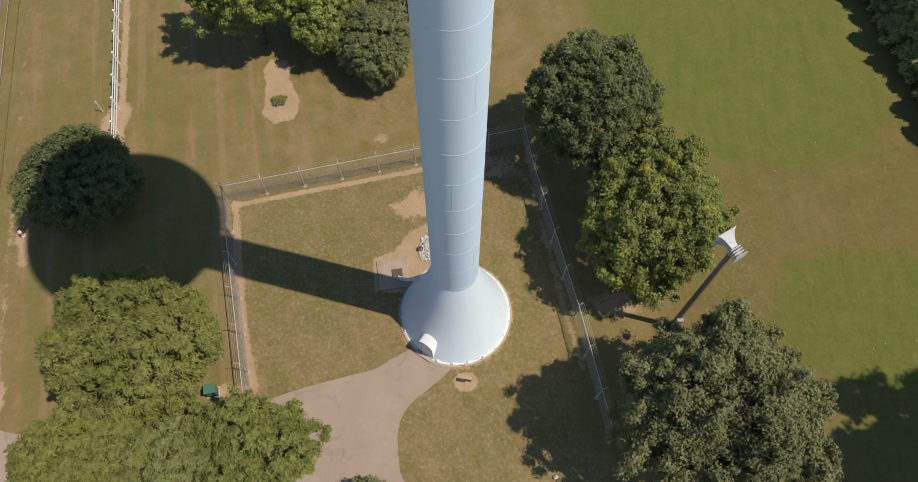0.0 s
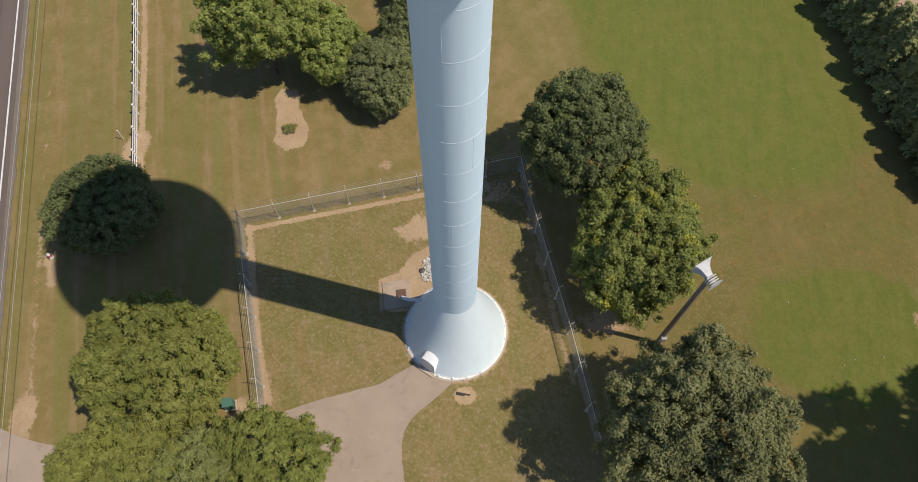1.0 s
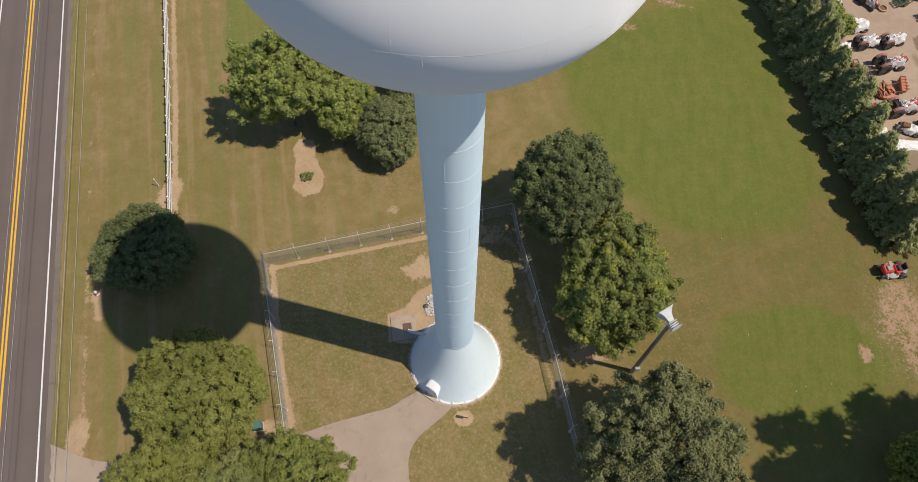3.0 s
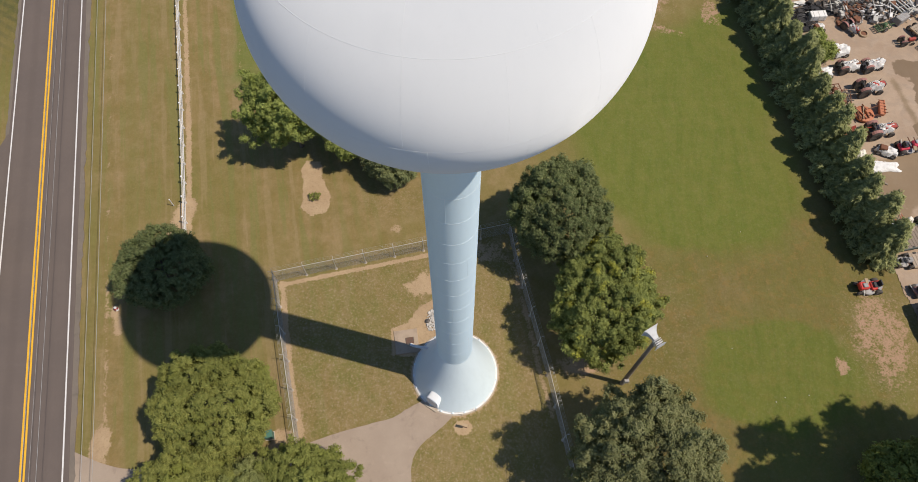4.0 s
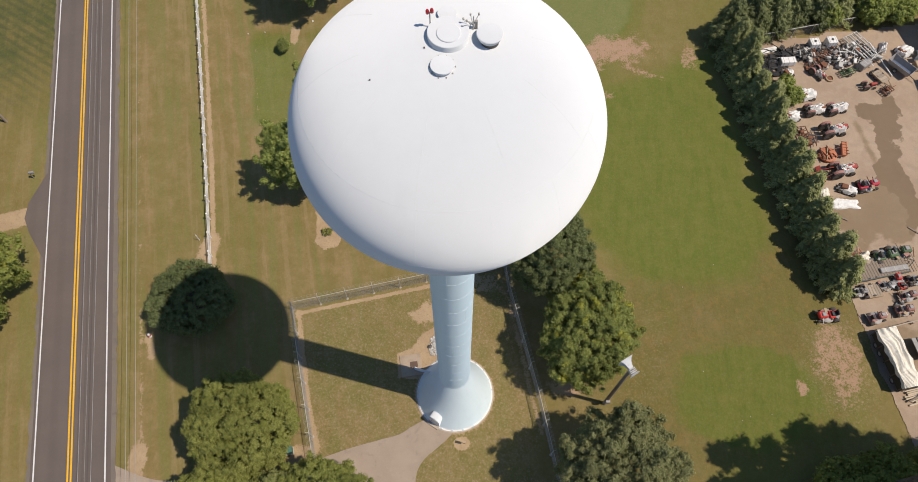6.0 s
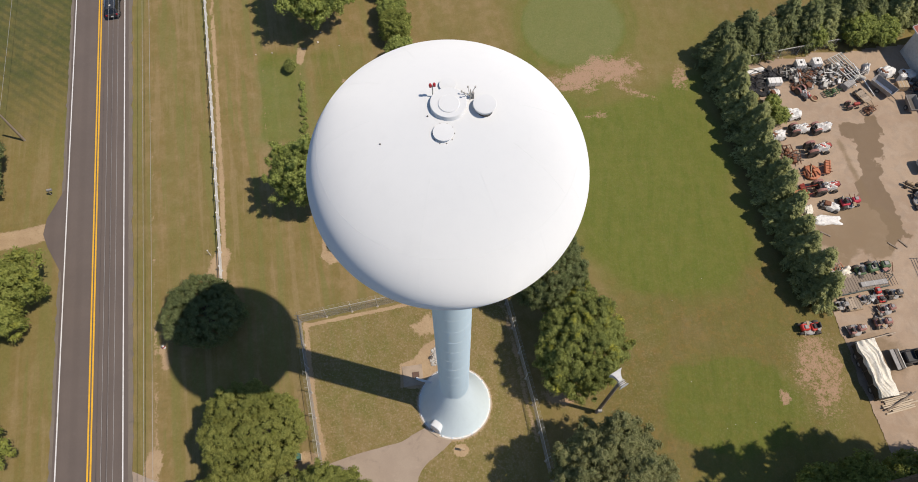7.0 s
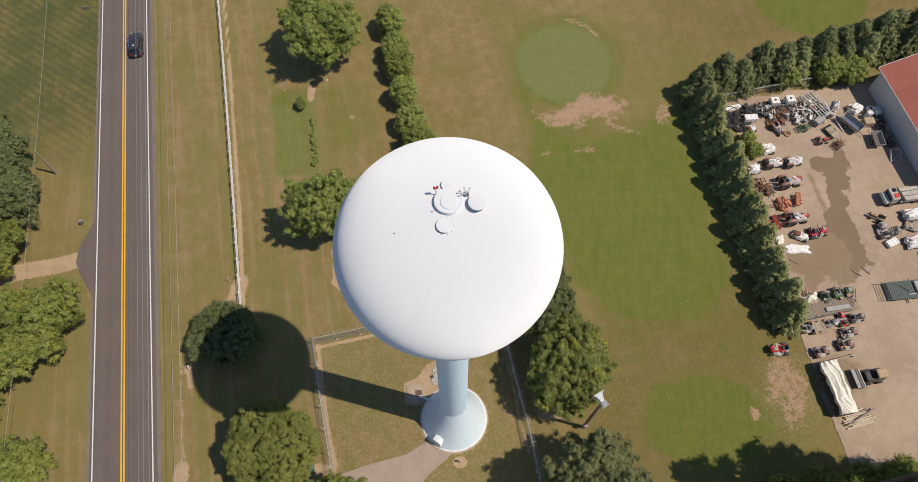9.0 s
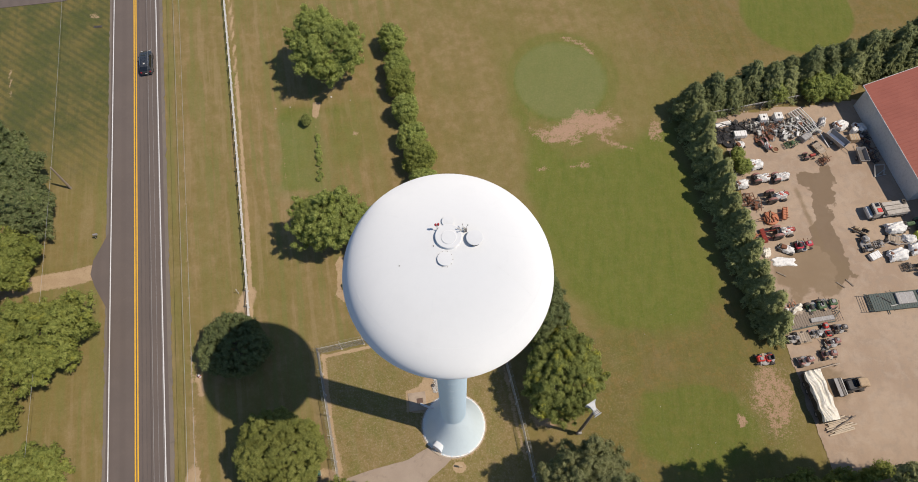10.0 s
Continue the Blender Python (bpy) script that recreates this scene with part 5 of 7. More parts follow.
def siren():
    t = thing("warning_siren", "pale grey warning siren on a tall brown wooden pole", "siren", at=(15.2, -1.05, 0))
    pole = part("pole", Mesh().tube([(0, 0, -0.2), (0, 0, 6), (0, 0, 12.0)], [0.20, 0.17, 0.14], 14), POLE_WOOD, t, "brown wooden pole", True)
    part("conduit", Mesh().tube([(0.18, -0.08, 0), (0.17, -0.06, 6), (0.14, -0.04, 11.9)], 0.03, 6), GALV, pole)
    part("bracket", Mesh().box((0, 0, 12.05), (0.36, 0.36, 0.16)), GALV, t)
    d = Vector((-0.50, 0.84, 0.20)).normalized()
    side, up = d.cross(Vector((0, 0, 1))).normalized(), Vector((0, 0, 1))
    c = Vector((0.05, -0.1, 12.45))
    part("motor_housing", Mesh().rod(c - d * 0.44, c - d * 0.02, 0.22, n=18), GREY, t, "grey motor housing", True)
    for i in range(3):
        k = c + d * (-0.26 + 0.15 * i)
        part("rotor_fin", Mesh().add([k + side * sx * 0.33 + up * sz * 0.25 + d * e for e in (0, 0.05) for sx, sz in ((-1, -1), (1, -1), (1, 1), (-1, 1))], [(0, 3, 2, 1), (4, 5, 6, 7), (0, 1, 5, 4), (1, 2, 6, 5), (2, 3, 7, 6), (3, 0, 4, 7)]), HORN, t)
    part("end_plate", Mesh().add([c - d * (0.36 + e) + side * sx * (0.33 + e * 1.2) + up * sz * (0.26 + e) for e in (0.0, 0.10) for sx, sz in ((-1, -1), (1, -1), (1, 1), (-1, 1))], [(0, 1, 2, 3), (7, 6, 5, 4), (0, 4, 5, 1), (1, 5, 6, 2), (2, 6, 7, 3), (3, 7, 4, 0)]), HORN, t, "flared grey end plate")
    rings = []
    for k, wide, high in ((0.14, 0.21, 0.17), (0.40, 0.24, 0.20), (0.65, 0.32, 0.27), (0.88, 0.47, 0.38), (1.02, 0.64, 0.48)):
        rings.append([c + d * k + side * sx * wide + up * sz * high for sx, sz in ((-1, -1), (1, -1), (1, 1), (-1, 1))])
    inner = [[p + d * 0.005 - (p - (c + d * (p - c).dot(d))).normalized() * 0.03 for p in ring] for ring in rings][::-1]
    v = [p for ring in rings + inner for p in ring]
    n = len(rings) * 2
    part("horn", Mesh().add(v, [(4 * j + i, 4 * j + (i + 1) % 4, 4 * j + 4 + (i + 1) % 4, 4 * j + 4 + i) for j in range(n - 1) for i in range(4)]), HORN, t, "flared pale grey siren horn")
    part("control_box", Mesh().box((0.0, -0.27, 1.7), (0.42, 0.24, 0.6)), GREY, t)
    part("bolt", Mesh().rod((-0.22, 0, 6.6), (0.22, 0, 6.6), 0.02, n=6), GALV, pole)


siren()


def drain_pad():
    t = thing("drain_grate", "square concrete pad with a brown iron drain grate", "drain", at=(-4.55, 2.95, 0), turn=8)
    part("pad", Mesh().box((0, 0, 0.0), (2.2, 2.3, 0.16)), PAD, t)
    part("grate_frame", Mesh().box((0.3, 0.05, 0.085), (0.78, 0.62, 0.04)), STEEL, t)
    for i in range(7):
        part("grate_bar", Mesh().box((0.3, -0.2 + 0.083 * i, 0.12), (0.72, 0.035, 0.04), 0, 0.006), RUST, t)


drain_pad()
pile = thing("riprap_stones", "small pile of pale broken stones by the tower", "stones", at=(-2.1, 5.15, 0))
sr = np.random.default_rng(9)


def stone_mesh(r, seed):
    q = np.random.default_rng(seed)
    b = bmesh.new()
    bmesh.ops.create_icosphere(b, subdivisions=1, radius=r)
    for v in b.verts:
        v.co *= q.uniform(0.7, 1.25)
        v.co.z *= 0.7
    me = bpy.data.meshes.new("stone")
    b.to_mesh(me)
    b.free()
    me.materials.append(STONE)
    return me


stones = [stone_mesh(0.06 + 0.013 * k, 200 + k) for k in range(6)]
for k in range(340):
    u, v = sr.uniform(-1, 1), sr.uniform(-1, 1)
    if u * u + v * v < 1:
        ob = part("stone", stones[k % 6], STONE, pile)
        ob.matrix_basis = pose(u * 0.60 + v * 0.15, v * 1.15, 0.03 + 0.06 * (1 - u * u - v * v), *sr.uniform(0, 360, 3))
dark = new("rock", stone_mesh(0.26, 300))
dark.matrix_basis = pose(-2.6, 4.95, 0.12)
dark.data.materials[0] = STEEL
tagged(dark, "dark lump of rock on the pale stones", "rock")


def info_board():
    t = thing("utility_pedestal", "small red-brown utility box on two short posts", "utility box", at=(0.85, -4.95, 0), turn=-12)
    for dx in (-0.18, 0.18):
        part("post", Mesh().box((dx, 0, 0.45), (0.09, 0.09, 0.9)), TIMBER, t)
    part("box", Mesh().box((0, -0.06, 0.82), (0.44, 0.2, 0.34)), MAROON, t, "faded red-brown box")
    part("lid", Mesh().box((0, -0.07, 1.05), (0.46, 0.24, 0.05), 0, 0.01, -8), TAN, t)
    part("crossbar", Mesh().box((0, 0.02, 0.35), (0.46, 0.05, 0.07)), TIMBER, t)


info_board()
box = thing("electrical_cabinet", "teal green electrical cabinet under the trees", "cabinet", at=(-16.3, -5.7, 0), turn=10)
part("body", Mesh().box((0, 0, 0.5), (0.7, 0.6, 0.9), 0, 0.04), TEAL, box)
part("lid", Mesh().box((0, 0, 0.98), (0.76, 0.66, 0.08), 0, 0.03), TEAL, box)
part("pad", Mesh().box((0, 0, 0.03), (0.85, 0.75, 0.1)), CONCRETE, box)
part("latch", Mesh().box((0, -0.32, 0.6), (0.08, 0.05, 0.14)), STEEL, box)


def hydrant():
    t = thing("fire_hydrant", "small white fire hydrant on bare soil", "hydrant", at=(-32.35, 6.2, 0))
    part("barrel", Mesh().lathe([(0.16, 0), (0.16, 0.05), (0.11, 0.07), (0.105, 0.5), (0.14, 0.52), (0.14, 0.57), (0.12, 0.6), (0.09, 0.70), (0.0, 0.75)], 18), WHITE, t, smooth=True)
    for a, r in ((0, 0.06), (180, 0.06), (270, 0.08)):
        d = Vector((math.cos(radians(a)), math.sin(radians(a)), 0))
        part("outlet", Mesh().rod(d * 0.08 + Vector((0, 0, 0.4)), d * 0.21 + Vector((0, 0, 0.4)), r, n=10), LAMP_RED, t)
    part("cap_nut", Mesh().rod((0, 0, 0.72), (0, 0, 0.8), 0.03, n=5), STEEL, t)


hydrant()


def mailbox():
    t = thing("mailbox", "grey roadside mailbox on a wooden post", "mailbox", at=(-50.0, 25.9, 0), turn=12)
    part("post", Mesh().box((0, 0, 0.5), (0.1, 0.1, 1.02)), TIMBER, t)
    part("arm", Mesh().box((0.2, 0, 0.98), (0.7, 0.1, 0.08)), TIMBER, t)
    arc = [(-0.13, 0)] + [(-0.13 * math.cos(u), 0.17 + 0.13 * math.sin(u)) for u in np.linspace(0, math.pi, 9)] + [(0.13, 0)]
    n = len(arc)
    v = [Vector((x0, a, 1.02 + b)) for x0 in (0.0, 0.55) for a, b in arc]
    part("body", Mesh().add(v, [(i, i + 1, n + i + 1, n + i) for i in range(n - 1)] + [tuple(range(n)), tuple(range(2 * n - 1, n - 1, -1)), (0, n, 2 * n - 1, n - 1)]), GREY, t, "grey metal box")
    part("flag", Mesh().box((0.3, 0.15, 1.2), (0.04, 0.02, 0.2)), LAMP_RED, t)


mailbox()


def cable(name, label, pts, sag, r=0.012, bays=1):
    c = Mesh()
    for a, b in zip(pts, pts[1:]):
        a, b = Vector(a), Vector(b)
        c.tube([a.lerp(b, i / 14) - Vector((0, 0, sag * 4 * (i / 14) * (1 - i / 14))) for i in range(15)], r, 5)
    ob = new(name, c.data(name, WIRE))
    return tagged(ob, label, "cable")


def utility_pole(x, y, h, turn, arm=True):
    t = thing("utility_pole", "pale weathered wooden utility pole beside the road", "utility pole", "utility poles", (x, y, 0), turn)
    part("shaft", Mesh().tube([(0, 0, -0.2), (0, 0, h * 0.5), (0, 0, h)], [0.17, 0.145, 0.11], 12), TIMBER, t, smooth=True)
    if arm:
        part("crossarm", Mesh().box((0, 0, h - 0.5), (1.9, 0.1, 0.12)), POLE_WOOD, t)
        for dx in (-0.85, 0.0, 0.85):
            part("insulator", Mesh().lathe([(0.05, 0), (0.07, 0.03), (0.04, 0.07), (0.06, 0.12), (0.0, 0.16)], 10, (dx, 0, h - 0.44)), WHITE, t)
    return t


utility_pole(-55.63, 34.08, 5.6, 12, False)
utility_pole(-44.6, -24.0, 7.2, 12, False)
utility_pole(-66.0, 88.0, 7.2, 12, False)
cable("overhead_cable", "thin overhead cable along the tree side of the road", [(-44.6, -24, 7.0), (-55.63, 34.08, 5.5), (-66.0, 88, 7.0)], 0.35, 0.016)
grate = thing("drain_grate", "dark iron drain grate in the grass by the road", "drain", at=(-58.7, 64.95, 0.0), turn=4)
part("frame", Mesh().box((0, 0, 0.03), (1.35, 0.42, 0.06), 0, 0.02), STEEL, grate)
for k in range(9):
    part("bar", Mesh().box((-0.56 + 0.14 * k, 0, 0.07), (0.05, 0.34, 0.03), 0, 0.01), BLACK, grate)
# lines over the nearer lane and the verge, carried by poles outside the view
for k, (x20, z, s) in enumerate(((-36.75, 12.0, -0.2085), (-36.2, 12.0, -0.208), (-35.55, 12.2, -0.207), (-34.85, 7.0, -0.203), (-34.05, 6.8, -0.202))):
    pts = [(x20 + s * (y - 20), y, z) for y in (-38.0, 22.0, 110.0)]
    cable("overhead_cable", "thin grey overhead cable above the road" if k < 3 else "thin grey overhead cable above the verge", [pts[0], pts[2]], 0.5, (0.015, 0.010, 0.015, 0.018, 0.018)[k])
for y in (-38.0, 110.0):
    utility_pole(-35.4 - 0.207 * (y - 20), y, 12.4, 12)

# ---- car ----


def car():
    y = 56.8
    t = thing("car", "black sport-utility car driving on the road", "car", at=(road_x(y, 2.0), y, 0.06), turn=-78.3 + 180 - 0)
    # along x: nose at +2.3
    prof = [(-2.30, 0.42), (-2.34, 0.75), (-2.25, 1.02), (-2.12, 1.08), (-1.75, 1.60), (-1.45, 1.68), (0.35, 1.66), (0.62, 1.56), (1.12, 1.12), (1.45, 1.06), (2.15, 0.92), (2.33, 0.72), (2.33, 0.42), (1.9, 0.30), (-1.9, 0.30)]

    def half(x, z):
        taper = 0.0 if z < 1.06 else (z - 1.06) * 0.32
        nose = max(0.0, abs(x) - 1.7) ** 2 * 0.55
        return 0.93 - taper - nose

    ends = [[(x, s * half(x, z), z) for x, z in prof] for s in (-1, 1)]
    cap = [[(x * 0.985, s * (half(x, z) - 0.1), z + (0.03 if z > 0.6 else 0)) for x, z in prof] for s in (-1, 1)]
    n = len(prof)
    v = ends[0] + cap[0] + cap[1] + ends[1]
    f = [(k * n + i, k * n + (i + 1) % n, (k + 1) * n + (i + 1) % n, (k + 1) * n + i) for k in range(3) for i in range(n)]
    f += [tuple(range(n))[::-1], tuple(range(3 * n, 4 * n))]
    body = part("body", Mesh().add(v, f), CAR, t, "glossy black body", True)
    part("windscreen", Mesh().add([(0.66, -0.66, 1.60), (0.66, 0.66, 1.60), (1.16, 0.74, 1.17), (1.16, -0.74, 1.17)], [(0, 3, 2, 1)]), GLASS, body)
    part("rear_window", Mesh().add([(-1.76, -0.62, 1.66), (-1.76, 0.62, 1.66), (-2.16, 0.7, 1.13), (-2.16, -0.7, 1.13)], [(0, 1, 2, 3)]), GLASS, body)
    for s in (-1, 1):
        part("side_window", Mesh().add([(0.55, s * 0.775, 1.54), (-1.5, s * 0.765, 1.58), (-1.75, s * 0.925, 1.13), (0.95, s * 0.925, 1.13)], [(0, 1, 2, 3) if s > 0 else (3, 2, 1, 0)]), GLASS, body)
        part("roof_rail", Mesh().rod((-1.4, s * 0.66, 1.73), (0.3, s * 0.66, 1.73), 0.02, n=6), CHROME, body)
        mir = part("wing_mirror", Mesh().box((0.85, s * 1.02, 1.12), (0.14, 0.22, 0.15), 0, 0.04), CAR, t)
        part("headlight", Mesh().box((2.22, s * 0.62, 0.80), (0.16, 0.36, 0.12), 0, 0.03), WHITE, t)
        part("tail_light", Mesh().box((-2.26, s * 0.70, 0.95), (0.12, 0.22, 0.24), 0, 0.03), LAMP_RED, t)
        for x in (-1.38, 1.42):
            w = part("wheel", Mesh().lathe([(0.20, -0.11), (0.33, -0.11), (0.345, -0.08), (0.345, 0.08), (0.33, 0.11), (0.20, 0.11)], 20, m=Matrix.Translation((x, s * 0.83, 0.345)) @ pose(0, 0, 0, 90, 0, 0)), RUBBER, t, smooth=True)
            part("rim", Mesh().lathe([(0.0, 0.105), (0.21, 0.10)], 12, m=Matrix.Translation((x, s * 0.83, 0.345)) @ pose(0, 0, 0, 90 * s, 0, 0)), CHROME, w)
    part("number_plate", Mesh().box((-2.345, 0, 0.72), (0.02, 0.32, 0.16), 0, 0.005), WHITE, t)
    part("sticker", Mesh().lathe([(0.16, 1.70), (0.15, 1.715), (0.0, 1.715)], 16, (-1.15, 0.0, 0)), STONE, t, "pale round roof patch")


car()

# ---- machinery shed ----


def shed():
    t = thing("machinery_shed", "white-walled farm shed with a red metal roof", "building", at=(61.55, 48.5, 0), turn=-78.3)
    # local x runs along the eave to the south-east, y to the north-east
    L, W, H, R = 17.2, 22.0, 4.4, 8.3
    for yy in (0.1, W - 0.1):
        part("wall", Mesh().box((L / 2, yy, H / 2), (L - 0.42, 0.2, H), 0, 0.01), WHITE, t, "white ribbed metal wall")
    for x in (0.1, L - 0.1):
        v = [(x + dx, yy, z) for dx in (-0.1, 0.1) for yy, z in ((0, 0), (W, 0), (W, H), (W / 2, R - 0.15), (0, H))]
        part("gable_wall", Mesh().add(v, [(0, 1, 2, 3, 4), (9, 8, 7, 6, 5)] + [(i, 5 + i, 5 + (i + 1) % 5, (i + 1) % 5) for i in range(5)]), WHITE, t)
    for i in range(int(L / 0.45)):
        part("wall_rib", Mesh().box((0.25 + 0.45 * i, -0.02, H / 2), (0.06, 0.04, H - 0.1), 0, 0.01), WHITE, t)
    rise = math.degrees(math.atan2(R - H, W / 2))
    for s in (0, 1):
        m = Mesh()
        a, b = ((-0.45, H - 0.1), (W / 2, R)) if not s else ((W + 0.45, H - 0.1), (W / 2, R))
        v = [(x, yy, z + dz) for x in (-0.5, L + 0.5) for (yy, z) in (a, b) for dz in (0, 0.12)]
        m.add(v, [(0, 1, 3, 2), (4, 6, 7, 5), (1, 5, 7, 3), (0, 2, 6, 4), (0, 4, 5, 1), (2, 3, 7, 6)])
        roof = part("roof_slope", m, ROOF, t, "red ribbed metal roof")
        if not s:
            for i in range(int((L + 1) / 0.6)):
                x = -0.45 + 0.6 * i
                part("roof_rib", Mesh().add([(x + dx, a[0] + (b[0] - a[0]) * k, a[1] + (b[1] - a[1]) * k + 0.12 + dz) for k in (0.0, 1.0) for dx, dz in ((-0.03, 0), (0, 0.035), (0.03, 0))], [(0, 1, 4, 3), (1, 2, 5, 4)]), ROOF, roof)
    part("eave_trim", Mesh().box((L / 2, -0.48, H - 0.05), (L + 1, 0.06, 0.16)), WHITE, t)
    part("barge_board", Mesh().add([(-0.53, yy, z) for yy, z in ((-0.5, H - 0.18), (W / 2, R - 0.08), (W / 2, R + 0.14), (-0.5, H + 0.05))] + [(-0.47, yy, z) for yy, z in ((-0.5, H - 0.18), (W / 2, R - 0.08), (W / 2, R + 0.14), (-0.5, H + 0.05))], [(0, 1, 2, 3), (7, 6, 5, 4), (3, 2, 6, 7), (0, 4, 5, 1)]), WHITE, t, "white barge board")
    # lower annex towards the yard
    annex = Mesh().box((L + 5.2, 8.9, 3.6), (9.0, 14, 7.2), 0, 0.02)
    part("annex", annex, WHITE, t, "tall pale grey metal annex")
    part("annex_roof", Mesh().box((L + 5.2, 8.9, 7.35), (9.4, 14.8, 0.16), 0, 0.02), ROOF, t)
    # the doorway's inner shade is a dark panel on the closed wall
    part("doorway_shade_panel", Mesh().box((L + 3.2, 1.87, 1.35), (3.4, 0.08, 2.6)), STEEL, t, "flat dark panel standing in for the shade inside an open doorway")


shed()

# ---- machines and stores in the yard ----


def wheel_parts(parent, x, y, r, w, rim=GREY):
    """A tyre with a rim, its axle along y, standing on the ground."""
    m = Matrix.Translation((x, y, r)) @ pose(0, 0, 0, 90, 0, 0)
    h = w / 2
    t = part("wheel", Mesh().lathe([(r * 0.58, -h), (r * 0.93, -h), (r, -h * 0.7), (r, h * 0.7), (r * 0.93, h), (r * 0.58, h)], 18, m=m), RUBBER, parent, smooth=True)
    part("rim", Mesh().lathe([(0.0, -h * 0.5), (r * 0.6, -h * 0.7), (r * 0.6, h * 0.7), (0.0, h * 0.5)], 12, m=m), rim, t)


def cloth(parent, sx, sy, top, seed, material=None, at=(0, 0), name="tarpaulin", folds=0.16, skirt=0.25):
    """A sheet thrown over something lumpy: ridges between the lumps, slack folds and a torn, uneven rim."""
    r = np.random.default_rng(seed)
    nx, ny = 22, 15
    peaks = [(r.uniform(-0.75, 0.75), r.uniform(-0.6, 0.6), r.uniform(0.55, 1.0), r.uniform(0.35, 0.6)) for _ in range(4)] + [(0, 0, 0.78, 0.9)]
    ph = r.uniform(0, 6.28, 6)
    verts = []
    for i in range(nx):
        for j in range(ny):
            u, v = 2 * i / (nx - 1) - 1, 2 * j / (ny - 1) - 1
            h = max(k * max(0.0, 1 - max(0.0, math.hypot((u - a) * 0.9, v - b) - w * 0.45) / (1.25 * w)) for a, b, k, w in peaks)
            rim = max(abs(u), abs(v))
            z = skirt + (top - skirt) * h
            z += 0.07 * top * math.sin(6 * u + 4 * v + ph[0]) + 0.05 * top * math.sin(11 * v - 5 * u + ph[1]) + r.normal(0, 0.025)
            if rim > 0.93:
                z = skirt * (0.35 + 0.5 * r.random())
            edge = 1 + folds * (0.5 * math.sin(4 * u + ph[2]) * (abs(v) > 0.6) + 0.5 * math.sin(5 * v + ph[3]) * (abs(u) > 0.6))
            verts.append((at[0] + sx / 2 * u * edge * (1 - 0.10 * v * v), at[1] + sy / 2 * v * edge * (1 - 0.14 * u * u), max(0.03, z)))
    faces = [(i * ny + j, (i + 1) * ny + j, (i + 1) * ny + j + 1, i * ny + j + 1) for i in range(nx - 1) for j in range(ny - 1)]
    return part(name, Mesh().add(verts, faces), material or TARP, parent, "crumpled white tarpaulin" if parent.get("label", "").find("tarp") < 0 else "", True)


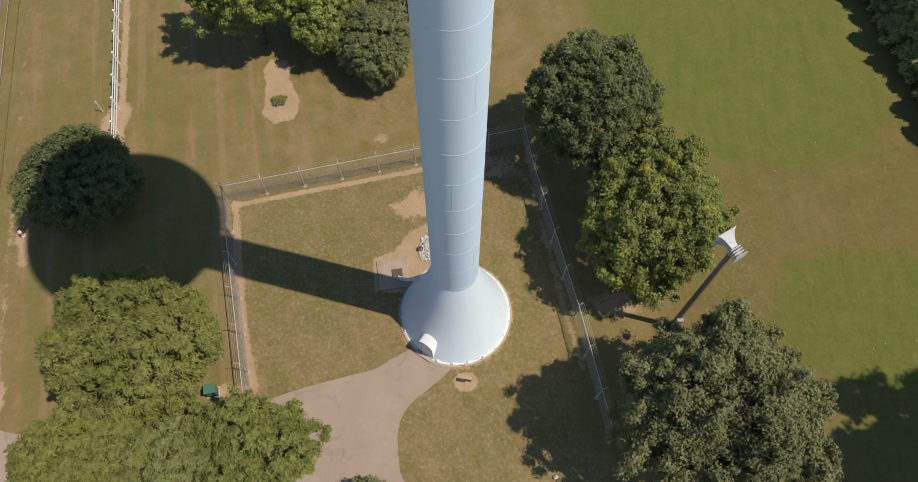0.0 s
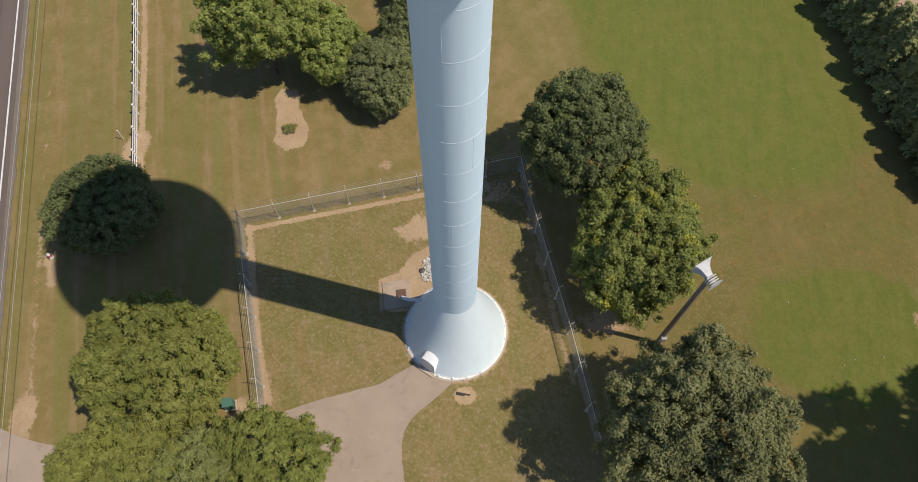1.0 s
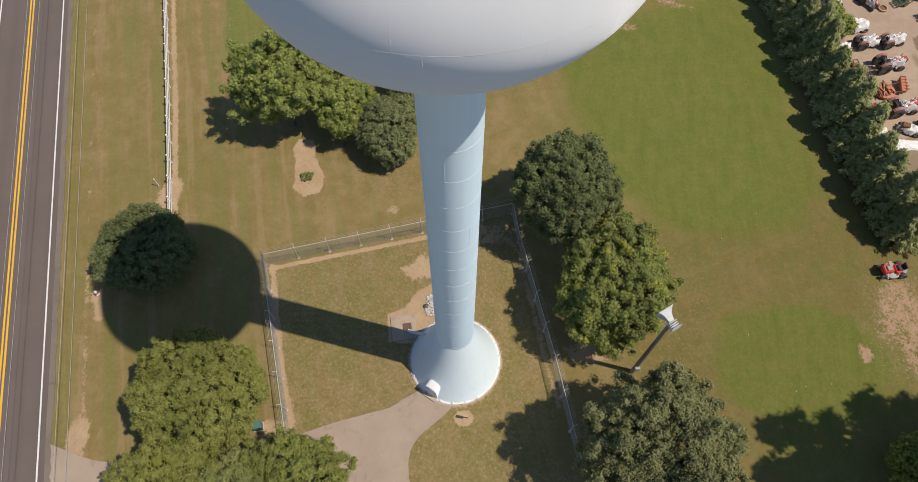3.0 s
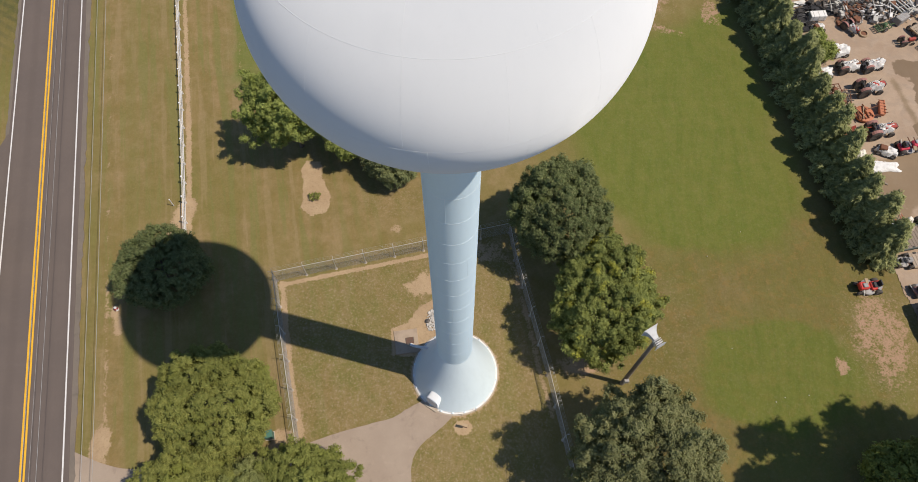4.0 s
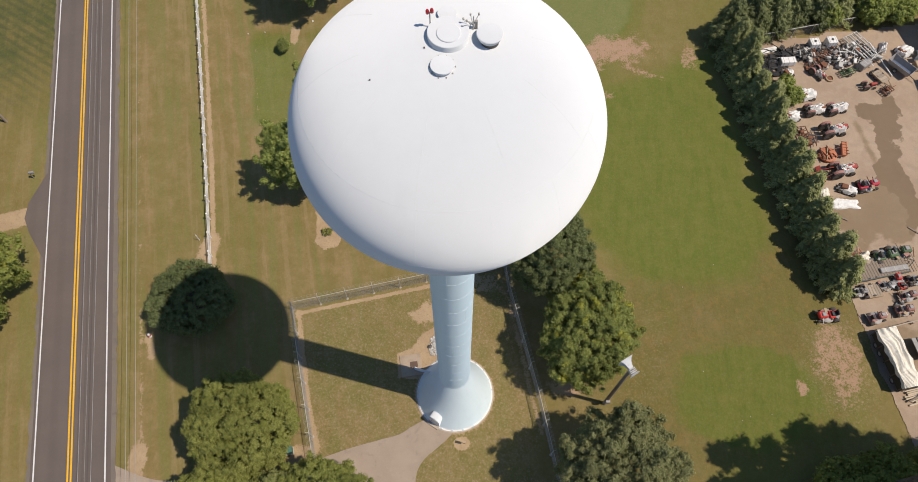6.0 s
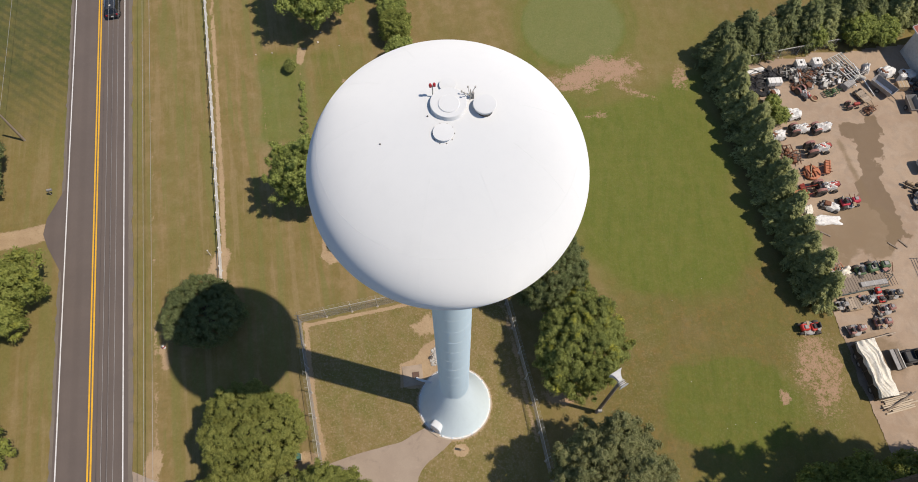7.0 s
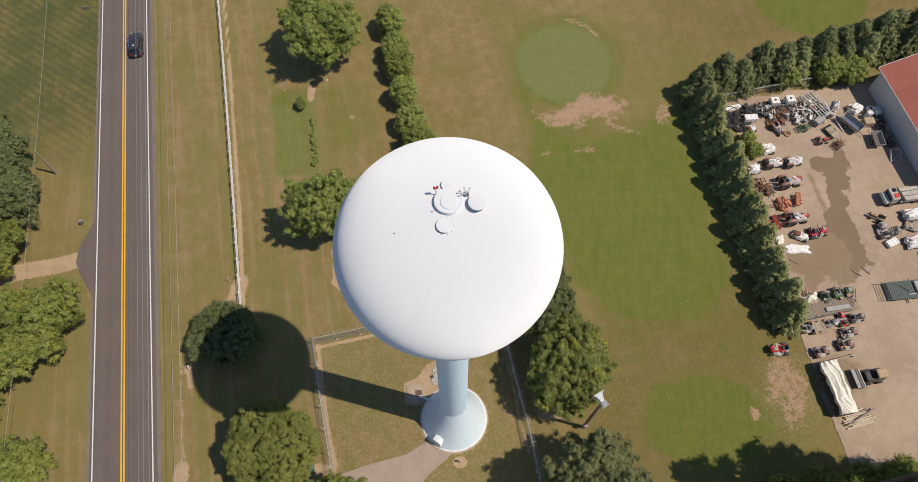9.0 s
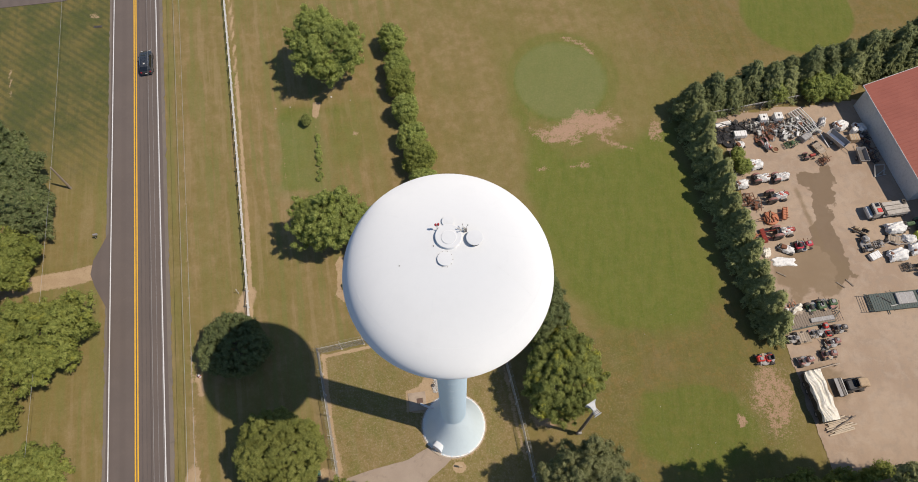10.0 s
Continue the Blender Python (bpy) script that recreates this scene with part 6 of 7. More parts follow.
def tractor(label, x, y, turn, paint, size=1.0, tarp=0, bucket=None, group="tractors in the yard"):
    """A farm tractor, its nose along its own x."""
    t = thing("tractor", label, "tractor", group, (x, y, 0.02), turn)
    k = size
    part("chassis", Mesh().box((0.25 * k, 0, 0.62 * k), (2.7 * k, 0.34 * k, 0.3 * k)), STEEL, t)
    part("hood", Mesh().box((0.95 * k, 0, 1.05 * k), (1.35 * k, 0.56 * k, 0.6 * k), 0, 0.09 * k), paint, t, "painted hood")
    part("grille", Mesh().box((1.66 * k, 0, 1.02 * k), (0.08 * k, 0.5 * k, 0.5 * k)), STEEL, t)
    part("seat", Mesh().box((-0.72 * k, 0, 1.12 * k), (0.42 * k, 0.45 * k, 0.12 * k), 0, 0.05).box((-0.94 * k, 0, 1.32 * k), (0.1 * k, 0.45 * k, 0.38 * k), 0, 0.04), BLACK, t)
    part("steering_wheel", Mesh().tube([(-0.12 * k + 0.1 * k * math.sin(a) * 0.4, 0.2 * k * math.cos(a), 1.42 * k + 0.2 * k * math.sin(a) * 0.6) for a in np.linspace(0, 2 * math.pi, 13)], 0.022 * k, 5), BLACK, t)
    part("steering_column", Mesh().rod((0.2 * k, 0, 1.2 * k), (-0.12 * k, 0, 1.42 * k), 0.03 * k, n=6), STEEL, t)
    part("exhaust", Mesh().rod((0.9 * k, 0.14 * k, 1.3 * k), (0.9 * k, 0.14 * k, 1.85 * k), 0.035 * k, n=8), STEEL, t)
    for s in (-1, 1):
        part("fender", Mesh().add([(-0.68 * k + 0.78 * k * math.cos(a), s * yy * k, 0.72 * k + 0.78 * k * math.sin(a)) for yy in (0.46, 0.80) for a in np.linspace(0.5, 2.5, 8)], [(i, i + 1, 9 + i, 8 + i) for i in range(7)]), MAROON if paint in (RUST, RED) else paint, t)
        wheel_parts(t, -0.68 * k, s * 0.68 * k, 0.68 * k, 0.36 * k, STEEL)
        wheel_parts(t, 1.25 * k, s * 0.58 * k, 0.36 * k, 0.2 * k, STEEL)
    for s in (-1, 1):
        part("roll_bar", Mesh().tube([(-1.05 * k, s * 0.38 * k, 0.9 * k), (-1.1 * k, s * 0.38 * k, 1.75 * k), (-1.1 * k, 0, 1.95 * k)], 0.035 * k, 6), STEEL, t)
    part("lower_link", Mesh().rod((-0.9 * k, -0.25 * k, 0.5 * k), (-1.7 * k, -0.3 * k, 0.42 * k), 0.035 * k, n=6), STEEL, t)
    if tarp == 1:
        cloth(t, 1.7 * k, 0.95 * k, 1.45 * k, int(x * 7 + y), at=(0.62 * k, 0), skirt=1.0 * k)
    if tarp == 2:
        cloth(t, 2.6 * k, 1.35 * k, 1.65 * k, int(x * 7 + y), at=(0.35 * k, 0), skirt=0.75 * k)
    if bucket:
        v = [(-1.9 * k + dx, s * 0.95 * k, z) for s in (-1, 1) for dx, z in ((0, 0.1), (-0.55 * k, 0.1), (-0.7 * k, 0.45), (-0.25 * k, 0.75))]
        b = part("blade_bucket", Mesh().add(v, [(0, 1, 2, 3), (7, 6, 5, 4), (0, 4, 5, 1), (1, 5, 6, 2), (2, 6, 7, 3), (3, 7, 4, 0)]), bucket, t, "rust red bucket")
        for i in range(5):
            part("bucket_rib", Mesh().box((-2.35 * k, (-0.8 + 0.4 * i) * k, 0.63), (0.5 * k, 0.05, 0.08), 0, 0.01), bucket, b)
        for s in (-1, 1):
            part("loader_arm", Mesh().rod((-1.95 * k, s * 0.5 * k, 0.5), (-0.3 * k, s * 0.4 * k, 0.85 * k), 0.05 * k, n=6), bucket, t)
    return t


def small_mower(label, x, y, turn, paint, size=1.0, name="ride_on_mower"):
    t = thing(name, label, "mower", "small machines in the yard", (x, y, 0.02), turn)
    k = size
    part("deck", Mesh().lathe([(0.62 * k, 0.14), (0.64 * k, 0.34 * k), (0.5 * k, 0.42 * k), (0.0, 0.44 * k)], 18, (0.1 * k, 0, 0)), GREY, t, smooth=True)
    part("hood", Mesh().box((0.62 * k, 0, 0.68 * k), (0.78 * k, 0.6 * k, 0.46 * k), 0, 0.1), paint, t)
    part("seat", Mesh().box((-0.35 * k, 0, 0.74 * k), (0.42 * k, 0.46 * k, 0.14 * k), 0, 0.05).box((-0.58 * k, 0, 0.95 * k), (0.12 * k, 0.46 * k, 0.4 * k), 0, 0.05), BLACK, t)
    part("rear_body", Mesh().box((-0.4 * k, 0, 0.5 * k), (0.8 * k, 0.7 * k, 0.3 * k), 0, 0.06), paint, t)
    part("engine", Mesh().box((0.62 * k, 0.05 * k, 0.95 * k), (0.36 * k, 0.34 * k, 0.14 * k), 0, 0.04), GREY, t)
    part("steering_wheel", Mesh().tube([(0.12 * k + 0.06 * k * math.sin(a), 0.17 * k * math.cos(a), 1.0 * k + 0.1 * k * math.sin(a)) for a in np.linspace(0, 2 * math.pi, 11)], 0.02 * k, 5), BLACK, t)
    q = np.random.default_rng(int(abs(x * 31 + y * 17)))
    for i in range(3):
        px, py = q.uniform(-0.9, 1.1) * k, q.uniform(-0.4, 0.4) * k
        part("frame_bar", Mesh().rod((px, py - 0.42 * k, q.uniform(0.35, 0.8) * k), (px + q.normal(0, 0.25), py + 0.42 * k, q.uniform(0.35, 0.8) * k), 0.035 * k, n=6), (TAN, GALV, RUST)[q.integers(3)], t)
    for i in range(2):
        part("cover_plate", Mesh().box((q.uniform(-0.9, 1.0) * k, q.uniform(-0.5, 0.5) * k, q.uniform(0.6, 0.95) * k), (q.uniform(0.2, 0.5) * k, q.uniform(0.15, 0.4) * k, 0.1 * k), q.uniform(0, 90), 0.03), (TAN, HORN, MAROON, GREY)[q.integers(4)], t)
    for s in (-1, 1):
        wheel_parts(t, -0.55 * k, s * 0.5 * k, 0.3 * k, 0.24 * k)
        wheel_parts(t, 0.85 * k, s * 0.42 * k, 0.22 * k, 0.16 * k)
    return t


def covered(label, x, y, turn, sx, sy, h, seed, material=None, wheels=True):
    """A machine hidden under a tarpaulin, with its frame and wheels showing below."""
    t = thing("covered_machine", label, "covered machine", "covered machines", (x, y, 0.02), turn)
    part("frame", Mesh().box((0, 0, 0.4), (sx * 0.9, sy * 0.5, 0.22)), STEEL, t)
    part("engine_block", Mesh().box((-sx * 0.22, 0, 0.7), (sx * 0.35, sy * 0.55, 0.6), 0, 0.06), RUST, t)
    if wheels:
        for px in (-sx * 0.34, sx * 0.34):
            for s in (-1, 1):
                wheel_parts(t, px, s * sy * 0.42, 0.30, 0.18)
    cloth(t, sx, sy, h, seed, material, skirt=h * 0.45)
    return t


def heap_sheet(label, x, y, turn, sx, sy, h, seed, material=None):
    t = thing("tarpaulin", label, "tarpaulin", "loose tarpaulins", (x, y, 0.02), turn)
    cloth(t, sx, sy, h, seed, material, name="sheet", folds=0.22, skirt=0.04)


def implement(label, x, y, turn, paint, seed, sx=2.4, sy=1.5, h=0.8, name="farm_implement"):
    """A rusty drawn implement: a frame of bars with tines, discs and a drawbar."""
    r = np.random.default_rng(seed)
    t = thing(name, label, "farm implement", "farm implements", (x, y, 0.02), turn)
    for yy in np.linspace(-sy / 2, sy / 2, 4):
        part("frame_bar", Mesh().box((0, yy, h * 0.6), (sx, 0.08, 0.1)), paint, t)
    for xx in np.linspace(-sx / 2, sx / 2, 5):
        part("cross_bar", Mesh().box((xx, 0, h * 0.7), (0.08, sy, 0.09)), paint, t)
        for s in (-0.38, 0.0, 0.38):
            part("tine", Mesh().tube([(xx, s * sy, h * 0.7), (xx + 0.12, s * sy, h * 0.45), (xx - 0.05, s * sy, 0.03)], 0.028, 5), STEEL, t)
    part("drawbar", Mesh().rod((sx / 2, 0, h * 0.6), (sx / 2 + 0.8, 0, 0.35), 0.05, n=6), paint, t)
    part("gearbox", Mesh().box((r.uniform(-0.3, 0.3), 0, h * 0.95), (0.5, 0.42, 0.36), r.uniform(0, 40), 0.06), paint, t)
    part("mast", Mesh().tube([(-0.2, -0.4, h * 0.7), (0.1, 0, h * 1.5), (-0.2, 0.4, h * 0.7)], 0.04, 6), paint, t)
    for s in (-1, 1):
        wheel_parts(t, r.uniform(-0.3, 0.3), s * (sy / 2 + 0.05), 0.3, 0.16)
    return t


def crate(label, x, y, turn, sx, sy, h, material, name="crate", lid=True):
    t = thing(name, label, "crate", "crates and boxes", (x, y, 0.02), turn)
    part("body", Mesh().box((0, 0, h / 2 + 0.1), (sx, sy, h), 0, 0.05), material, t)
    for i in (-1, 0, 1):
        part("skid", Mesh().box((0, i * sy * 0.4, 0.05), (sx, 0.1, 0.1), 0, 0.01), TIMBER, t)
        part("strap", Mesh().box((i * sx * 0.33, 0, h / 2 + 0.1), (0.06, sy + 0.03, h + 0.03), 0, 0.01), GALV, t)
    if lid:
        part("cap", Mesh().lathe([(0.16, h + 0.08), (0.16, h + 0.16), (0.0, h + 0.17)], 14), BLACK, t)
    return t


def trailer(label, x, y, turn, L, W, material, h=0.62, ends=True, rails=0, name="flatbed_trailer"):
    t = thing(name, label, "trailer", "trailers in the yard", (x, y, 0.02), turn)
    for s in (-1, 1):
        part("side_rail", Mesh().box((0, s * W / 2, h), (L, 0.12, 0.2)), material, t)
    n = int(L / 0.32)
    for i in range(n):
        part("deck_board", Mesh().box((-L / 2 + (i + 0.5) * L / n, 0, h + 0.05), (L / n - 0.03, W - 0.1, 0.05), 0, 0.008), TIMBER if material is not DARKTEAL else DARKTEAL if L > 8 else POLE_WOOD, t)
    part("drawbar", Mesh().rod((L / 2, -W * 0.3, h), (L / 2 + 1.2, 0, 0.45), 0.05, n=6).rod((L / 2, W * 0.3, h), (L / 2 + 1.2, 0, 0.45), 0.05, n=6), material, t)
    for px in (-L * 0.1, -L * 0.1 - 0.8):
        for s in (-1, 1):
            wheel_parts(t, px, s * (W / 2 - 0.12), 0.33, 0.2)
    if ends:
        for s in (-1, 1):
            part("ramp_post", Mesh().rod((-L / 2, s * W / 2, h), (-L / 2 - 0.9, s * W / 2, h + 0.5), 0.04, n=6), material, t)
        for i in range(4):
            part("ramp_bar", Mesh().rod((-L / 2 - 0.25 * i, -W / 2, h + 0.14 * i), (-L / 2 - 0.25 * i, W / 2, h + 0.14 * i), 0.035, n=6), material, t)
    for i in range(rails):
        part("stake", Mesh().rod((L / 2 + 0.1 + 0.35 * i, -W * 0.55, 0.5), (L / 2 + 0.1 + 0.35 * i, W * 0.55, 0.5 + 0.1), 0.025, n=5), STEEL, t)
    return t


def tub(label, x, y, turn, L, W, h, material, inner):
    """An open dump body: sloping sides, hollow inside."""
    t = thing("dump_body", label, "dump trailer", "trailers in the yard", (x, y, 0.02), turn)
    o, i = 0.05, 0.10
    b0, b1 = 0.55, 0.55 + h
    ring = lambda l, w, z: [(-l, -w, z), (l, -w, z), (l, w, z), (-l, w, z)]
    v = ring(L / 2 - 0.2, W / 2 - 0.2, b0) + ring(L / 2, W / 2, b1) + ring(L / 2 - o, W / 2 - o, b1) + ring(L / 2 - 0.25, W / 2 - 0.25, b0 + 0.06)
    f = [(3, 2, 1, 0)] + [(4 * k + j, 4 * k + (j + 1) % 4, 4 * k + 4 + (j + 1) % 4, 4 * k + 4 + j) for k in range(3) for j in range(4)] + [(12, 13, 14, 15)]
    part("body", Mesh().add(v, f), material, t)
    part("liner", Mesh().box((0, 0, b0 + 0.09), (L - 0.55, W - 0.55, 0.03), 0, 0.01), inner, t)
    part("drawbar", Mesh().rod((L / 2 - 0.2, 0, 0.5), (L / 2 + 0.9, 0, 0.4), 0.05, n=6), STEEL, t)
    for s in (-1, 1):
        wheel_parts(t, -0.2, s * (W / 2 - 0.1), 0.33, 0.2)


def coil(x, y, r, turns, seed):
    t = thing("hose_coil", "black plastic hose wound in a coil", "hose", "hose coils", (x, y, 0.02))
    q = np.random.default_rng(seed)
    for k in range(turns):
        rr, z = r * (0.34 + 0.66 * (k % 8) / 7), 0.06 + 0.10 * (k // 8)
        part("loop", Mesh().tube([(rr * math.cos(a) + q.normal(0, 0.02), rr * math.sin(a) + q.normal(0, 0.02), z + q.normal(0, 0.01)) for a in np.linspace(0, 2 * math.pi, 25)], 0.05, 6), BLACK, t)


def scrap(label, x, y, turn, sx, sy, seed, count, mats, name="scrap_heap"):
    """A heap of bars, pipes and boxes lying over one another."""
    r = np.random.default_rng(seed)
    t = thing(name, label, "scrap heap", "", (x, y, 0.02), turn)
    for k in range(count):
        px, py, z = r.uniform(-sx / 2, sx / 2), r.uniform(-sy / 2, sy / 2), r.uniform(0.1, 0.8)
        m = mats[r.integers(len(mats))]
        kind = r.random()
        if kind < 0.5:
            a, l = r.uniform(0, math.pi), r.uniform(0.8, 2.2)
            d = Vector((math.cos(a), math.sin(a), r.normal(0, 0.12))) * l / 2
            part("bar", Mesh().rod(Vector((px, py, z)) - d, Vector((px, py, z)) + d, r.uniform(0.03, 0.07), n=6), m, t)
        elif kind < 0.8:
            part("box", Mesh().box((px, py, z * 0.7), (r.uniform(0.3, 0.9), r.uniform(0.25, 0.6), r.uniform(0.2, 0.6)), r.uniform(0, 90), 0.03), m, t)
        else:
            rr = r.uniform(0.22, 0.4)
            part("old_wheel", Mesh().lathe([(rr * 0.5, -0.08), (rr, -0.08), (rr, 0.08), (rr * 0.5, 0.08), (rr * 0.5, -0.08)], 14, m=Matrix.Translation((px, py, z * 0.6 + 0.1)) @ pose(0, 0, 0, r.uniform(0, 70), r.uniform(0, 40), 0)), RUBBER, t)


def pipe_rack(x, y, turn, L, W):
    t = thing("pipe_rack", "pale metal frame of welded pipes lying on the gravel", "metal frame", at=(x, y, 0.02), turn=turn)
    for i in range(6):
        part("rail", Mesh().rod((-L / 2, -W / 2 + W * i / 5, 0.55), (L / 2, -W / 2 + W * i / 5, 0.7), 0.06 if i % 2 else 0.1, n=8), WHITE if i % 2 else GALV, t)
    for i in range(5):
        part("rung", Mesh().rod((-L / 2 + L * i / 4, -W / 2, 0.62), (-L / 2 + L * i / 4, W / 2, 0.68), 0.045, n=6), GALV, t)
    for sx in (-1, 1):
        for sy in (-1, 1):
            part("leg", Mesh().rod((sx * L * 0.46, sy * W * 0.46, 0), (sx * L * 0.46, sy * W * 0.46, 0.7), 0.05, n=6), GALV, t)
    part("top_hoop", Mesh().tube([(L / 2, -W / 2, 0.6), (L / 2 + 0.1, -W / 2, 1.6), (L / 2 + 0.1, W / 2, 1.7), (L / 2, W / 2, 0.6)], 0.045, 6), GALV, t)


YT = 9.0  # rows of machines are turned by this much
# back corner
coil(39.7, 42.7, 1.0, 24, 1)
coil(41.1, 41.7, 0.95, 24, 2)
coil(42.6, 42.4, 0.5, 6, 3)
pipes = thing("pipe_bundle", "bundle of black plastic pipes on the ground", "pipes", at=(43.2, 43.9, 0.02), turn=4)
for k in range(9):
    part("pipe", Mesh().tube([(-2.6 + 0.2 * math.sin(k), 0.16 * k - 0.6, 0.08), (0, 0.15 * k - 0.6 + 0.1 * math.sin(k * 2), 0.10), (2.7 + 0.4 * math.cos(k * 3), 0.11 * k - 0.75, 0.14)], 0.055, 6), BLACK, pipes)
panel = thing("metal_sheet", "white metal sheet lying by the back fence", "metal sheet", at=(40.9, 45.0, 0.02), turn=14)
part("sheet", Mesh().box((0, 0, 0.22), (2.6, 0.8, 0.05), 0, 0.01), WHITE, panel)
for dx in (-0.9, 0.9):
    part("batten", Mesh().box((dx, 0, 0.1), (0.1, 0.8, 0.2)), TIMBER, panel)
crate("white open-topped plastic crate", 42.9, 42.9, 4, 1.9, 0.95, 0.75, WHITE, "plastic_crate", False)
covered("white tarp bundled over a small machine", 42.5, 41.0, 20, 1.4, 1.2, 0.9, 401)
crate("white caged liquid tote at the back fence", 46.7, 45.5, 6, 1.25, 1.15, 1.25, WHITE, "liquid_tote")
crate("white caged liquid tote at the back fence", 49.0, 45.8, 6, 1.25, 1.15, 1.25, WHITE, "liquid_tote")
tractor("dark red old tractor with a white box on it", 46.3, 41.1, -55, RED, 0.72, 1)
rim = thing("iron_hoop", "pale iron hoop lying on the gravel", "hoop", at=(47.9, 40.4, 0.02), turn=20)
part("hoop", Mesh().lathe([(0.38, 0.0), (0.5, 0.0), (0.52, 0.22), (0.38, 0.24), (0.38, 0.0)], 20), TAN, rim)
part("hub", Mesh().lathe([(0.39, 0.1), (0.12, 0.14), (0.0, 0.14)], 14), RUST, rim)
scrap("tangled heap of farm machine parts in rust and white", 47.6, 43.3, 5, 4.6, 2.2, 11, 95, [STEEL, RUST, GALV, HORN, GREY, RUST])
scrap("tangled heap of pale pipes and machine parts", 50.6, 44.0, 15, 3.0, 3.0, 12, 70, [GALV, WHITE, STEEL, GREY, TARP])
scrap("dark tangle of frames and rusty parts by the back fence", 48.4, 44.7, 8, 7.0, 1.5, 17, 60, [STEEL, BLACK, RUST, GALV])
scrap("dark clutter in the shade of the shed wall", 61.6, 40.6, -78, 5.5, 1.2, 18, 40, [STEEL, BLACK, GREY, RUST])
for k in range(5):
    q = np.random.default_rng(60 + k)
    hose = thing("loose_hose", "black plastic hose lying in loose bends", "hose", "loose hoses", (42.4, 43.9 + 0.22 * k, 0.04))
    part("pipe", Mesh().tube([(-3.0 + 0.3 * i, 0.35 * math.sin(i * 0.45 + k * 1.7) + q.normal(0, 0.03), 0.08 + 0.05 * k) for i in range(20)], 0.055, 7), BLACK, hose, smooth=True)
for k, (x, y, r0) in enumerate(((39.3, 43.2, 0.80), (39.7, 42.1, 0.72), (41.0, 42.5, 0.66), (41.4, 43.6, 0.78))):
    q = np.random.default_rng(80 + k)
    coil = thing("hose_coil", "black plastic hose in a loose coil on gravel", "hose coil", "coiled hoses", (x, y, 0.03), 70 * k)
    turns = []
    for i in range(64):
        a, ring = i * 0.42, r0 * (0.78 + 0.22 * math.sin(i * 0.42 * 0.27 + k)) + q.normal(0, 0.015)
        turns.append((ring * math.cos(a) + 0.06 * math.sin(a * 0.3), ring * math.sin(a), 0.06 + 0.006 * i))
    part("pipe", Mesh().tube(turns, 0.055, 6), BLACK, coil, smooth=True)
    tail = turns[-1]
    part("loose_end", Mesh().tube([(tail[0] + 0.28 * i, tail[1] + 0.10 * math.sin(i), max(0.06, tail[2] - 0.09 * i)) for i in range(6)], 0.05, 6), BLACK, coil, smooth=True)
heap_sheet("crumpled white tarp on the machine heap", 49.9, 42.9, 20, 1.7, 1.1, 0.8, 402)
pipe_rack(53.0, 45.3, -62, 4.4, 2.3)
scrap("jumble of pipes and brackets on the metal rack", 53.4, 44.6, -60, 3.4, 2.4, 15, 52, [GALV, WHITE, STEEL, RUST, BLACK])
scrap("dark jumble of hoses and fittings at the back fence", 44.6, 44.6, 6, 5.4, 1.6, 16, 70, [BLACK, STEEL, GALV, BLACK])
beam = thing("metal_pole", "long white metal pole leaning on the heap", "pole", at=(54.9, 43.2, 0.02), turn=-66)
part("tube", Mesh().rod((-2.6, 0, 1.0), (2.6, 0, 0.12), 0.07, n=8), WHITE, beam)
part("end_plate", Mesh().box((2.6, 0, 0.12), (0.06, 0.24, 0.22)), GALV, beam)
heap_sheet("white tarp heap by the back fence", 56.0, 45.4, 70, 1.6, 0.9, 0.9, 403)
implement("green and grey mowing implement", 50.2, 41.2, 20, GREEN, 21, 1.9, 0.9, 0.7)
crate("dark grey sheet metal box with a pale lid", 52.6, 42.3, 35, 1.6, 0.9, 0.9, GREY, "metal_box", False)
tractor("small bright red garden tractor", 52.3, 39.0, 8, RED, 0.62)
trailer("small tan wooden cart on gravel", 54.2, 40.4, -60, 1.9, 1.2, TAN, 0.55, False, 0, "cart")
implement("rusty brown cultivator on the gravel", 54.5, 38.3, 30, RUST, 22, 1.5, 0.9, 0.7)
covered("white tarp over a red machine", 58.4, 44.5, 15, 2.2, 1.7, 1.2, 404)
covered("grey-white tarp over a machine in the shed's shade", 61.0, 44.0, -10, 1.9, 1.6, 1.2, 405)
tub("grey steel dump body with a dark blue inside", 57.0, 41.7, -52, 3.3, 1.5, 0.8, GREY, BLUE)
crate("tan boxes stacked on a cart", 59.7, 42.1, 4, 1.5, 1.1, 0.9, TAN, "cargo_box", False)
crate("white box on the tan cart", 59.9, 43.2, 8, 0.8, 0.6, 1.3, WHITE, "cargo_box", False)
tub("dark steel box trailer on the gravel", 60.0, 38.9, 92, 2.4, 1.4, 0.7, GREY, STEEL)
frame_ob = thing("steel_stand", "pale angular steel frame on the gravel", "metal frame", at=(62.2, 36.5, 0.02), turn=10)
for a, b in (((-0.9, -0.7, 0.1), (-0.5, 0.9, 0.7)), ((-0.5, 0.9, 0.7), (0.9, 0.7, 0.7)), ((0.9, 0.7, 0.7), (0.5, -0.7, 0.1)), ((-0.9, -0.7, 0.1), (0.9, 0.1, 0.5)), ((-0.9, -0.7, 0.1), (0.9, -0.6, 0.1))):
    part("frame_bar", Mesh().rod(a, b, 0.07, n=6), GALV, frame_ob)
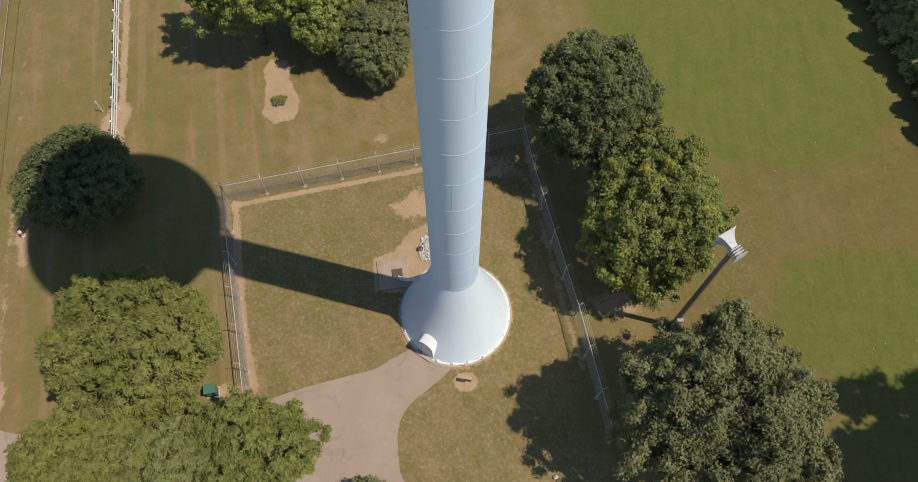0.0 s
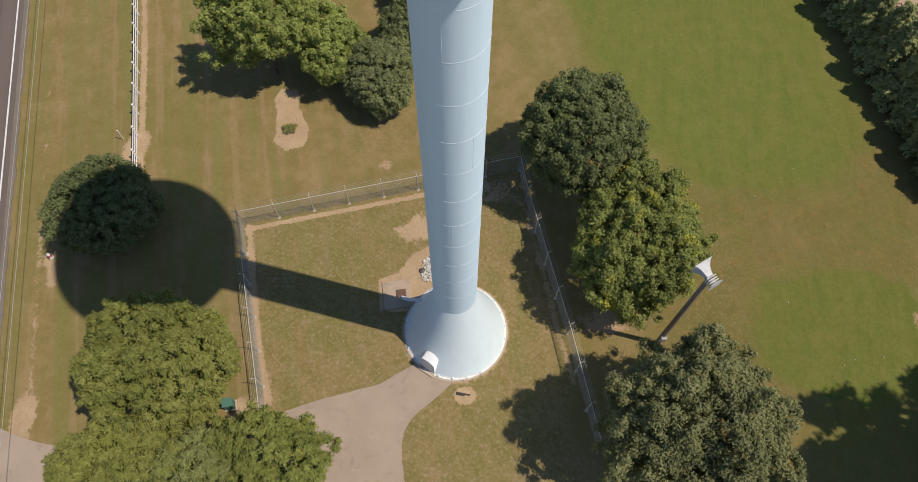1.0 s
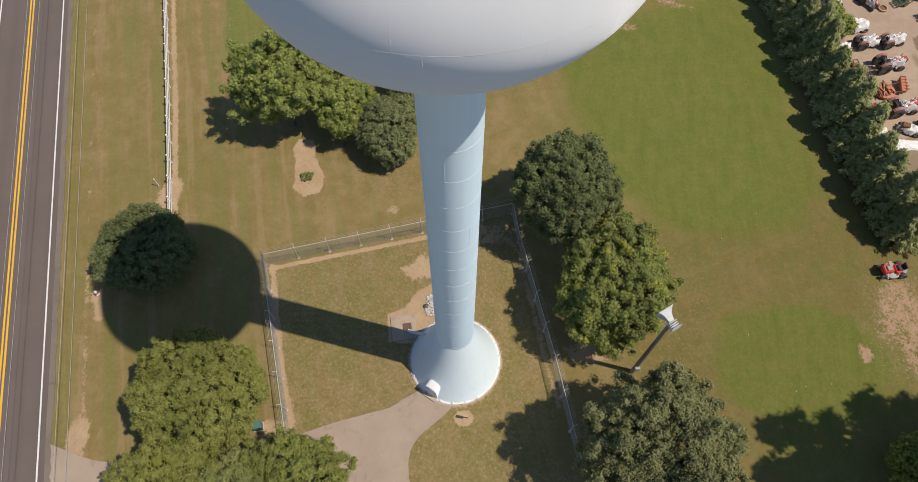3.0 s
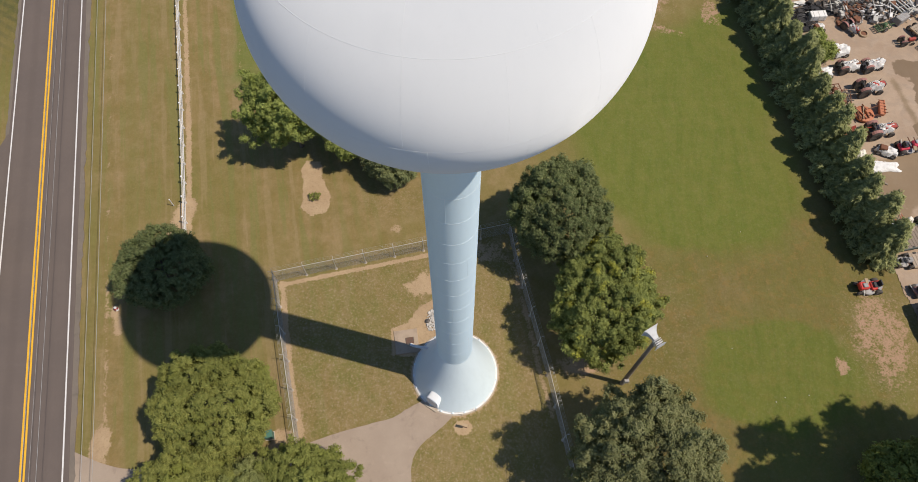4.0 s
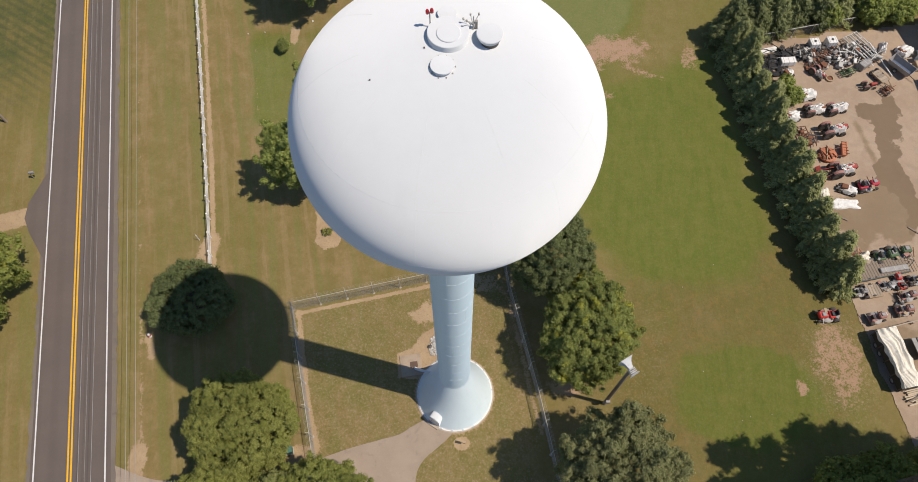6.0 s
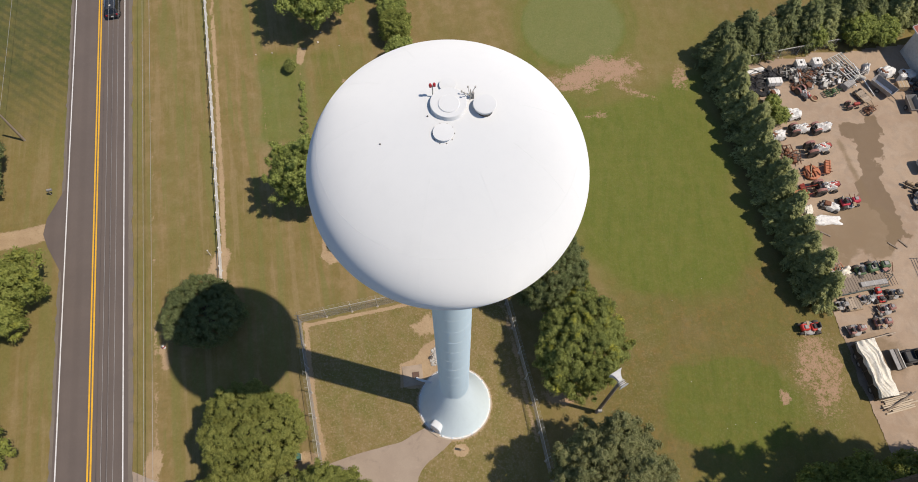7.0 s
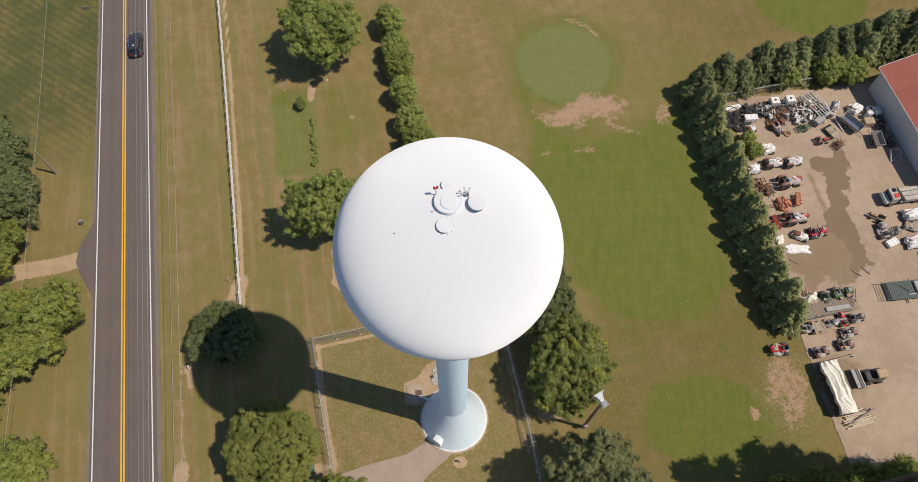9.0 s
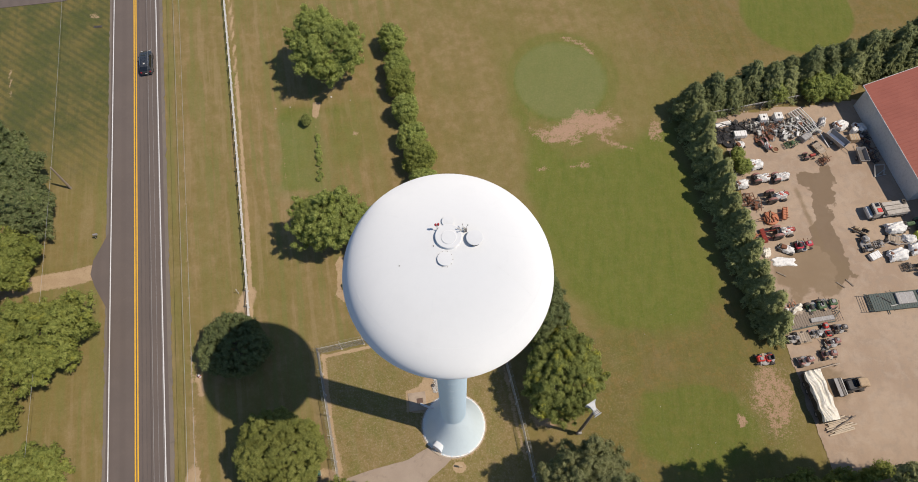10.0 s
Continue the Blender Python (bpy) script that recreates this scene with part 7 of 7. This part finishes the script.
# first rows along the screen
trailer("dark steel cart with a frame", 42.0, 37.0, YT, 1.7, 1.3, STEEL, 0.6, False, 0, "cart")
covered("white tarp over a red mower", 44.1, 37.5, YT, 2.2, 1.6, 1.2, 411)
heap_sheet("white sheet under the shrub", 41.2, 36.4, 50, 1.3, 0.8, 0.3, 412)
covered("white tarp over a machine beside the screen", 41.6, 34.2, YT + 5, 1.9, 1.4, 1.2, 413)
tractor("brown-red old tractor under a white tarp", 44.4, 35.1, YT, RUST, 0.85, 2)
tractor("dark red tractor under a long white tarp", 47.2, 35.3, YT + 4, RUST, 0.85, 2)
implement("rusty purple-brown disc harrow", 41.9, 31.7, YT, RUST, 31, 2.2, 1.8, 0.8, "disc_harrow")
scrap("small heap of rusty machine parts", 43.0, 30.9, 0, 1.4, 1.2, 13, 16, [RUST, STEEL])
tractor("red tractor with a white sheet on its hood", 45.9, 32.0, YT, RED, 1.05, 1)


def rotary_cutter():
    t = thing("rotary_cutter", "faded orange rotary mowing deck", "mower", at=(44.8, 28.7, 0.02), turn=YT)
    part("deck", Mesh().lathe([(1.02, 0.15), (1.06, 0.42), (0.95, 0.5), (0.4, 0.56), (0.0, 0.58)], 28), ORANGE, t, "faded orange round deck", True)
    part("gearbox", Mesh().box((0.1, 0, 0.75), (0.42, 0.4, 0.36), 15, 0.06), ORANGE, t)
    for s in (-1, 1):
        part("drawbar", Mesh().rod((-1.9, s * 0.1, 0.4), (1.6, s * 0.6, 0.65), 0.05, n=6), RUST, t)
    part("rear_bar", Mesh().box((1.9, 0.25, 0.65), (0.5, 1.9, 0.4), -20, 0.06), ORANGE, t)
    part("tine_bar", Mesh().box((2.35, 0.35, 0.5), (0.16, 1.9, 0.5), -20, 0.04), ORANGE, t)
    for i in range(5):
        part("deck_bar", Mesh().box((-0.2 + 0.3 * (i - 2), 0.05 * i, 0.66), (0.12, 1.9, 0.1), 25 * math.sin(i * 2.1), 0.02), (RUST, ORANGE, TAN)[i % 3], t)
        part("brace", Mesh().box((2.1 + 0.14 * (i - 2) * 0.4, -0.45 + 0.4 * i, 0.85), (0.6, 0.07, 0.08), -20, 0.02), RUST, t)


rotary_cutter()
tractor("red tractor with a white sheet and a rear bucket", 45.6, 26.3, YT, RED, 1.05, 1, RED)
implement("small rusty implement with an orange guard", 41.9, 25.9, 20, ORANGE, 33, 0.9, 0.7, 0.5)
heap_sheet("cream tarp dumped beside the screen", 43.2, 23.4, 60, 1.6, 1.2, 0.7, 414, CREAM_TARP)
covered("white tarp tied over a mower", 45.9, 23.8, -22, 2.2, 1.1, 0.9, 415)
small_mower("magenta-red ride-on mower on the gravel", 48.2, 24.3, 10, PINK, 1.25)
heap_sheet("flat white tarp lying on the gravel", 45.3, 22.1, 0, 3.2, 1.35, 0.35, 416)
# trailers across the yard
trailer("dark teal flatbed trailer loaded with machines", 46.6, 13.7, YT + 3, 6.6, 2.3, DARKTEAL, 0.55, False, 4)
scrap("jumble of timber and white sheets on a trailer", 45.0, 14.6, 10, 2.2, 1.6, 14, 44, [TAN, TARP, TIMBER, ORANGE, WHITE, POLE_WOOD])
heap_sheet("white cloth hanging from a load", 43.9, 13.4, 30, 1.1, 1.7, 1.0, 417)
heap_sheet("cream cloth and boards on a trailer load", 45.3, 14.9, 20, 1.9, 1.2, 1.1, 418, CREAM_TARP)
small_mower("green mowing machine on a trailer", 47.7, 15.1, YT, GREEN, 1.35)
small_mower("green mowing machine on a trailer", 49.3, 15.6, YT, GREEN, 1.35)
crate("brownish grey long machine on a trailer", 48.3, 13.5, YT, 3.2, 0.6, 0.8, GREY, "mower_unit", False)
trailer("dark teal flatbed trailer with end frames", 60.6, 16.3, YT - 3, 10.5, 2.3, DARKTEAL, 0.6, True)
crate("grey steel box on the flatbed", 60.0, 16.4, YT - 3, 2.5, 1.6, 0.9, GREY, "steel_box", False)
scrap("dark machine parts lying on the flatbed", 57.6, 15.9, YT - 3, 3.0, 1.8, 19, 26, [STEEL, GALV, GREY, DARKTEAL])
scrap("dark machine parts lying on the flatbed", 64.3, 17.0, YT - 3, 2.0, 1.8, 20, 18, [STEEL, RUST, GREY, BLACK])
crate("white wire crate on the flatbed", 62.9, 17.0, YT + 8, 1.7, 1.4, 1.0, WHITE, "wire_crate", False)
# rows by the trailer
small_mower("grey ride-on mower on the gravel", 44.0, 10.9, YT, GREY, 0.86)
trailer("pale tan flat cart on gravel", 45.5, 11.1, YT, 1.6, 1.6, TAN, 0.5, False, 0, "cart")
small_mower("brown-grey ride-on mower on the gravel", 47.0, 11.6, YT, GREY, 0.95)
small_mower("bright red ride-on mower on the gravel", 48.7, 12.0, 100, SCARLET, 0.99)
small_mower("dark ride-on mower with raised handles", 50.4, 12.3, YT, STEEL, 0.99)
small_mower("brownish red mowing machine on the gravel", 49.0, 10.4, YT + 5, MAROON, 1.03)
small_mower("dark grey mowing machine on the gravel", 48.0, 9.3, 60, STEEL, 0.69)
small_mower("rusty brown mowing machine on the gravel", 44.9, 7.9, YT + 5, MAROON, 1.07)
small_mower("dark red mowing machine on the gravel", 48.1, 8.8, YT, MAROON, 1.07)
small_mower("red mower with a pale front bar, on the grass", 39.95, 8.2, 186, SCARLET, 1.25)
bar = thing("timber_beam", "long weathered beam on the gravel", "beam", at=(47.0, 7.0, 0.02), turn=14)
part("beam", Mesh().box((0, 0, 0.6), (4.6, 0.14, 0.14)), TIMBER, bar)
for dx in (-1.9, 1.9):
    part("block", Mesh().box((dx, 0, 0.27), (0.3, 0.3, 0.54)), TIMBER, bar)


def skid_loader():
    t = thing("skid_loader", "black and tan loader with a wide steel front blade", "loader", at=(50.0, 4.7, 0.02), turn=YT)
    part("body", Mesh().box((0.3, 0, 0.75), (2.0, 1.25, 0.8), 0, 0.1), BLACK, t)
    part("cab", Mesh().box((0.9, 0, 1.5), (1.1, 1.1, 0.9), 0, 0.1), TAN, t, "tan cab")
    part("cab_window", Mesh().box((0.33, 0, 1.55), (0.05, 0.85, 0.6)), GLASS, t)
    part("rear_hood", Mesh().box((1.7, 0, 1.0), (0.6, 1.1, 0.7), 0, 0.1), TAN, t)
    for s in (-1, 1):
        part("arm", Mesh().tube([(1.2, s * 0.68, 1.35), (-0.4, s * 0.68, 1.0), (-1.2, s * 0.6, 0.4)], 0.09, 6), STEEL, t)
        for x in (-0.35, 1.05):
            wheel_parts(t, x, s * 0.72, 0.4, 0.3, TAN)
    part("blade", Mesh().box((-1.35, 0, 0.5), (0.35, 2.3, 0.75), 0, 0.05), STEEL, t)
    part("blade_top", Mesh().box((-1.75, 0, 0.75), (0.5, 2.3, 0.1), 0, 0.03), GREY, t, "pale worn steel plate")
    part("blade_lip", Mesh().box((-1.12, 0, 0.9), (0.12, 2.2, 0.1), 0, 0.03), GALV, t)


skid_loader()


def stake_wagon():
    """A high-sided wagon covered by a long creased tarpaulin."""
    t = thing("covered_wagon", "dark stake-sided wagon under a creased cream tarpaulin", "trailer", "trailers in the yard", (45.35, 3.15, 0.02), -80)
    L, W, h = 6.2, 1.9, 1.75
    part("bed", Mesh().box((0, 0, 0.7), (L, W, 0.16)), STEEL, t)
    for s in (-1, 1):
        part("side_wall", Mesh().box((0, s * W / 2, 1.2), (L, 0.06, 1.0)), BLACK, t)
        for i in range(5):
            part("stake", Mesh().box((-L / 2 + 0.1 + (L - 0.2) * i / 4, s * (W / 2 + 0.07), 1.15), (0.1, 0.08, 1.3)), STEEL, t)
        for x in (-1.9, -1.0, 1.9):
            wheel_parts(t, x, s * (W / 2 - 0.15), 0.38, 0.22)
    for x in (-L / 2, L / 2):
        part("end_wall", Mesh().box((x, 0, 1.2), (0.06, W, 1.0)), BLACK, t)
    r = np.random.default_rng(77)
    nx, ny = 72, 34
    v = []
    for i in range(nx):
        for j in range(ny):
            x, y = -L / 2 - 0.05 + (L + 0.1) * i / (nx - 1), (j / (ny - 1) - 0.5) * (W + 0.24)
            e = abs(2 * j / (ny - 1) - 1)
            u, w = np.array(0.15 * x + 0.3 * y + 20), np.array(1.7 * y - 0.28 * x + 0.3 * math.sin(1.3 * x + 0.8 * y) + 20)
            crease = 1 - abs(2 * float(value_noise(u, w, 0.9, 88, 3)) - 1)
            z = h + 0.14 * (1 - e * e) + 0.42 * crease**2.2 + 0.10 * float(value_noise(np.array(x * 2.0 + 30), np.array(y * 2.0 + 30), 1.0, 95, 3))
            if j in (0, ny - 1):
                z -= 0.35 + 0.1 * math.sin(5 * x)
            v.append((x, y + 0.05 * math.sin(3.3 * x), z))
    f = [(i * ny + j, (i + 1) * ny + j, (i + 1) * ny + j + 1, i * ny + j + 1) for i in range(nx - 1) for j in range(ny - 1)]
    part("tarpaulin", Mesh().add(v, f), CREAM_TARP, t, "creased cream tarpaulin", True)


stake_wagon()
logs = thing("timber_stack", "stack of long pale timber beams on the gravel", "timber", at=(47.7, -0.2, 0.02), turn=15)
lr = np.random.default_rng(5)
for k in range(11):
    part("beam", Mesh().box((lr.normal(0, 0.25), -0.75 + 0.17 * k, 0.12 + 0.16 * (k % 3 == 1)), (lr.uniform(2.6, 3.6), 0.16, 0.15), lr.normal(0, 2), 0.02), BOARD, logs)
part("dark_beam", Mesh().box((0.2, 0.1, 0.42), (4.2, 0.16, 0.14), 14), POLE_WOOD, logs)
part("dark_beam", Mesh().box((-0.4, 0.8, 0.25), (3.8, 0.16, 0.14), -2), POLE_WOOD, logs)


def truck():
    t = thing("flatbed_truck", "dusty grey-white flatbed truck with a red-topped cab and grey load", "truck", at=(61.2, 29.7, 0.02), turn=YT + 180)
    t.matrix_basis = t.matrix_basis @ Matrix.Diagonal((0.84, 0.9, 0.95, 1))
    part("chassis", Mesh().box((0, 0, 0.7), (6.6, 0.9, 0.25)), STEEL, t)
    cab = part("cab", Mesh().box((2.5, 0, 1.45), (1.5, 2.05, 1.5), 0, 0.16), DUSTY, t, "grey-white cab")
    part("cab_roof", Mesh().box((2.35, 0.45, 2.24), (0.75, 0.7, 0.08), 0, 0.03), SCARLET, cab, "red roof panel")
    part("windscreen", Mesh().box((3.2, 0, 1.8), (0.12, 1.75, 0.6), 0, 0.03), GLASS, cab)
    part("roof_hatch", Mesh().box((2.4, -0.5, 2.22), (0.7, 0.6, 0.08), 0, 0.03), GLASS, cab)
    part("hood", Mesh().box((3.5, 0, 1.05), (0.7, 1.9, 0.7), 0, 0.12), HORN, t)
    part("bed", Mesh().box((-1.0, 0, 1.0), (4.7, 2.25, 0.16)), GREY, t)
    for i in range(3):
        part("load_panel", Mesh().box((-1.2, -0.74 + 0.74 * i, 1.35), (4.3 - 0.2 * i, 0.62 + 0.04 * i, 0.42 + 0.06 * (i % 2)), 1.2 * (i - 1), 0.03), DUSTY, t, "dusty grey metal panels")
    part("spare_wheel", Mesh().lathe([(0.16, 1.62), (0.38, 1.62), (0.4, 1.75), (0.36, 1.86), (0.16, 1.86), (0.16, 1.62)], 18, (-2.7, -0.7, 0)), RUBBER, t, smooth=True)
    part("headboard", Mesh().box((1.45, 0, 1.5), (0.1, 2.1, 0.9)), STEEL, t)
    for x in (2.6, -1.6, -2.6):
        for s in (-1, 1):
            wheel_parts(t, x, s * 0.95, 0.45, 0.28)


truck()
tractor("small tan garden tractor", 56.9, 26.5, 150, TAN, 0.68)
covered("white tarp over a green machine", 61.8, 27.0, YT, 2.9, 1.7, 1.35, 421)
tractor("green tractor behind a tarp", 64.6, 27.6, YT + 180, GREEN, 0.9)
heap_sheet("white tarp between machines", 63.3, 25.4, -30, 1.9, 1.3, 1.1, 422)
crate("lime green machine hood in the row", 65.3, 25.9, YT, 1.9, 1.2, 0.9, LIME, "machine_hood", False)
trailer("flat grey steel plate on blocks", 61.2, 25.3, YT - 30, 1.7, 1.3, GREY, 0.4, False, 0, "cart")
small_mower("grey ride-on mower with a pale seat", 57.1, 24.4, 100, GREY, 1.2)
crate("pale grey flat box beside a mower", 57.9, 22.8, YT + 15, 1.6, 1.0, 0.5, WHITE, "metal_box", False)
implement("grey mowing implement beside a mower", 58.9, 24.6, YT, GREY, 41, 1.3, 0.9, 0.5)
covered("white tarp over a machine by the flatbed", 61.0, 22.9, YT, 2.9, 1.8, 1.3, 423)
covered("white tarp over a long machine", 64.2, 23.9, YT, 2.7, 1.8, 1.3, 424)
tractor("teal green tractor beside covered machines", 64.4, 20.8, YT, TEAL, 0.95)
implement("dark rusty implement before the teal tractor", 61.9, 21.1, YT, STEEL, 42, 1.2, 1.0, 0.6)
for k, (x, y, s) in enumerate(((53.6, 18.9, 0.1), (52.3, 18.6, 0.3), (44.6, 20.2, 0.2))):
    m = Mesh().box((0, 0, 0.05), (1.3, 0.18, 0.08), 0, 0.02)
    plank = thing("plank", "dark wet plank lying on the gravel", "plank", "loose planks", (x, y, 0.04), -50 + 10 * k)
    part("board", m, POLE_WOOD, plank)
    part("cleat", Mesh().box((0.3, 0, 0.1), (0.1, 0.2, 0.05), 0, 0.01), POLE_WOOD, plank)
for k, (x, y, r0) in enumerate(((-19.1, 50.4, 0.15), (-18.9, 52.2, 0.12), (-27.5, 48.2, 0.10), (-25.3, 48.5, 0.10), (-16.1, 49.8, 0.10), (6.4, -11.2, 0.2))):
    ob = new("stone", stone_mesh(r0, 400 + k))
    ob.matrix_basis = pose(x, y, r0 * 0.35)
    tagged(ob, "pale stone lying in the grass", "stone", "stones in the grass")
stake = thing("marker_stake", "white plastic stake at the fence's end", "stake", at=(-29.0, 17.6, 0))
part("shaft", Mesh().box((0, 0, 0.6), (0.09, 0.06, 1.3), 0, 0.01), VINYL, stake)
part("cap", Mesh().box((0, 0, 1.27), (0.11, 0.08, 0.05), 0, 0.015), VINYL, stake)
for k, (x, y) in enumerate(((25.8, 2.2), (28.9, -2.8), (29.8, -2.4), (32.0, -2.2), (25.0, 11.7), (28.8, 14.4))):
    ob = new("golf_ball", Mesh().lathe([(0.001, -0.04), (0.028, -0.028), (0.04, 0.0), (0.028, 0.028), (0.001, 0.04)], 12).data("golf_ball", WHITE, True))
    ob.matrix_basis = pose(x, y, 0.03, 0, 0, 40 * k)
    tagged(ob, "small white ball lying on the green turf", "golf ball", "balls on the turf")
